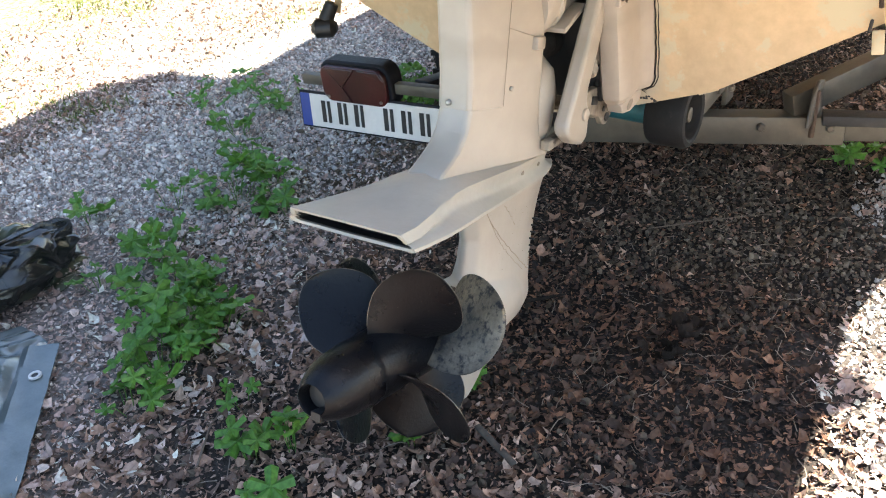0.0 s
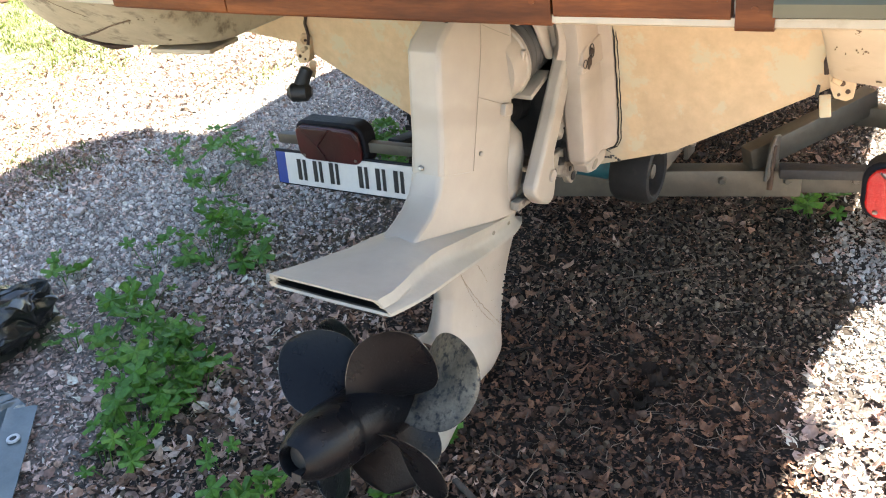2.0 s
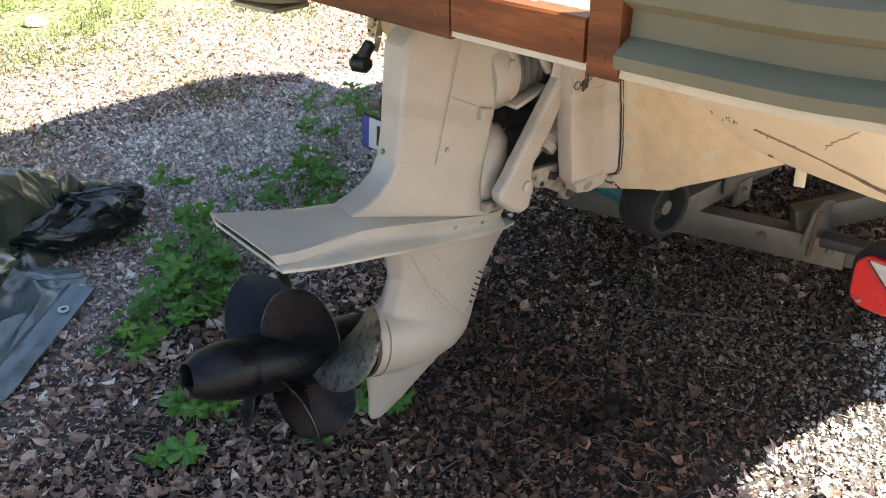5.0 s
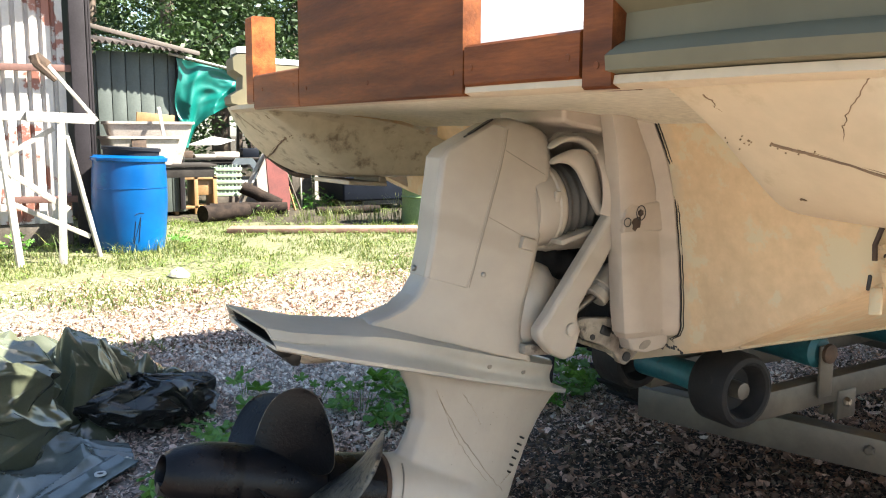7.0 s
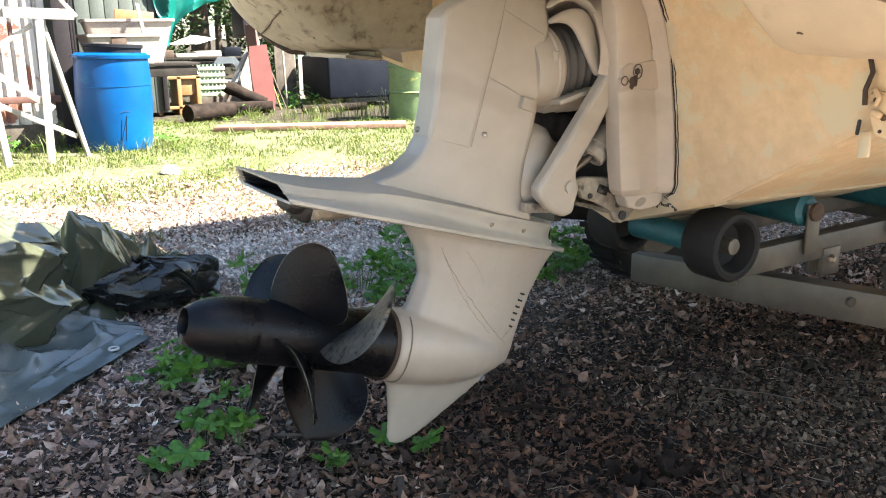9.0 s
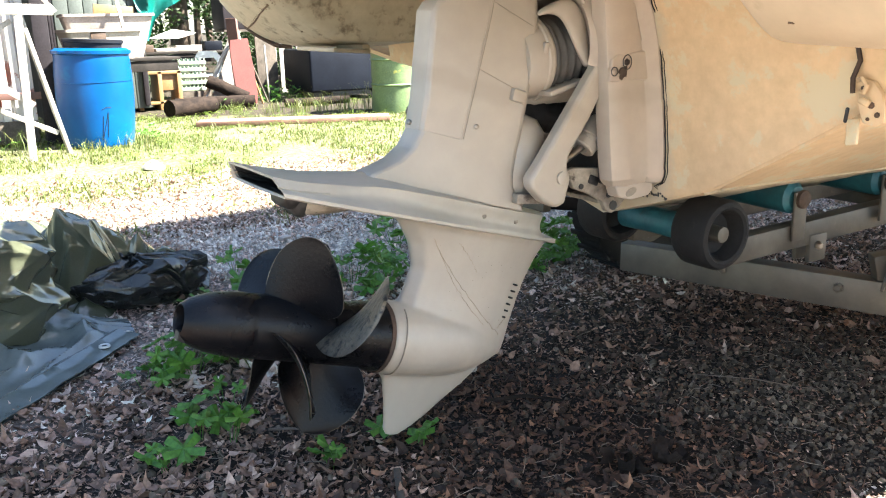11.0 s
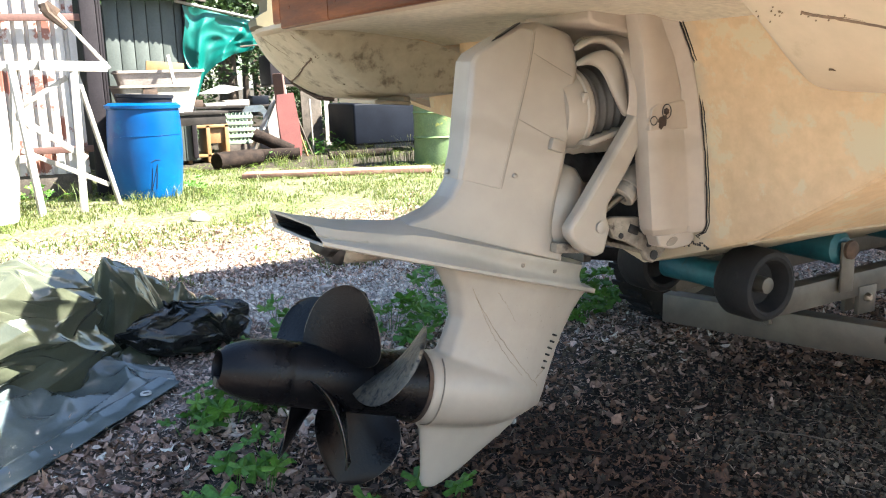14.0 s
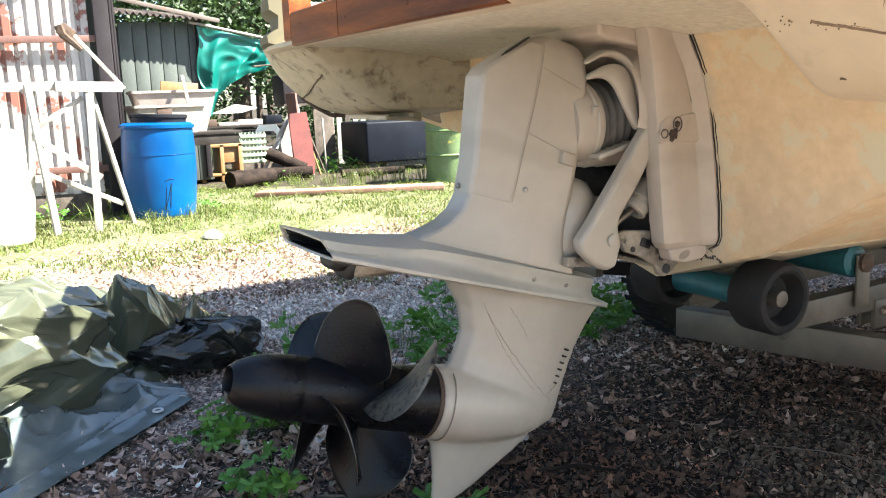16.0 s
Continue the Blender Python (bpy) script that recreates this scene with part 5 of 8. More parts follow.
    lathe(b6, prof, (-0.13, C + 0.01, 0.765), (0.12, C + 0.01, 0.720), 18)
    part("exhaust_bellows", b6, M_RUBBER, shield, "black exhaust bellows", smooth=60)
    b7 = B()
    lathe(b7, [(0, 0.02), (0.1, 0.03), (1, 0.03)], (-0.12, C, 0.80), (0.10, C, 0.805), 16)
    box(b7, (-0.035, C - 0.07, 0.815), (0.10, 0.05, 0.012), Euler((0, radians(-14), 0)).to_matrix(), 0.004)
    part("steering_arm", b7, M_DRIVE, shield, "beige steering arm")
    for s in (-1, 1):
        # trim ram: beige cylinder with a collar, steel rod, feed pipe
        y = C + s * 0.085
        b8 = B()
        lathe(b8, [(0, 0.010), (0.04, 0.026), (0.70, 0.028), (0.72, 0.025), (0.80, 0.025), (0.82, 0.029), (0.97, 0.029), (1, 0.026), (1.0, 0.014), (0.93, 0.012)], (0.090, y, 0.752), (0.012, y, 0.678), 22)
        ram = part("trim_ram", b8, M_DRIVE, shield, "beige trim ram with a bright rod")
        b9 = B()
        lathe(b9, [(0, 0.0085), (1, 0.0085)], (0.020, y, 0.686), (-0.06, y, 0.644), 14)
        part("ram_rod", b9, M_STEEL, ram, "bright steel rod")
        b10 = B()
        lathe(b10, [(0, 0.009), (0.5, 0.009), (0.5, 0.006), (1, 0.006)], (0.056, y + s * 0.018, 0.735), (0.062, y + s * 0.020, 0.757), 6)
        tube(b10, [(0.062, y + s * 0.020, 0.752), (0.068, y + s * 0.02, 0.772), (0.080, y + s * 0.014, 0.792), (0.105, y, 0.80)], 0.0035, 8)
        part("feed_pipe", b10, M_STEEL, ram, "thin steel pipe with its nut")
        b11 = B()
        tube(b11, [(0.11, y + s * 0.012, 0.70), (0.07, y + s * 0.020, 0.672), (0.05, y + s * 0.016, 0.640), (0.08, y, 0.615)], 0.008, 8)
        part("hose", b11, M_RUBBER, ram, "black hydraulic hose")
    # foot of the shield: corroded cast bracket with holes
    c1 = B()
    outline = [(-0.060, 0.632), (-0.02, 0.640), (0.058, 0.632), (0.075, 0.600), (0.134, 0.572), (0.140, 0.556), (0.118, 0.535), (0.094, 0.522), (0.076, 0.530), (0.066, 0.552), (0.020, 0.578), (-0.020, 0.592), (-0.036, 0.618)]
    prism(c1, outline, "y", C - 0.100, C - 0.084)
    prism(c1, outline, "y", C + 0.084, C + 0.100)
    box(c1, (0.10, C, 0.552), (0.07, 0.17, 0.012))
    box(c1, (-0.01, C, 0.612), (0.05, 0.17, 0.010))
    foot = part("foot_bracket", c1, M_ALLOY, shield, "corroded cast alloy foot bracket", mods=[("BEVEL", {"width": 0.003, "segments": 2})])
    c2 = B()
    box(c2, (0.035, C - 0.101, 0.606), (0.030, 0.006, 0.020), Euler((0, 0.4, 0)).to_matrix(), 0.003)
    part("dark_slot", c2, M_INK, foot)
    for x, z, r in ((-0.001, 0.596, 0.007), (0.081, 0.567, 0.007), (0.096, 0.541, 0.012), (0.125, 0.560, 0.004)):
        c2 = B()
        lathe(c2, [(0, r), (1, r * 0.9)], (x, C - 0.098, z), (x, C - 0.1025, z), 12)
        part("hole", c2, M_INK, foot)


shield_back()

# ---- the trailer under the boat ----
trailer = thing("boat_trailer", (1.2, C, 0.0), "galvanised boat trailer with black rollers on teal axles", "trailer")
XDIR = Vector((0.06, -0.17, 0.0)).normalized()


def cross_member():
    a, b = Vector((0.714, -0.12, 0.272)) - XDIR * 0.61, Vector((0.714, -0.12, 0.272)) + XDIR * 0.22
    bm = B()
    beam(bm, a, b, 0.06, 0.085, 0.004)
    ob = part("cross_member", bm, M_GALV, trailer, "worn galvanised cross member")
    b2 = B()
    beam(b2, b, b + XDIR * 0.42, 0.055, 0.062, 0.004)
    part("cross_member", b2, M_GALV, trailer)
    for s in (-0.30, 0.0, 0.18, 0.36):
        p = Vector((0.714, -0.12, 0.285)) + XDIR * s + Vector((-0.030, -0.011, 0))
        b3 = B()
        lathe(b3, [(0, 0.013), (0.6, 0.013), (1, 0.008)], p, p + Vector((-0.010, -0.0035, 0)), 6)
        part("bolt", b3, M_GALV, ob)
    b4 = B()
    p = Vector((0.714, -0.12, 0.30)) + XDIR * 0.60
    lathe(b4, [(0, 0.03), (1, 0.03)], p + Vector((-0.034, -0.012, 0)), p + Vector((-0.036, -0.0127, 0)), 14)
    part("slot_hole", b4, M_INK, ob)


cross_member()


def rails():
    for o in (-0.16, 0.16):
        bm = B()
        beam(bm, (0.40, C + o, 0.392), (3.4, C + o, 0.450), 0.045, 0.065, 0.004)
        part("long_rail", bm, M_GALV, trailer, "galvanised long rail")
    bm = B()
    beam(bm, (0.75, C + 0.60, 0.30), (4.4, C + 0.20, 0.36), 0.06, 0.10, 0.004)
    part("side_rail", bm, M_GALV, trailer)
    for x, y0, y1, z in ((1.05, -1.02, -0.34, 0.385), (1.45, C - 0.55, C + 0.55, 0.365)):
        bm = B()
        beam(bm, (x, y0, z), (x, y1, z), 0.05, 0.06, 0.004)
        part("cross_tube", bm, M_GALV, trailer)
    # slanting brace from the cross member out to the tube
    bm = B()
    beam(bm, (0.735, -0.185, 0.338), (1.06, -0.455, 0.432), 0.050, 0.075, 0.004)
    part("diagonal_brace", bm, M_GALV, trailer, "slanting galvanised brace")
    bm = B()
    beam(bm, (0.72, -0.28, 0.323), (0.84, -0.70, 0.323), 0.05, 0.03, 0.004)
    part("angle_iron", bm, M_DARK, trailer, "dark angle iron on the cross member")
    # angled plate bracket and upright beside the first roller
    bm = B()
    prism(bm, [(0.66, 0.31), (0.86, 0.31), (0.80, 0.40), (0.74, 0.42), (0.70, 0.40)], "y", -0.262, -0.25)
    part("angle_bracket", bm, M_GALV, trailer, mods=[("BEVEL", {"width": 0.003, "segments": 1})])
    bm = B()
    lathe(bm, [(0, 0.008), (1, 0.008)], (0.715, -0.262, 0.40), (0.70, -0.262, 0.27), 10)
    part("u_bolt", bm, M_RUST, trailer, "dark u-bolt")
    bm = B()
    box(bm, (0.755, -0.01, 0.355), (0.07, 0.014, 0.075), bevel=0.003)
    box(bm, (0.755, 0.03, 0.355), (0.07, 0.014, 0.075), bevel=0.003)
    br = part("clamp_plate", bm, M_GALV, trailer, "galvanised clamp plates")
    bm = B()
    lathe(bm, [(0, 0.012), (0.6, 0.012), (1, 0.007)], (0.75, -0.017, 0.362), (0.75, -0.030, 0.362), 6)
    part("bolt", bm, M_STEEL, br)


rails()


def wheel_roller(y0, y1, x=0.345, z=0.455, r=0.086):
    bm = B()
    w = y1 - y0
    prof = [(0.42, 0.018), (0.40, 0.050), (0.04, 0.062), (0.0, 0.069), (0.03, 0.079), (0.14, r), (0.86, r), (0.97, 0.079), (1.0, 0.069), (0.96, 0.062), (0.60, 0.050), (0.58, 0.018)]
    lathe(bm, prof, (x, y0, z), (x, y1, z), 36)
    ob = part("roller_wheel", bm, M_RUBBER, trailer, "black rubber roller wheel", smooth=40)
    b2 = B()
    lathe(b2, [(0, 0.010), (0.06, 0.019), (0.9, 0.020), (1, 0.010)], (x, y0 + (0.010 if y1 > y0 else -0.010), z), (x, y0 + (0.052 if y1 > y0 else -0.052), z), 18)
    part("hub", b2, M_GALV, ob, "worn steel hub")


wheel_roller(-0.055, 0.052)
wheel_roller(0.395, 0.288)


def teal_roller(x, y0, y1, z, r, ends=True):
    bm = B()
    lathe(bm, [(0, r * 0.7), (0.03, r), (0.40, r * 0.93), (0.60, r * 0.93), (0.97, r), (1, r * 0.7)], (x, y0, z), (x, y1, z), 24)
    ob = part("keel_roller", bm, M_TEAL, trailer, "worn teal keel roller", smooth=40)
    if ends:
        for y, s in ((y0, -1), (y1, 1)):
            b2 = B()
            box(b2, (x, y + s * 0.012, z - 0.045), (0.05, 0.008, 0.13), bevel=0.003)
            part("roller_bracket", b2, M_GALV, ob)
            b3 = B()
            lathe(b3, [(0, 0.024), (0.5, 0.024), (1, 0.012)], (x, y + s * 0.016, z), (x, y + s * 0.034, z), 16)
            part("axle_nut", b3, M_RUST, ob)


teal_roller(0.345, 0.055, 0.285, 0.452, 0.036, ends=False)
teal_roller(0.655, -0.01, 0.35, 0.500, 0.042)
teal_roller(1.02, -0.02, 0.36, 0.505, 0.042)
teal_roller(1.50, -0.02, 0.36, 0.510, 0.042)


def road_wheel(y):
    bm = B()
    lathe(bm, [(0.12, 0.16), (0.0, 0.20), (0.02, 0.255), (0.12, 0.275), (0.88, 0.275), (0.98, 0.255), (1.0, 0.20), (0.88, 0.16)], (1.12, y - 0.085, 0.275), (1.12, y + 0.085, 0.275), 40)
    ty = part("tyre", bm, M_RUBBER, trailer, "black trailer tyre", smooth=40)
    for i in range(48):
        a = i * math.tau / 48
        b2 = B()
        box(b2, (1.12 + 0.276 * math.cos(a), y, 0.275 + 0.276 * math.sin(a)), (0.008, 0.15, 0.02), Euler((0, -a, radians(8 if i % 2 else -8))).to_matrix())
        part("tread_block", b2, M_RUBBER, ty)
    b3 = B()
    lathe(b3, [(0, 0.165), (0.2, 0.15), (0.5, 0.06), (1, 0.05)], (1.12, y - 0.07, 0.275), (1.12, y + 0.05, 0.275), 28)
    part("rim", b3, M_GALV, trailer)


road_wheel(C + 0.86)
road_wheel(C - 0.86)

# ---- light board behind the trailer ----
board = thing("light_board", (0.33, C, 0.36), "trailer light board with two tail lamps and a number plate", "light board")


def rounded(w, h, r):
    """Outline of a rectangle with round corners."""
    pts = []
    for sy, sz, a0 in ((1, 1, 0), (-1, 1, 90), (-1, -1, 180), (1, -1, 270)):
        pts += [(sy * (w / 2 - r) + r * math.cos(radians(a0 + 18 * k)), sz * (h / 2 - r) + r * math.sin(radians(a0 + 18 * k))) for k in range(6)]
    return pts


def light_board():
    bm = B()
    beam(bm, (0.345, 0.62, 0.413), (0.345, 1.27, 0.385), 0.03, 0.035, 0.004)
    part("bar", bm, M_GALV, board)
    for a, b in (((0.36, -0.66, 0.49), (0.92, -0.68, 0.30)), ((0.36, 0.80, 0.405), (0.78, 0.79, 0.33))):
        bm = B()
        beam(bm, a, b, 0.055, 0.045, 0.004)
        part("arm", bm, M_LID, board, "black steel arm to the trailer")
    tilt = math.atan2(-0.075, 2.07)
    for y0, y1, z in ((-0.535, -0.82, 0.505), (1.165, 0.88, 0.405)):
        s = 1 if y1 > y0 else -1
        w = abs(y1 - y0)
        m = Matrix.Translation((0.325, (y0 + y1) / 2, z)) @ Matrix.Rotation(tilt, 4, "X")
        b1 = B()
        h = 0.072
        outline = rounded(w, 2 * h, 0.045)
        prism(b1, outline, "x", -0.012, 0.05)
        b1.transform(m)
        lamp = part("tail_lamp", b1, M_LID, board, "rectangular tail lamp with red and clear fields in a black housing", mods=[("BEVEL", {"width": 0.006, "segments": 2})])
        a, e = w / 2 - 0.012, h - 0.012
        red = M_LENS_RED if y0 < 0 else M_LENS_DARK
        clear = M_LENS_CLEAR if y0 < 0 else M_LENS_DARK
        b2 = B()
        prism(b2, rounded(2 * a, 2 * e, 0.036), "x", -0.028, -0.010)
        b2.transform(m)
        part("red_lens", b2, red, lamp, mods=[("BEVEL", {"width": 0.004, "segments": 2})])
        for pts, material in (([(0.78, 0.90), (-0.10, 0.90), (0.34, -0.10)], clear), ([(-0.98, 0.40), (-0.20, 0.90), (-0.86, 0.90)], clear)):
            b2 = B()
            prism(b2, [(p * a * -s, q * e) for p, q in pts], "x", -0.0325, -0.020)
            b2.transform(m)
            part("clear_lens", b2, material, lamp, mods=[("BEVEL", {"width": 0.003, "segments": 2})])
        for (p0, q0), (p1, q1) in (((0.80, 0.92), (0.34, -0.12)), ((-0.12, 0.92), (0.34, -0.12)), ((0.34, -0.12), (0.10, -0.92))):
            b2 = B()
            beam(b2, (-0.030, p0 * a * -s, q0 * e), (-0.030, p1 * a * -s, q1 * e), 0.004, 0.007, 0.001, up=(1, 0, 0))
            b2.transform(m)
            part("divider", b2, M_LENS_DARK, lamp)
        for p in (a * 0.82, -a * 0.82):
            b3 = B()
            lathe(b3, [(0, 0.006), (1, 0.004)], (-0.030, p, -e * 0.72), (-0.034, p, -e * 0.72), 10)
            b3.transform(m)
            part("screw", b3, M_STEEL, lamp)
    # number plate on its holder; the writing is shown as bars
    m = Matrix.Translation((0.30, 0.945, 0.308)) @ Matrix.Rotation(-0.045, 4, "X") @ Matrix.Rotation(radians(8), 4, "Y")
    b4 = B()
    box(b4, (0.006, 0, 0), (0.010, 0.66, 0.125), bevel=0.004)
    b4.transform(m)
    holder = part("plate_holder", b4, M_LID, board, "black plate holder")
    b5 = B()
    box(b5, (-0.002, -0.02, 0), (0.003, 0.60, 0.110), bevel=0.001, seg=1)
    b5.transform(m)
    plate = part("number_plate", b5, M_PLATE, holder, "white number plate with black bars")
    b6 = B()
    box(b6, (-0.0025, 0.30, 0), (0.003, 0.04, 0.110))
    b6.transform(m)
    part("blue_field", b6, M_PLATE_BLUE, holder)
    for y in (0.22, 0.15, 0.08, -0.04, -0.11, -0.18):
        b7 = B()
        box(b7, (-0.005, y, 0), (0.002, 0.016, 0.072))
        box(b7, (-0.005, y - 0.024, 0), (0.002, 0.012, 0.072))
        b7.transform(m)
        part("bar_mark", b7, M_INK, holder)


light_board()

# ---- tarpaulin heap beside the boat ----
def tarp_heap():
    """Crumpled green tarpaulin: a folded sheet with sharp ridges over a low heap."""
    rnd = random.Random(7)
    lumps = [(-1.45, 1.72, 0.40, 0.26, 0.36), (-1.70, 1.75, 0.45, 0.45, 0.34), (-1.22, 2.10, 0.34, 0.26, 0.36), (-0.95, 2.14, 0.24, 0.22, 0.28), (-1.75, 2.2, 0.4, 0.4, 0.30)]

    def base_height(x, y):
        h = max(top * max(0.0, 1 - math.hypot((x - cx) / rx, (y - cy) / ry) ** 3.0) ** 0.6 for cx, cy, rx, ry, top in lumps)
        # sharp ridge running towards the boat, steep in front and sloping away behind
        top = float(np.interp(x, (-1.16, -1.02, -0.95, -0.87, -0.80, -0.71, -0.60, -0.47, -0.41), (0.30, 0.34, 0.33, 0.43, 0.36, 0.33, 0.21, 0.17, 0.0)))
        yr = 1.80 + 0.04 * math.sin(x * 17)
        ridge = top * (1 - (yr - y) / 0.15) if y < yr else top * (1 - (y - yr) / 0.42)
        return max(h, ridge, 0.0)
    # crumpled sheet: uneven facets with softened creases, leaning out over its foot towards the boat
    cell = 0.066
    nx, ny = 27, 25
    bm = B()
    vs = []
    for i in range(nx + 1):
        row = []
        for j in range(ny + 1):
            x, y = -2.13 + cell * (i + rnd.uniform(-0.42, 0.42)), 0.98 + cell * (j + rnd.uniform(-0.42, 0.42))
            h = base_height(x, y)
            env = min(1.0, h / 0.12)
            z = h + rnd.uniform(-0.050, 0.030) * env
            lean = 0.40 * max(0.0, z - 0.05)
            row.append(bm.verts.new((x + rnd.uniform(-0.02, 0.02) * env, y - lean + rnd.uniform(-0.02, 0.02) * env, max(0.006, z))))
        vs.append(row)
    for i in range(nx):
        for j in range(ny):
            a, b, c, d = vs[i][j], vs[i + 1][j], vs[i + 1][j + 1], vs[i][j + 1]
            for tri in (((a, b, c), (a, c, d)) if rnd.random() < 0.5 else ((a, b, d), (b, c, d))):
                if max(v.co.z for v in tri) > 0.02:
                    bm.faces.new(tri)
    bmesh.ops.delete(bm, geom=[v for v in bm.verts if not v.link_faces], context="VERTS")
    for amp in (0.008, 0.0032):
        bmesh.ops.subdivide_edges(bm, edges=bm.edges[:], cuts=1, use_grid_fill=True)
        for v in bm.verts:
            k = amp * min(1.0, v.co.z / 0.06)
            v.co += Vector((rnd.gauss(0, k * 0.6), rnd.gauss(0, k * 0.6), rnd.gauss(0, k)))
    for _ in range(2):
        bmesh.ops.subdivide_edges(bm, edges=bm.edges[:], cuts=1, use_grid_fill=True)
        bmesh.ops.smooth_vert(bm, verts=bm.verts[:], factor=0.35, use_axis_x=True, use_axis_y=True, use_axis_z=True)
    ob = thing("tarpaulin", (-1.2, 1.9, 0.0), "crumpled dark green tarpaulin heaped on the ground", "tarpaulin")
    part("folded_sheet", bm, M_TARP, ob, "glossy folded dark green plastic", smooth=18, mods=[("SOLIDIFY", {"thickness": 0.003})])
    # plump folds of the sheet, bulging out over the flap
    def bulge(cx, cy, rx, ry, top, rings, sides, lean, name="folded_sheet", material=M_TARP, label="glossy folded dark green plastic"):
        bm = B()
        vs = []
        for i in range(rings + 1):
            v = i / rings
            r0 = float(np.interp(v, (0, 0.15, 0.32, 0.50, 0.70, 0.86, 1.0), (0.10, 0.50, 0.86, 1.0, 1.0, 0.88, 0.66)))
            z0 = top * float(np.interp(v, (0, 0.15, 0.32, 0.50, 0.70, 0.86, 1.0), (1.0, 0.97, 0.85, 0.64, 0.36, 0.14, 0.0)))
            row = []
            for k in range(sides):
                a = math.tau * (k + rnd.uniform(-0.36, 0.36) + 0.5 * (i % 2)) / sides
                r = r0 * rnd.uniform(0.84, 1.10)
                z = z0 + rnd.uniform(-0.030, 0.020) * min(1.0, z0 / 0.1)
                row.append(bm.verts.new((cx + rx * r * math.cos(a) + lean * z, cy + ry * r * math.sin(a) - 0.22 * z, max(0.006, z))))
            vs.append(row)
        for i in range(rings):
            for k in range(sides):
                a, b, c, d = vs[i][k], vs[i][(k + 1) % sides], vs[i + 1][(k + 1) % sides], vs[i + 1][k]
                for tri in (((a, d, c), (a, c, b)) if rnd.random() < 0.5 else ((a, d, b), (b, d, c))):
                    bm.faces.new(tri)
        bm.faces.new(vs[0])
        bmesh.ops.triangulate(bm, faces=[f for f in bm.faces if len(f.verts) > 4])
        for amp in (0.009, 0.0035):
            bmesh.ops.subdivide_edges(bm, edges=bm.edges[:], cuts=1, use_grid_fill=True)
            for v in bm.verts:
                v.co += Vector((rnd.gauss(0, amp * 0.7), rnd.gauss(0, amp * 0.7), rnd.gauss(0, amp) if v.co.z > 0.03 else 0))
        for _ in range(2):
            bmesh.ops.subdivide_edges(bm, edges=bm.edges[:], cuts=1, use_grid_fill=True)
            bmesh.ops.smooth_vert(bm, verts=bm.verts[:], factor=0.35, use_axis_x=True, use_axis_y=True, use_axis_z=True)
        part(name, bm, material, ob, label, smooth=18)
    bulge(-1.36, 1.50, 0.43, 0.23, 0.45, 7, 19, 0.06)
    bulge(-1.52, 1.08, 0.27, 0.17, 0.25, 4, 13, 0.0)
    # crumpled end of the sheet, folded in under itself, its shadow put into the colour
    bulge(-0.62, 1.72, 0.26, 0.15, 0.185, 5, 17, -0.25, "folded_end", M_TARP_SHADED, "black crumpled end of the tarpaulin")
    # flat flap with hem and eyelet
    b2 = B()
    c = [Vector((-1.42, 0.63, 0.008)), Vector((-0.742, 1.322, 0.012)), Vector((-0.735, 1.50, 0.02)), Vector((-1.50, 1.75, 0.05))]
    folds = [(rnd.random(), rnd.uniform(0.30, 0.9), rnd.uniform(0, math.pi), rnd.uniform(0.05, 0.11), rnd.uniform(0.12, 0.38), rnd.uniform(0.012, 0.036)) for _ in range(40)]
    g = []
    for i in range(91):
        row = []
        for j in range(71):
            u, v = i / 90, j / 70
            p = (c[0] * (1 - u) + c[1] * u) * (1 - v) + (c[3] * (1 - u) + c[2] * u) * v
            p.z += 0.022 * max(0.0, v - 0.1) * (1 - abs(2 * u - 1) ** 3) * (1.2 + fbm(u * 5, v * 6, 4.0)) + 0.030 * max(0, 1 - abs(v - 0.55 - 0.2 * u) / 0.08) * (1 - u)
            p.z += sum(hh * max(0.0, 1 - abs((u - fu) * math.cos(fa) + (v - fv) * math.sin(fa)) / fw) * max(0.0, 1 - math.hypot(u - fu, v - fv) / fl) for fu, fv, fa, fw, fl, hh in folds)
            row.append(p)
        g.append(row)
    sheet(b2, g)
    # flap and hem have the sky's reflection put into their blue-grey colour
    part("flap", b2, M_TARP_SKY, ob, smooth=20, mods=[("SOLIDIFY", {"thickness": 0.002})])
    b3 = B()
    g = []
    d = (c[1] - c[0]).normalized()
    nrm = Vector((-d.y, d.x, 0))
    for i in range(81):
        u = i / 80
        row = []
        for j in range(6):
            p = c[0] * (1 - u) + c[1] * u + nrm * (-0.012 + 0.095 * j / 5)
            p.z = 0.024 + 0.006 * noise.noise((u * 9, j * 0.4, 3.0)) + 0.004 * abs(noise.noise((u * 34, j * 0.9, 8.0))) + (0.008 if j == 4 else 0) + 0.006 * j / 5
            row.append(p)
        g.append(row)
    sheet(b3, g)
    part("hem", b3, M_TARP_SKY, ob, "pale blue-grey welded hem", smooth=40, mods=[("SOLIDIFY", {"thickness": 0.003})])
    b4 = B()
    centre = Vector((-0.848, 1.232, 0.031)) + nrm * 0.012
    for r0, r1, z in ((0.006, 0.0125, 0.004),):
        loft(b4, [[centre + Vector((r * math.cos(a), r * math.sin(a), h)) for a in np.linspace(0, math.tau, 20, endpoint=False)] for r, h in ((0.0175, 0.002), (0.0165, z + 0.003), (0.0100, z + 0.003), (0.0085, 0.002))], cap=False)
    part("eyelet", b4, M_ZINC, ob, "bright metal eyelet")
    b5 = B()
    loft(b5, [[centre + Vector((0.0092 * math.cos(a), 0.0092 * math.sin(a), h)) for a in np.linspace(0, math.tau, 14, endpoint=False)] for h in (0.0, 0.0050)])
    part("eyelet_hole", b5, M_INK, ob)


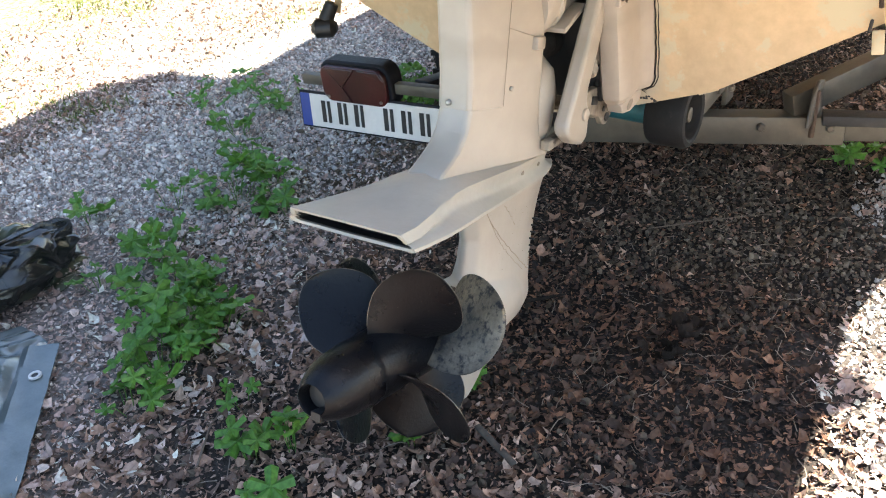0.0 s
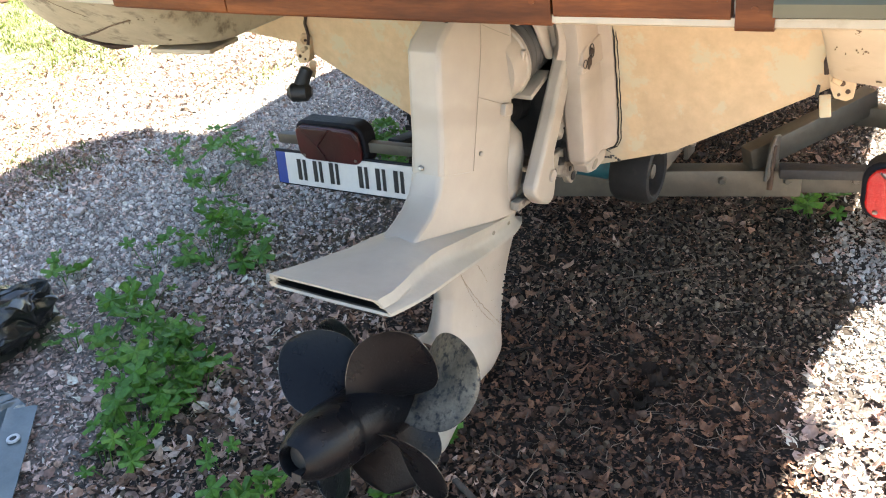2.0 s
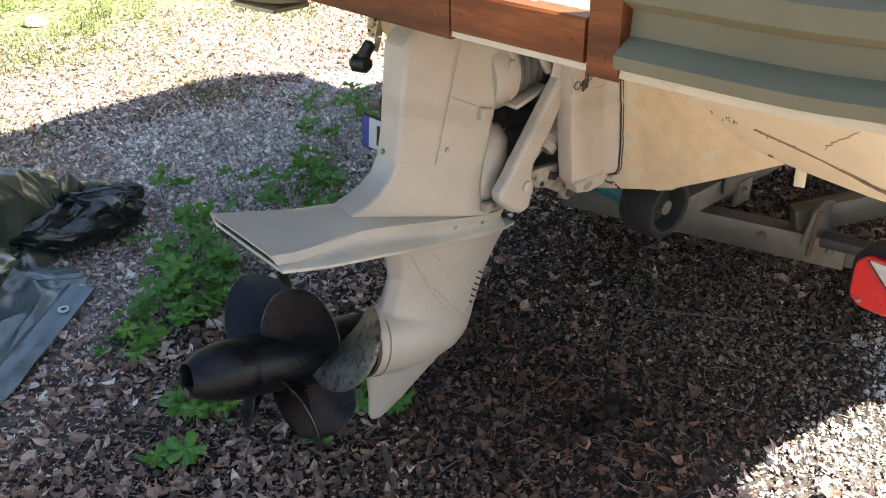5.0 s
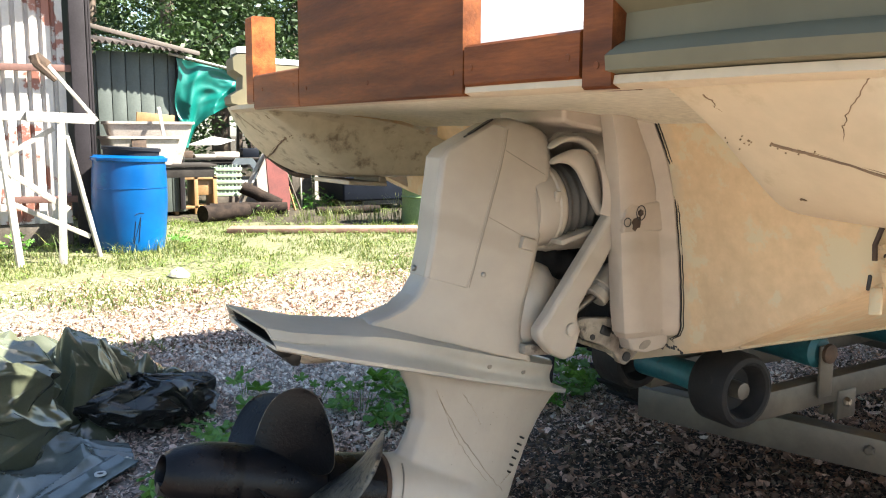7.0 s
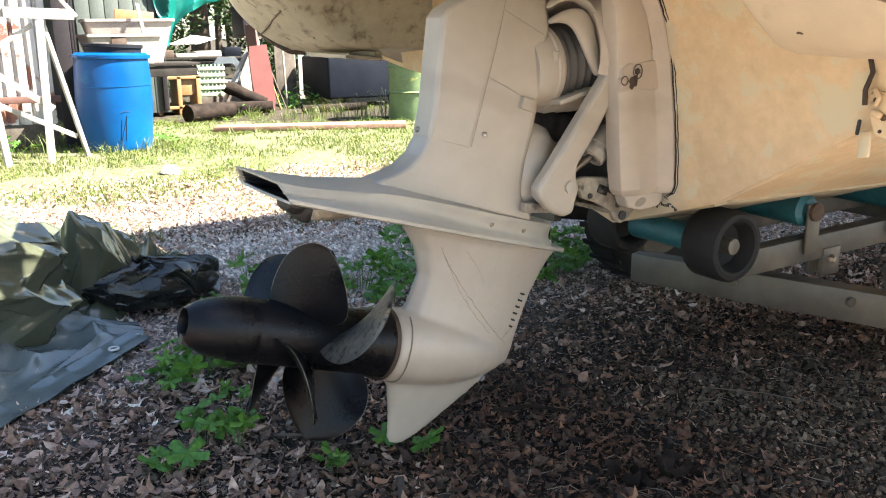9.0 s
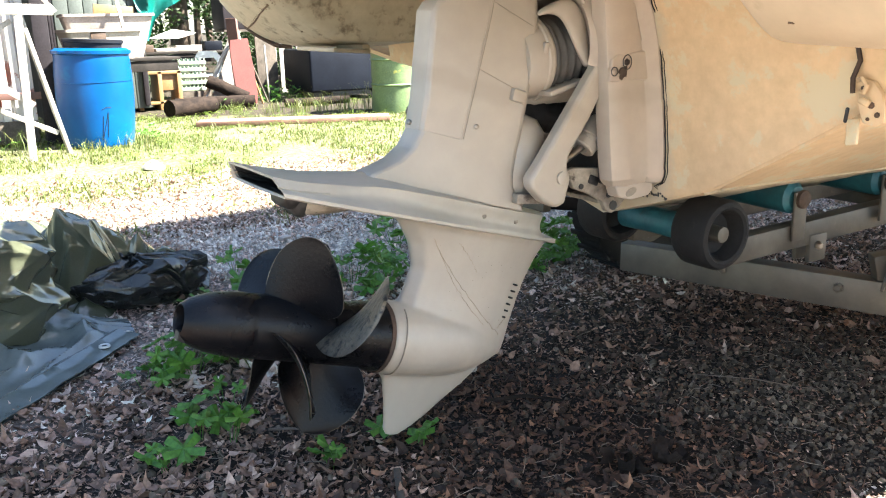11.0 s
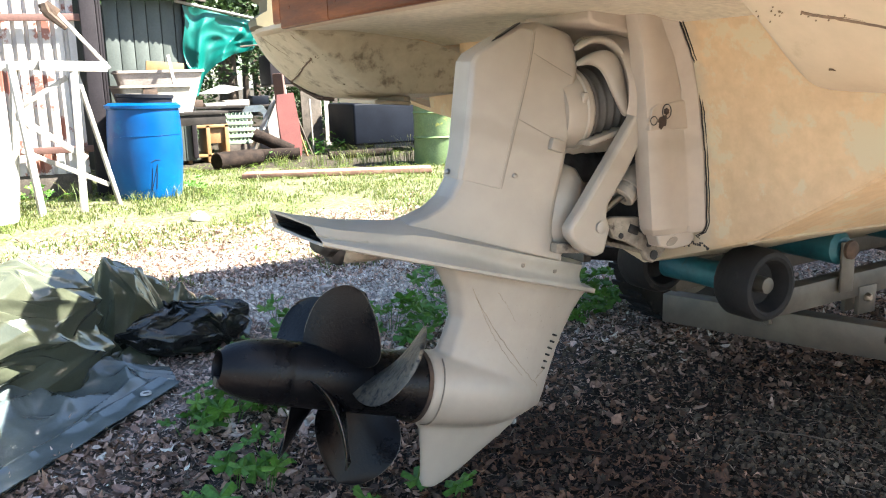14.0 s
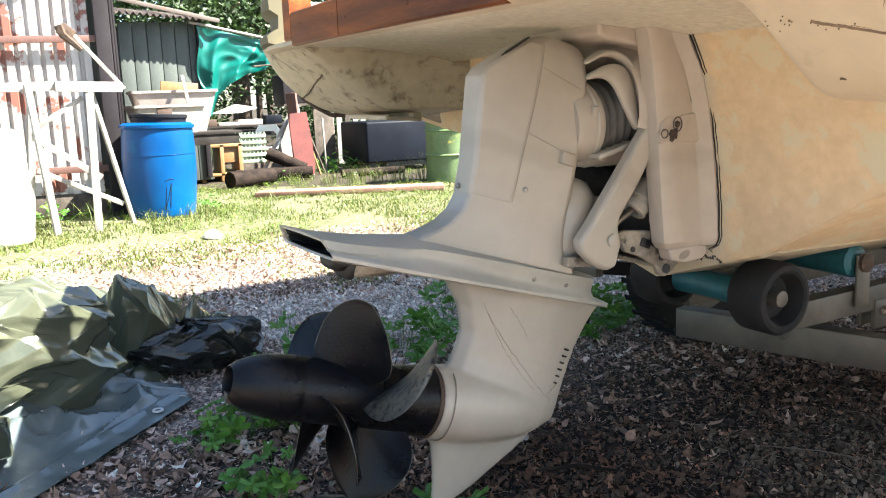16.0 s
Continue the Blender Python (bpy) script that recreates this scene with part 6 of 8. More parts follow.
tarp_heap()


# ---- blue barrel ----
def blue_barrel():
    x, y = 0.10, 6.55
    ob = thing("plastic_barrel", (x, y, 0), "blue plastic barrel with a loose black lid", "barrel")
    bm = B()
    lathe(bm, [(0, 0.2716), (0.015, 0.2833), (0.04, 0.2897), (0.1, 0.2966), (0.2, 0.3051), (0.31, 0.3118), (0.4, 0.3158), (0.5, 0.3179), (0.61, 0.3172), (0.7, 0.3147), (0.8, 0.3094), (0.87, 0.3035), (0.895, 0.3003), (0.9, 0.3195), (0.932, 0.3216), (0.938, 0.3035), (0.955, 0.2876), (0.955, 0.1065)], (x, y, 0), (x, y, 0.872), 40)
    bm.transform(Matrix.Translation((x, y, 0)) @ Matrix.Rotation(radians(1.5), 4, "Y") @ Matrix.Translation((-x, -y, 0)))
    part("body", bm, M_BLUE, ob, "blue plastic drum body", smooth=50)
    b2 = B()
    lathe(b2, [(0, 0.215), (0.0, 0.232), (0.55, 0.236), (0.60, 0.247), (0.92, 0.248), (1, 0.238), (1.0, 0.220), (0.84, 0.210), (0.84, 0.02)], (x + 0.040, y + 0.01, 0.832), (x + 0.044, y + 0.01, 0.905), 36)
    part("lid", b2, M_LID, ob, "black lid", smooth=30)
    look_at, right = Vector((0.168, 0.986, 0)), Vector((0.986, -0.168, 0))
    for name, pts, r, m in (("mould_line", [(a, 0.555) for a in np.linspace(-1.4, 1.4, 24)], 0.0022, M_BLUE), ("paint_stroke", [(0.10, 0.08), (0.20, 0.20), (0.28, 0.31)], 0.0028, M_LID), ("paint_stroke", [(0.28, 0.31), (0.26, 0.20), (0.24, 0.10)], 0.0028, M_LID), ("paint_stroke", [(0.10, 0.10), (0.13, 0.20), (0.15, 0.28)], 0.0025, M_LID), ("paint_stroke", [(0.12, 0.33), (0.24, 0.35), (0.36, 0.345)], 0.003, M_LID)):
        b4 = B()
        tube(b4, [Vector((x, y, z)) + (right * math.sin(a) - look_at * math.cos(a)) * (float(np.interp(z, (0.0, 0.1, 0.2, 0.35, 0.56), (0.275, 0.2988, 0.3068, 0.3158, 0.3180))) + 0.0015) + Vector((0.026 * z, 0, 0)) for a, z in pts], r, 5)
        part(name, b4, m, ob, "dark scribble on the drum" if name == "paint_stroke" else "")
    b3 = B()
    box(b3, (x - 0.20, y - 0.20, 0.804), (0.16, 0.05, 0.03), Euler((0, 0, radians(-40))).to_matrix(), 0.008)
    part("handle_rim", b3, M_BLUE, ob)


blue_barrel()


# ---- corrugated shed with its corner post ----
shed = thing("corrugated_shed", (-2.6, 7.1, 0), "shed of white rusty corrugated sheet with a dark corner post", "shed")


def corrugated(bm, origin, along, up, length, height, wave=0.105, depth=0.038):
    """Trapezoidal sheet."""
    o, a, h = Vector(origin), Vector(along).normalized(), Vector(up).normalized()
    nrm = a.cross(h)
    prof = [(0.0, 0), (0.55, 0), (0.65, 1), (0.90, 1), (1.0, 0)]
    pts = []
    k = 0
    while k * wave < length:
        for u, d in prof[:-1]:
            pts.append(((k + u) * wave, d * depth))
        k += 1
    rows = [[o + a * s + nrm * d + h * t for s, d in pts] for t in (0, height * 0.5, height)]
    return sheet(bm, rows)


def build_shed():
    ax = Vector((-0.985, 0.17, 0))
    p0 = Vector((-0.32, 6.95, 0.22))
    for i in range(4):
        bm = B()
        corrugated(bm, p0 + ax * 0.92 * i, ax, (0, 0, 1), 0.90, 2.6)
        part("wall_sheet", bm, M_SHED, shed, "white corrugated sheet with rust patches", smooth=20, mods=[("SOLIDIFY", {"thickness": 0.003})])
    bm = B()
    box(bm, (-0.215, 6.90, 1.45), (0.13, 0.13, 2.9), bevel=0.008)
    part("corner_post", bm, M_SHED_DARK, shed, "dark steel corner post")
    bm = B()
    box(bm, (-0.125, 6.93, 1.45), (0.02, 0.02, 2.9), bevel=0.004)
    part("post_flange", bm, M_SHED_DARK, shed)
    for z, x1 in ((1.585, -0.15), (0.44, -0.18)):
        bm = B()
        beam(bm, Vector((x1, 6.86, z)), Vector((x1, 6.86, z)) + ax * 3.4, 0.03, 0.06, 0.004)
        part("rail", bm, M_SHED_RED, shed, "brown-red horizontal rail")
    bm = B()
    beam(bm, p0 + Vector((0, 0.03, -0.10)), p0 + ax * 3.4 + Vector((0, 0.03, -0.10)), 0.05, 0.2, 0.01)
    part("sill_beam", bm, M_GREY_WOOD, shed)
    bm = B()
    box(bm, (-0.10, 8.4, 1.45), (0.02, 2.9, 2.7), bevel=0.004)
    part("side_wall", bm, M_SHED_DARK, shed, "dark side wall")
    bm = B()
    corrugated(bm, (-3.9, 6.6, 2.78), (1, 0, 0), (0, 1, 0.12), 3.95, 3.2)
    part("roof", bm, M_ROOF, shed, mods=[("SOLIDIFY", {"thickness": 0.003})])


build_shed()


# ---- white wooden trestles in front of the shed ----
def trestle(ox, oy, rz, label):
    ob = thing("wooden_trestle", (ox, oy, 0), label, "trestle", rot=(0, 0, rz))
    def bar(name, a, b, w, h):
        bm = B()
        beam(bm, a, b, w, h, 0.003)
        part(name, bm, M_PALE_WOOD, ob, local=True)
    bar("top_rail", (-0.62, 0.02, 1.150), (-0.14, 0.02, 1.155), 0.04, 0.070)
    bar("top_rail", (-0.16, -0.02, 1.15), (0.34, -0.02, 1.135), 0.05, 0.080)
    bar("leg", (-0.36, -0.02, 1.17), (-0.28, -0.18, 0.0), 0.055, 0.03)
    bar("leg", (-0.33, 0.03, 1.15), (-0.42, 0.25, 0.0), 0.055, 0.03)
    bar("leg", (0.09, -0.02, 1.15), (0.02, -0.20, 0.0), 0.055, 0.03)
    bar("leg", (0.10, 0.03, 1.15), (0.35, 0.06, 0.0), 0.05, 0.03)
    bar("brace", (-0.34, -0.09, 0.75), (0.10, -0.10, 0.42), 0.02, 0.05)
    bar("brace", (-0.30, 0.05, 0.85), (0.04, 0.02, 1.06), 0.02, 0.04)
    bar("brace", (-0.34, 0.12, 0.50), (0.28, 0.06, 0.18), 0.02, 0.04)
    bar("prop_stick", (-0.02, 0.02, 1.60), (0.36, -0.02, 1.12), 0.035, 0.03)
    return ob


trestle(-0.55, 6.05, 4, "white weathered wooden trestle with braced legs")


def white_canister():
    x, y = -1.22, 5.62
    ob = thing("plastic_canister", (x, y, 0), "white plastic canister standing in the sun", "canister")
    bm = B()
    lathe(bm, [(0.0, 0.20), (0.015, 0.225), (0.05, 0.235), (0.40, 0.240), (0.70, 0.235), (0.79, 0.215), (0.84, 0.17), (0.855, 0.08), (0.855, 0.05), (0.89, 0.05), (0.89, 0.01)], (x, y, 0), (x, y, 1.0), 32)
    part("body", bm, M_WHITE, ob, smooth=50)
    b2 = B()
    lathe(b2, [(0, 0.058), (0.8, 0.058), (1, 0.050)], (x, y, 0.875), (x, y, 0.915), 18)
    part("cap", b2, M_LID, ob, "black screw cap")


white_canister()


def old_hook():
    bm = B()
    tube(bm, [(-0.62, 6.08, 1.62), (-0.60, 6.07, 1.55), (-0.53, 6.06, 1.48), (-0.48, 6.05, 1.43)], 0.045, 7, 0.4)
    box(bm, (-0.58, 6.07, 1.57), (0.12, 0.05, 0.10), Euler((0, 0.7, 0)).to_matrix(), 0.01)
    single("rusty_sheet", bm, M_RUST, "bent dark rusty sheet hung over the trestle's stick", "metal sheet")


old_hook()


# ---- grey-green hut with a corrugated roof ----
hut = thing("hut", (0.75, 10.2, 0), "small grey-green boarded hut with a corrugated roof", "hut")


def build_hut():
    for i in range(6):
        bm = B()
        box(bm, (0.37 + 0.165 * i, 9.62, 1.02), (0.158, 0.03, 1.95), bevel=0.006)
        part("wall_board", bm, M_HUT, hut)
    bm = B()
    box(bm, (0.76, 10.2, 1.0), (0.98, 1.1, 1.9))
    part("body", bm, M_HUT, hut)
    bm = B()
    box(bm, (1.23, 9.58, 1.05), (0.06, 0.05, 1.95), bevel=0.006)
    part("corner_board", bm, M_SHED_DARK, hut)
    bm = B()
    box(bm, (1.20, 9.56, 1.62), (0.03, 0.02, 0.14), bevel=0.004)
    part("hinge", bm, M_RUST, hut)
    bm = B()
    # rounded waves of the roof sheet
    rows = []
    for t in (0, 1):
        rows.append([Vector((0.05 + 0.02 * i, 9.35 + 1.6 * t, 2.10 - 0.09 * i / 60 + 0.22 * t + 0.022 * math.sin(i * 0.02 / 0.076 * math.tau))) for i in range(66)])
    sheet(bm, rows)
    part("roof", bm, M_ROOF, hut, "rusty corrugated roof sheet", smooth=60, mods=[("SOLIDIFY", {"thickness": 0.004})])
    bm = B()
    beam(bm, (0.0, 9.40, 2.30), (1.45, 9.36, 1.99), 0.03, 0.05, 0.004)
    part("roof_batten", bm, M_ROOF, hut, "weathered roof batten")


build_hut()


# ---- turquoise tarpaulin on its pole ----
def teal_sheet():
    ob = thing("turquoise_tarpaulin", (1.6, 9.5, 0), "turquoise tarpaulin hanging in folds from a pole", "tarpaulin")
    bm = B()
    g = []
    for i in range(49):
        u = i / 48
        x = 1.19 + 0.98 * u
        top = 1.94 - 0.20 * u
        low = float(np.interp(u, (0, 0.05, 0.14, 0.26, 0.42, 0.65, 0.9, 1), (1.0, 0.88, 0.84, 1.10, 1.24, 1.35, 1.41, 1.50)))
        row = []
        for j in range(29):
            v = j / 28
            fold = 0.085 * v ** 0.7 * (1.6 * abs(math.sin(u * 8.5 + 2.6 * v + 1.2 * noise.noise((u * 2, v * 1.5, 0)))) - 0.8) + 0.06 * abs(noise.noise((u * 3 - v * 3, v * 2.2 + u * 2, 6.0)))
            row.append((x - 0.10 * v * u * 0.6 + 0.02 * math.sin(v * 9 + u * 6), 9.48 + fold, top + (low - top) * v))
        g.append(row)
    sheet(bm, g)
    part("sheet", bm, M_TEAL_TARP, ob, smooth=60, mods=[("SOLIDIFY", {"thickness": 0.003})])
    b2 = B()
    tube(b2, [(1.10, 9.46, 1.985), (2.32, 9.46, 1.735)], 0.018, 8)
    part("pole", b2, M_PALE_WOOD, ob, "pale pole")
    b3 = B()
    tube(b3, [(2.20, 9.44, 1.47), (1.85, 9.42, 1.44)], 0.012, 6)
    part("stick", b3, M_GREY_WOOD, ob)
    b4 = B()
    beam(b4, (1.17, 9.55, 0.0), (1.17, 9.55, 1.95), 0.06, 0.06)
    part("post", b4, M_SHED_DARK, ob)
    b5 = B()
    beam(b5, (2.25, 9.65, 0.0), (2.25, 9.65, 1.76), 0.05, 0.05)
    part("post", b5, M_GREY_WOOD, ob)


teal_sheet()


# ---- table with tubs ----
def table(x0, x1, y0, y1, z, label):
    ob = thing("work_table", ((x0 + x1) / 2, (y0 + y1) / 2, 0), label, "table")
    bm = B()
    box(bm, ((x0 + x1) / 2, (y0 + y1) / 2, z - 0.015), (x1 - x0, y1 - y0, 0.03), bevel=0.004)
    part("tabletop", bm, M_TABLE, ob)
    bm = B()
    box(bm, ((x0 + x1) / 2, y0 + 0.03, z - 0.09), (x1 - x0 - 0.06, 0.025, 0.11), bevel=0.003)
    part("apron", bm, M_TABLE, ob)
    for x in (x0 + 0.05, x1 - 0.05):
        for y in (y0 + 0.05, y1 - 0.05):
            bm = B()
            beam(bm, (x, y, 0), (x, y, z - 0.03), 0.036, 0.036)
            part("leg", bm, M_TABLE, ob)
    return ob


table(0.20, 1.33, 8.25, 8.95, 0.685, "weathered wooden work table in the yard")


def tub(x, y, z, w0, d0, w1, d1, h, rz, label):
    ob = thing("plastic_tub", (x, y, z), label, "tub", rot=(0, 0, rz))
    bm = B()
    def ring(w, d, zz, r=0.05):
        pts = []
        for sx, sy, a0 in ((1, 1, 0), (-1, 1, 90), (-1, -1, 180), (1, -1, 270)):
            for k in range(5):
                a = radians(a0 + 22.5 * k)
                pts.append((sx * (w / 2 - r) + r * math.cos(a), sy * (d / 2 - r) + r * math.sin(a), zz))
        return pts
    loft(bm, [ring(w0, d0, 0), ring(w1, d1, h - 0.03), ring(w1 + 0.04, d1 + 0.04, h - 0.028), ring(w1 + 0.04, d1 + 0.04, h), ring(w1 - 0.03, d1 - 0.03, h), ring(w0 - 0.03, d0 - 0.03, 0.02)])
    part("shell", bm, M_TUB, ob, local=True, smooth=40)
    return ob


tub(0.55, 8.50, 0.685, 0.60, 0.42, 0.76, 0.52, 0.31, 3, "grey-white plastic tub with brown stains on the table")
tub(0.70, 8.80, 0.685, 0.66, 0.42, 0.92, 0.55, 0.47, -4, "grey-white plastic tub stacked behind the first")


def tub_boards():
    bm = B()
    beam(bm, (0.58, 8.80, 1.200), (1.00, 8.82, 1.165), 0.03, 0.13, 0.003)
    single("board", bm, M_YELLOW, "light wooden board laid over the tub", "board")
    bm = B()
    beam(bm, (0.78, 8.30, 0.95), (0.76, 8.45, 1.31), 0.035, 0.02, 0.003)
    single("board", bm, M_PALE_WOOD, "pale upright lath leaning on the tub", "board")
    bm = B()
    beam(bm, (0.50, 8.225, 0.70), (0.50, 8.235, 1.0), 0.15, 0.015, 0.003, up=(0, 1, 0))
    single("board", bm, M_RUST, "brown board standing against the tub", "board")


tub_boards()


# ---- further clutter along the yard's edge ----
def yellow_cabinet():
    ob = thing("wooden_rack", (1.42, 9.85, 0), "yellow wooden rack with open shelves", "rack")
    for x in (1.17, 1.42, 1.66):
        bm = B()
        box(bm, (x, 9.85, 0.24), (0.05, 0.40, 0.48), bevel=0.004)
        part("upright", bm, M_YELLOW, ob)
    for z in (0.09, 0.46):
        bm = B()
        box(bm, (1.415, 9.85, z), (0.54, 0.40, 0.035), bevel=0.004)
        part("shelf", bm, M_YELLOW, ob)
    bm = B()
    box(bm, (1.54, 9.70, 0.34), (0.20, 0.02, 0.20), bevel=0.004)
    part("door", bm, M_YELLOW, ob)


yellow_cabinet()


def crate():
    ob = thing("plastic_crate", (1.98, 10.3, 0.18), "pale green slatted plastic crate", "crate")
    for y in (10.15, 10.45):
        for i in range(5):
            bm = B()
            box(bm, (1.98, y, 0.205 + 0.085 * i), (0.36, 0.015, 0.045), bevel=0.003)
            part("slat", bm, M_CRATE, ob)
        for i in range(7):
            bm = B()
            box(bm, (1.82 + 0.053 * i, y + 0.008, 0.39), (0.016, 0.012, 0.42), bevel=0.002)
            part("rib", bm, M_CRATE, ob)
    for x in (1.81, 2.15):
        for i in range(5):
            bm = B()
            box(bm, (x, 10.3, 0.205 + 0.085 * i), (0.015, 0.30, 0.045), bevel=0.003)
            part("slat", bm, M_CRATE, ob)
    bm = B()
    box(bm, (1.98, 10.3, 0.19), (0.36, 0.30, 0.02))
    part("base", bm, M_CRATE, ob)
    bm = B()
    box(bm, (1.98, 10.3, 0.088), (0.42, 0.34, 0.176), bevel=0.008)
    single("wood_block", bm, M_GREY_WOOD, "grey wooden block under the crate", "block")


crate()


def garden_chair():
    ob = thing("garden_chair", (2.34, 10.45, 0), "white plastic garden chair", "chair")
    bm = B()
    box(bm, (2.34, 10.45, 0.36), (0.40, 0.40, 0.025), bevel=0.008)
    part("seat", bm, M_WHITE, ob)
    bm = B()
    outline = [(2.15, 0.37), (2.16, 0.60), (2.22, 0.68), (2.46, 0.68), (2.52, 0.60), (2.53, 0.37), (2.47, 0.37), (2.46, 0.54), (2.42, 0.59), (2.26, 0.59), (2.22, 0.54), (2.21, 0.37)]
    prism(bm, outline, "y", 10.63, 10.655)
    part("backrest", bm, M_WHITE, ob)
    for x, y in ((2.16, 10.27), (2.52, 10.27), (2.16, 10.63), (2.52, 10.63)):
        bm = B()
        beam(bm, (x, y, 0), (x, y, 0.36), 0.035, 0.035)
        part("leg", bm, M_WHITE, ob)


garden_chair()


def leaning_boards():
    bm = B()
    prism(bm, [(2.02, 0.02), (2.40, 0.80), (2.43, 0.80), (2.43, 0.10)], "y", 9.72, 9.75)
    single("grey_sheet", bm, M_TUB, "grey-white sheet leaning against the post", "sheet")
    bm = B()
    beam(bm, (1.88, 9.55, 0.03), (2.36, 9.68, 0.82), 0.07, 0.025)
    single("board", bm, M_PALE_WOOD, "white board leaning at a slant", "board")
    bm = B()
    prism(bm, [(2.33, 0.03), (2.36, 0.005), (2.53, 0.005), (2.57, 0.03), (2.585, 0.16), (2.56, 0.45), (2.525, 0.70), (2.505, 0.85), (2.27, 0.83), (2.265, 0.70), (2.285, 0.40), (2.31, 0.18)], "y", 9.40, 9.435)
    bmesh.ops.bevel(bm, geom=bm.edges[:], offset=0.006, segments=2, affect="EDGES")
    single("red_board", bm, M_RED_WOOD, "faded red wooden board standing on end", "board")
    bm = B()
    beam(bm, (2.42, 9.55, 0.0), (2.35, 9.52, 1.10), 0.19, 0.035, 0.006)
    single("board", bm, M_SHED_RED, "brown-red post board standing behind the red board", "board")
    bm = B()
    box(bm, (2.70, 10.3, 1.16), (0.56, 0.5, 0.40), bevel=0.02)
    ob = single("dark_box", bm, M_SHED_DARK, "dark brown box on a stand behind the red panel", "box")
    bm = B()
    for x in (2.46, 2.94):
        beam(bm, (x, 10.1, 0), (x, 10.1, 0.945), 0.06, 0.06)
        beam(bm, (x, 10.5, 0), (x, 10.5, 0.945), 0.06, 0.06)
    box(bm, (2.70, 10.3, 0.945), (0.56, 0.5, 0.03))
    single("box_stand", bm, M_GREY_WOOD, "grey wooden stand under the dark box", "stand")
    for i, (a, b, m) in enumerate((((2.62, 9.6, 0.0), (2.50, 9.75, 0.95), M_PALE_WOOD), ((2.72, 9.6, 0.0), (2.52, 9.8, 0.90), M_YELLOW), ((2.80, 9.62, 0.0), (2.56, 9.8, 0.82), M_GREY_WOOD), ((2.92, 9.9, 0.0), (2.90, 9.9, 0.75), M_PALE_WOOD))):
        bm = B()
        beam(bm, a, b, 0.03, 0.02)
        single("stick", bm, m, "thin wooden stick leaning beside the red panel", "stick", "sticks by the red panel")


leaning_boards()


def logs():
    for a, b, r in (((1.22, 8.52, 0.10), (1.80, 8.76, 0.11), 0.105), ((1.70, 9.24, 0.085), (2.42, 9.06, 0.085), 0.085), ((1.97, 9.52, 0.34), (2.42, 9.34, 0.11), 0.085), ((1.55, 9.56, 0.07), (2.2, 9.50, 0.07), 0.07), ((2.75, 8.9, 0.05), (3.6, 8.8, 0.05), 0.05)):
        bm = B()
        tube(bm, [Vector(a).lerp(Vector(b), t) + Vector((0, 0.02 * noise.noise((t * 3, r * 50, 0)), 0.01 * noise.noise((t * 4, 3, r * 40)))) for t in np.linspace(0, 1, 7)], r, 12, 0.92)
        single("log", bm, M_LOG, "dark weathered log lying in the grass", "log", "logs at the yard's edge")


logs()


def red_plank():
    bm = B()
    beam(bm, (1.22, 7.42, 0.034), (3.00, 6.58, 0.034), 0.30, 0.05, 0.005)
    single("red_plank", bm, M_PLANK, "faded red plank lying along the grass", "plank")


red_plank()


def steel_drum():
    x, y = 3.52, 7.35
    ob = thing("steel_drum", (x, y, 0), "dented green steel drum with yellow paint", "drum")
    bm = B()
    lathe(bm, [(0, 0.26), (0.01, 0.29), (0.30, 0.285), (0.315, 0.30), (0.33, 0.285), (0.58, 0.285), (0.595, 0.30), (0.61, 0.285), (0.87, 0.285), (0.885, 0.293), (0.89, 0.27), (0.875, 0.02)], (x, y, 0), (x, y, 1), 36)
    part("shell", bm, M_DRUM, ob, smooth=30)


steel_drum()


def dark_trailer():
    ob = thing("covered_trailer", (3.86, 9.74, 0), "low dark blue covered trailer in the shade", "trailer")
    bm = B()
    box(bm, (3.86, 9.74, 0.40), (1.16, 0.95, 0.56), bevel=0.03, seg=3)
    part("cover", bm, M_NAVY, ob, "dark blue cover")
    bm = B()
    box(bm, (3.86, 9.74, 0.10), (1.08, 0.88, 0.08), bevel=0.01)
    part("chassis", bm, M_DARK, ob)
    for x in (3.50, 4.25):
        bm = B()
        lathe(bm, [(0, 0.08), (0.1, 0.12), (0.9, 0.12), (1, 0.08)], (x, 9.30, 0.12), (x, 9.40, 0.12), 20)
        part("wheel", bm, M_RUBBER, ob)


dark_trailer()


def old_propeller():
    ob = thing("old_propeller", (3.43, 9.95, 0.3), "rusty old boat propeller on its shaft beside the dark trailer", "propeller")
    bm = B()
    lathe(bm, [(0, 0.02), (0.1, 0.045), (0.4, 0.045), (0.45, 0.022), (1, 0.022)], (3.34, 9.95, 0.37), (3.72, 10.0, 0.40), 14)
    part("shaft", bm, M_RUST, ob)
    for k in range(3):
        bm = B()
        outline = [(-0.03, 0.03), (-0.075, 0.11), (-0.055, 0.20), (0.0, 0.245), (0.055, 0.19), (0.06, 0.10), (0.03, 0.03)]
        prism(bm, outline, "x", -0.006, 0.006)
        bm.transform(Matrix.Translation((3.40, 9.95, 0.375)) @ Matrix.Rotation(radians(35 + 120 * k), 4, "X") @ Matrix.Rotation(radians(40), 4, "Z"))
        part("blade", bm, M_RUST, ob)
    bm = B()
    beam(bm, (3.66, 9.99, 0.0), (3.66, 9.99, 0.40), 0.05, 0.05)
    part("stand", bm, M_GREY_WOOD, ob)
    bm = B()
    box(bm, (3.07, 10.3, 0.46), (0.30, 0.03, 0.92), Euler((radians(-4), 0, 0)).to_matrix(), 0.006)
    single("plywood_sheet", bm, M_GREY_WOOD, "weathered grey plywood sheet leaning behind the red board", "plywood")


old_propeller()


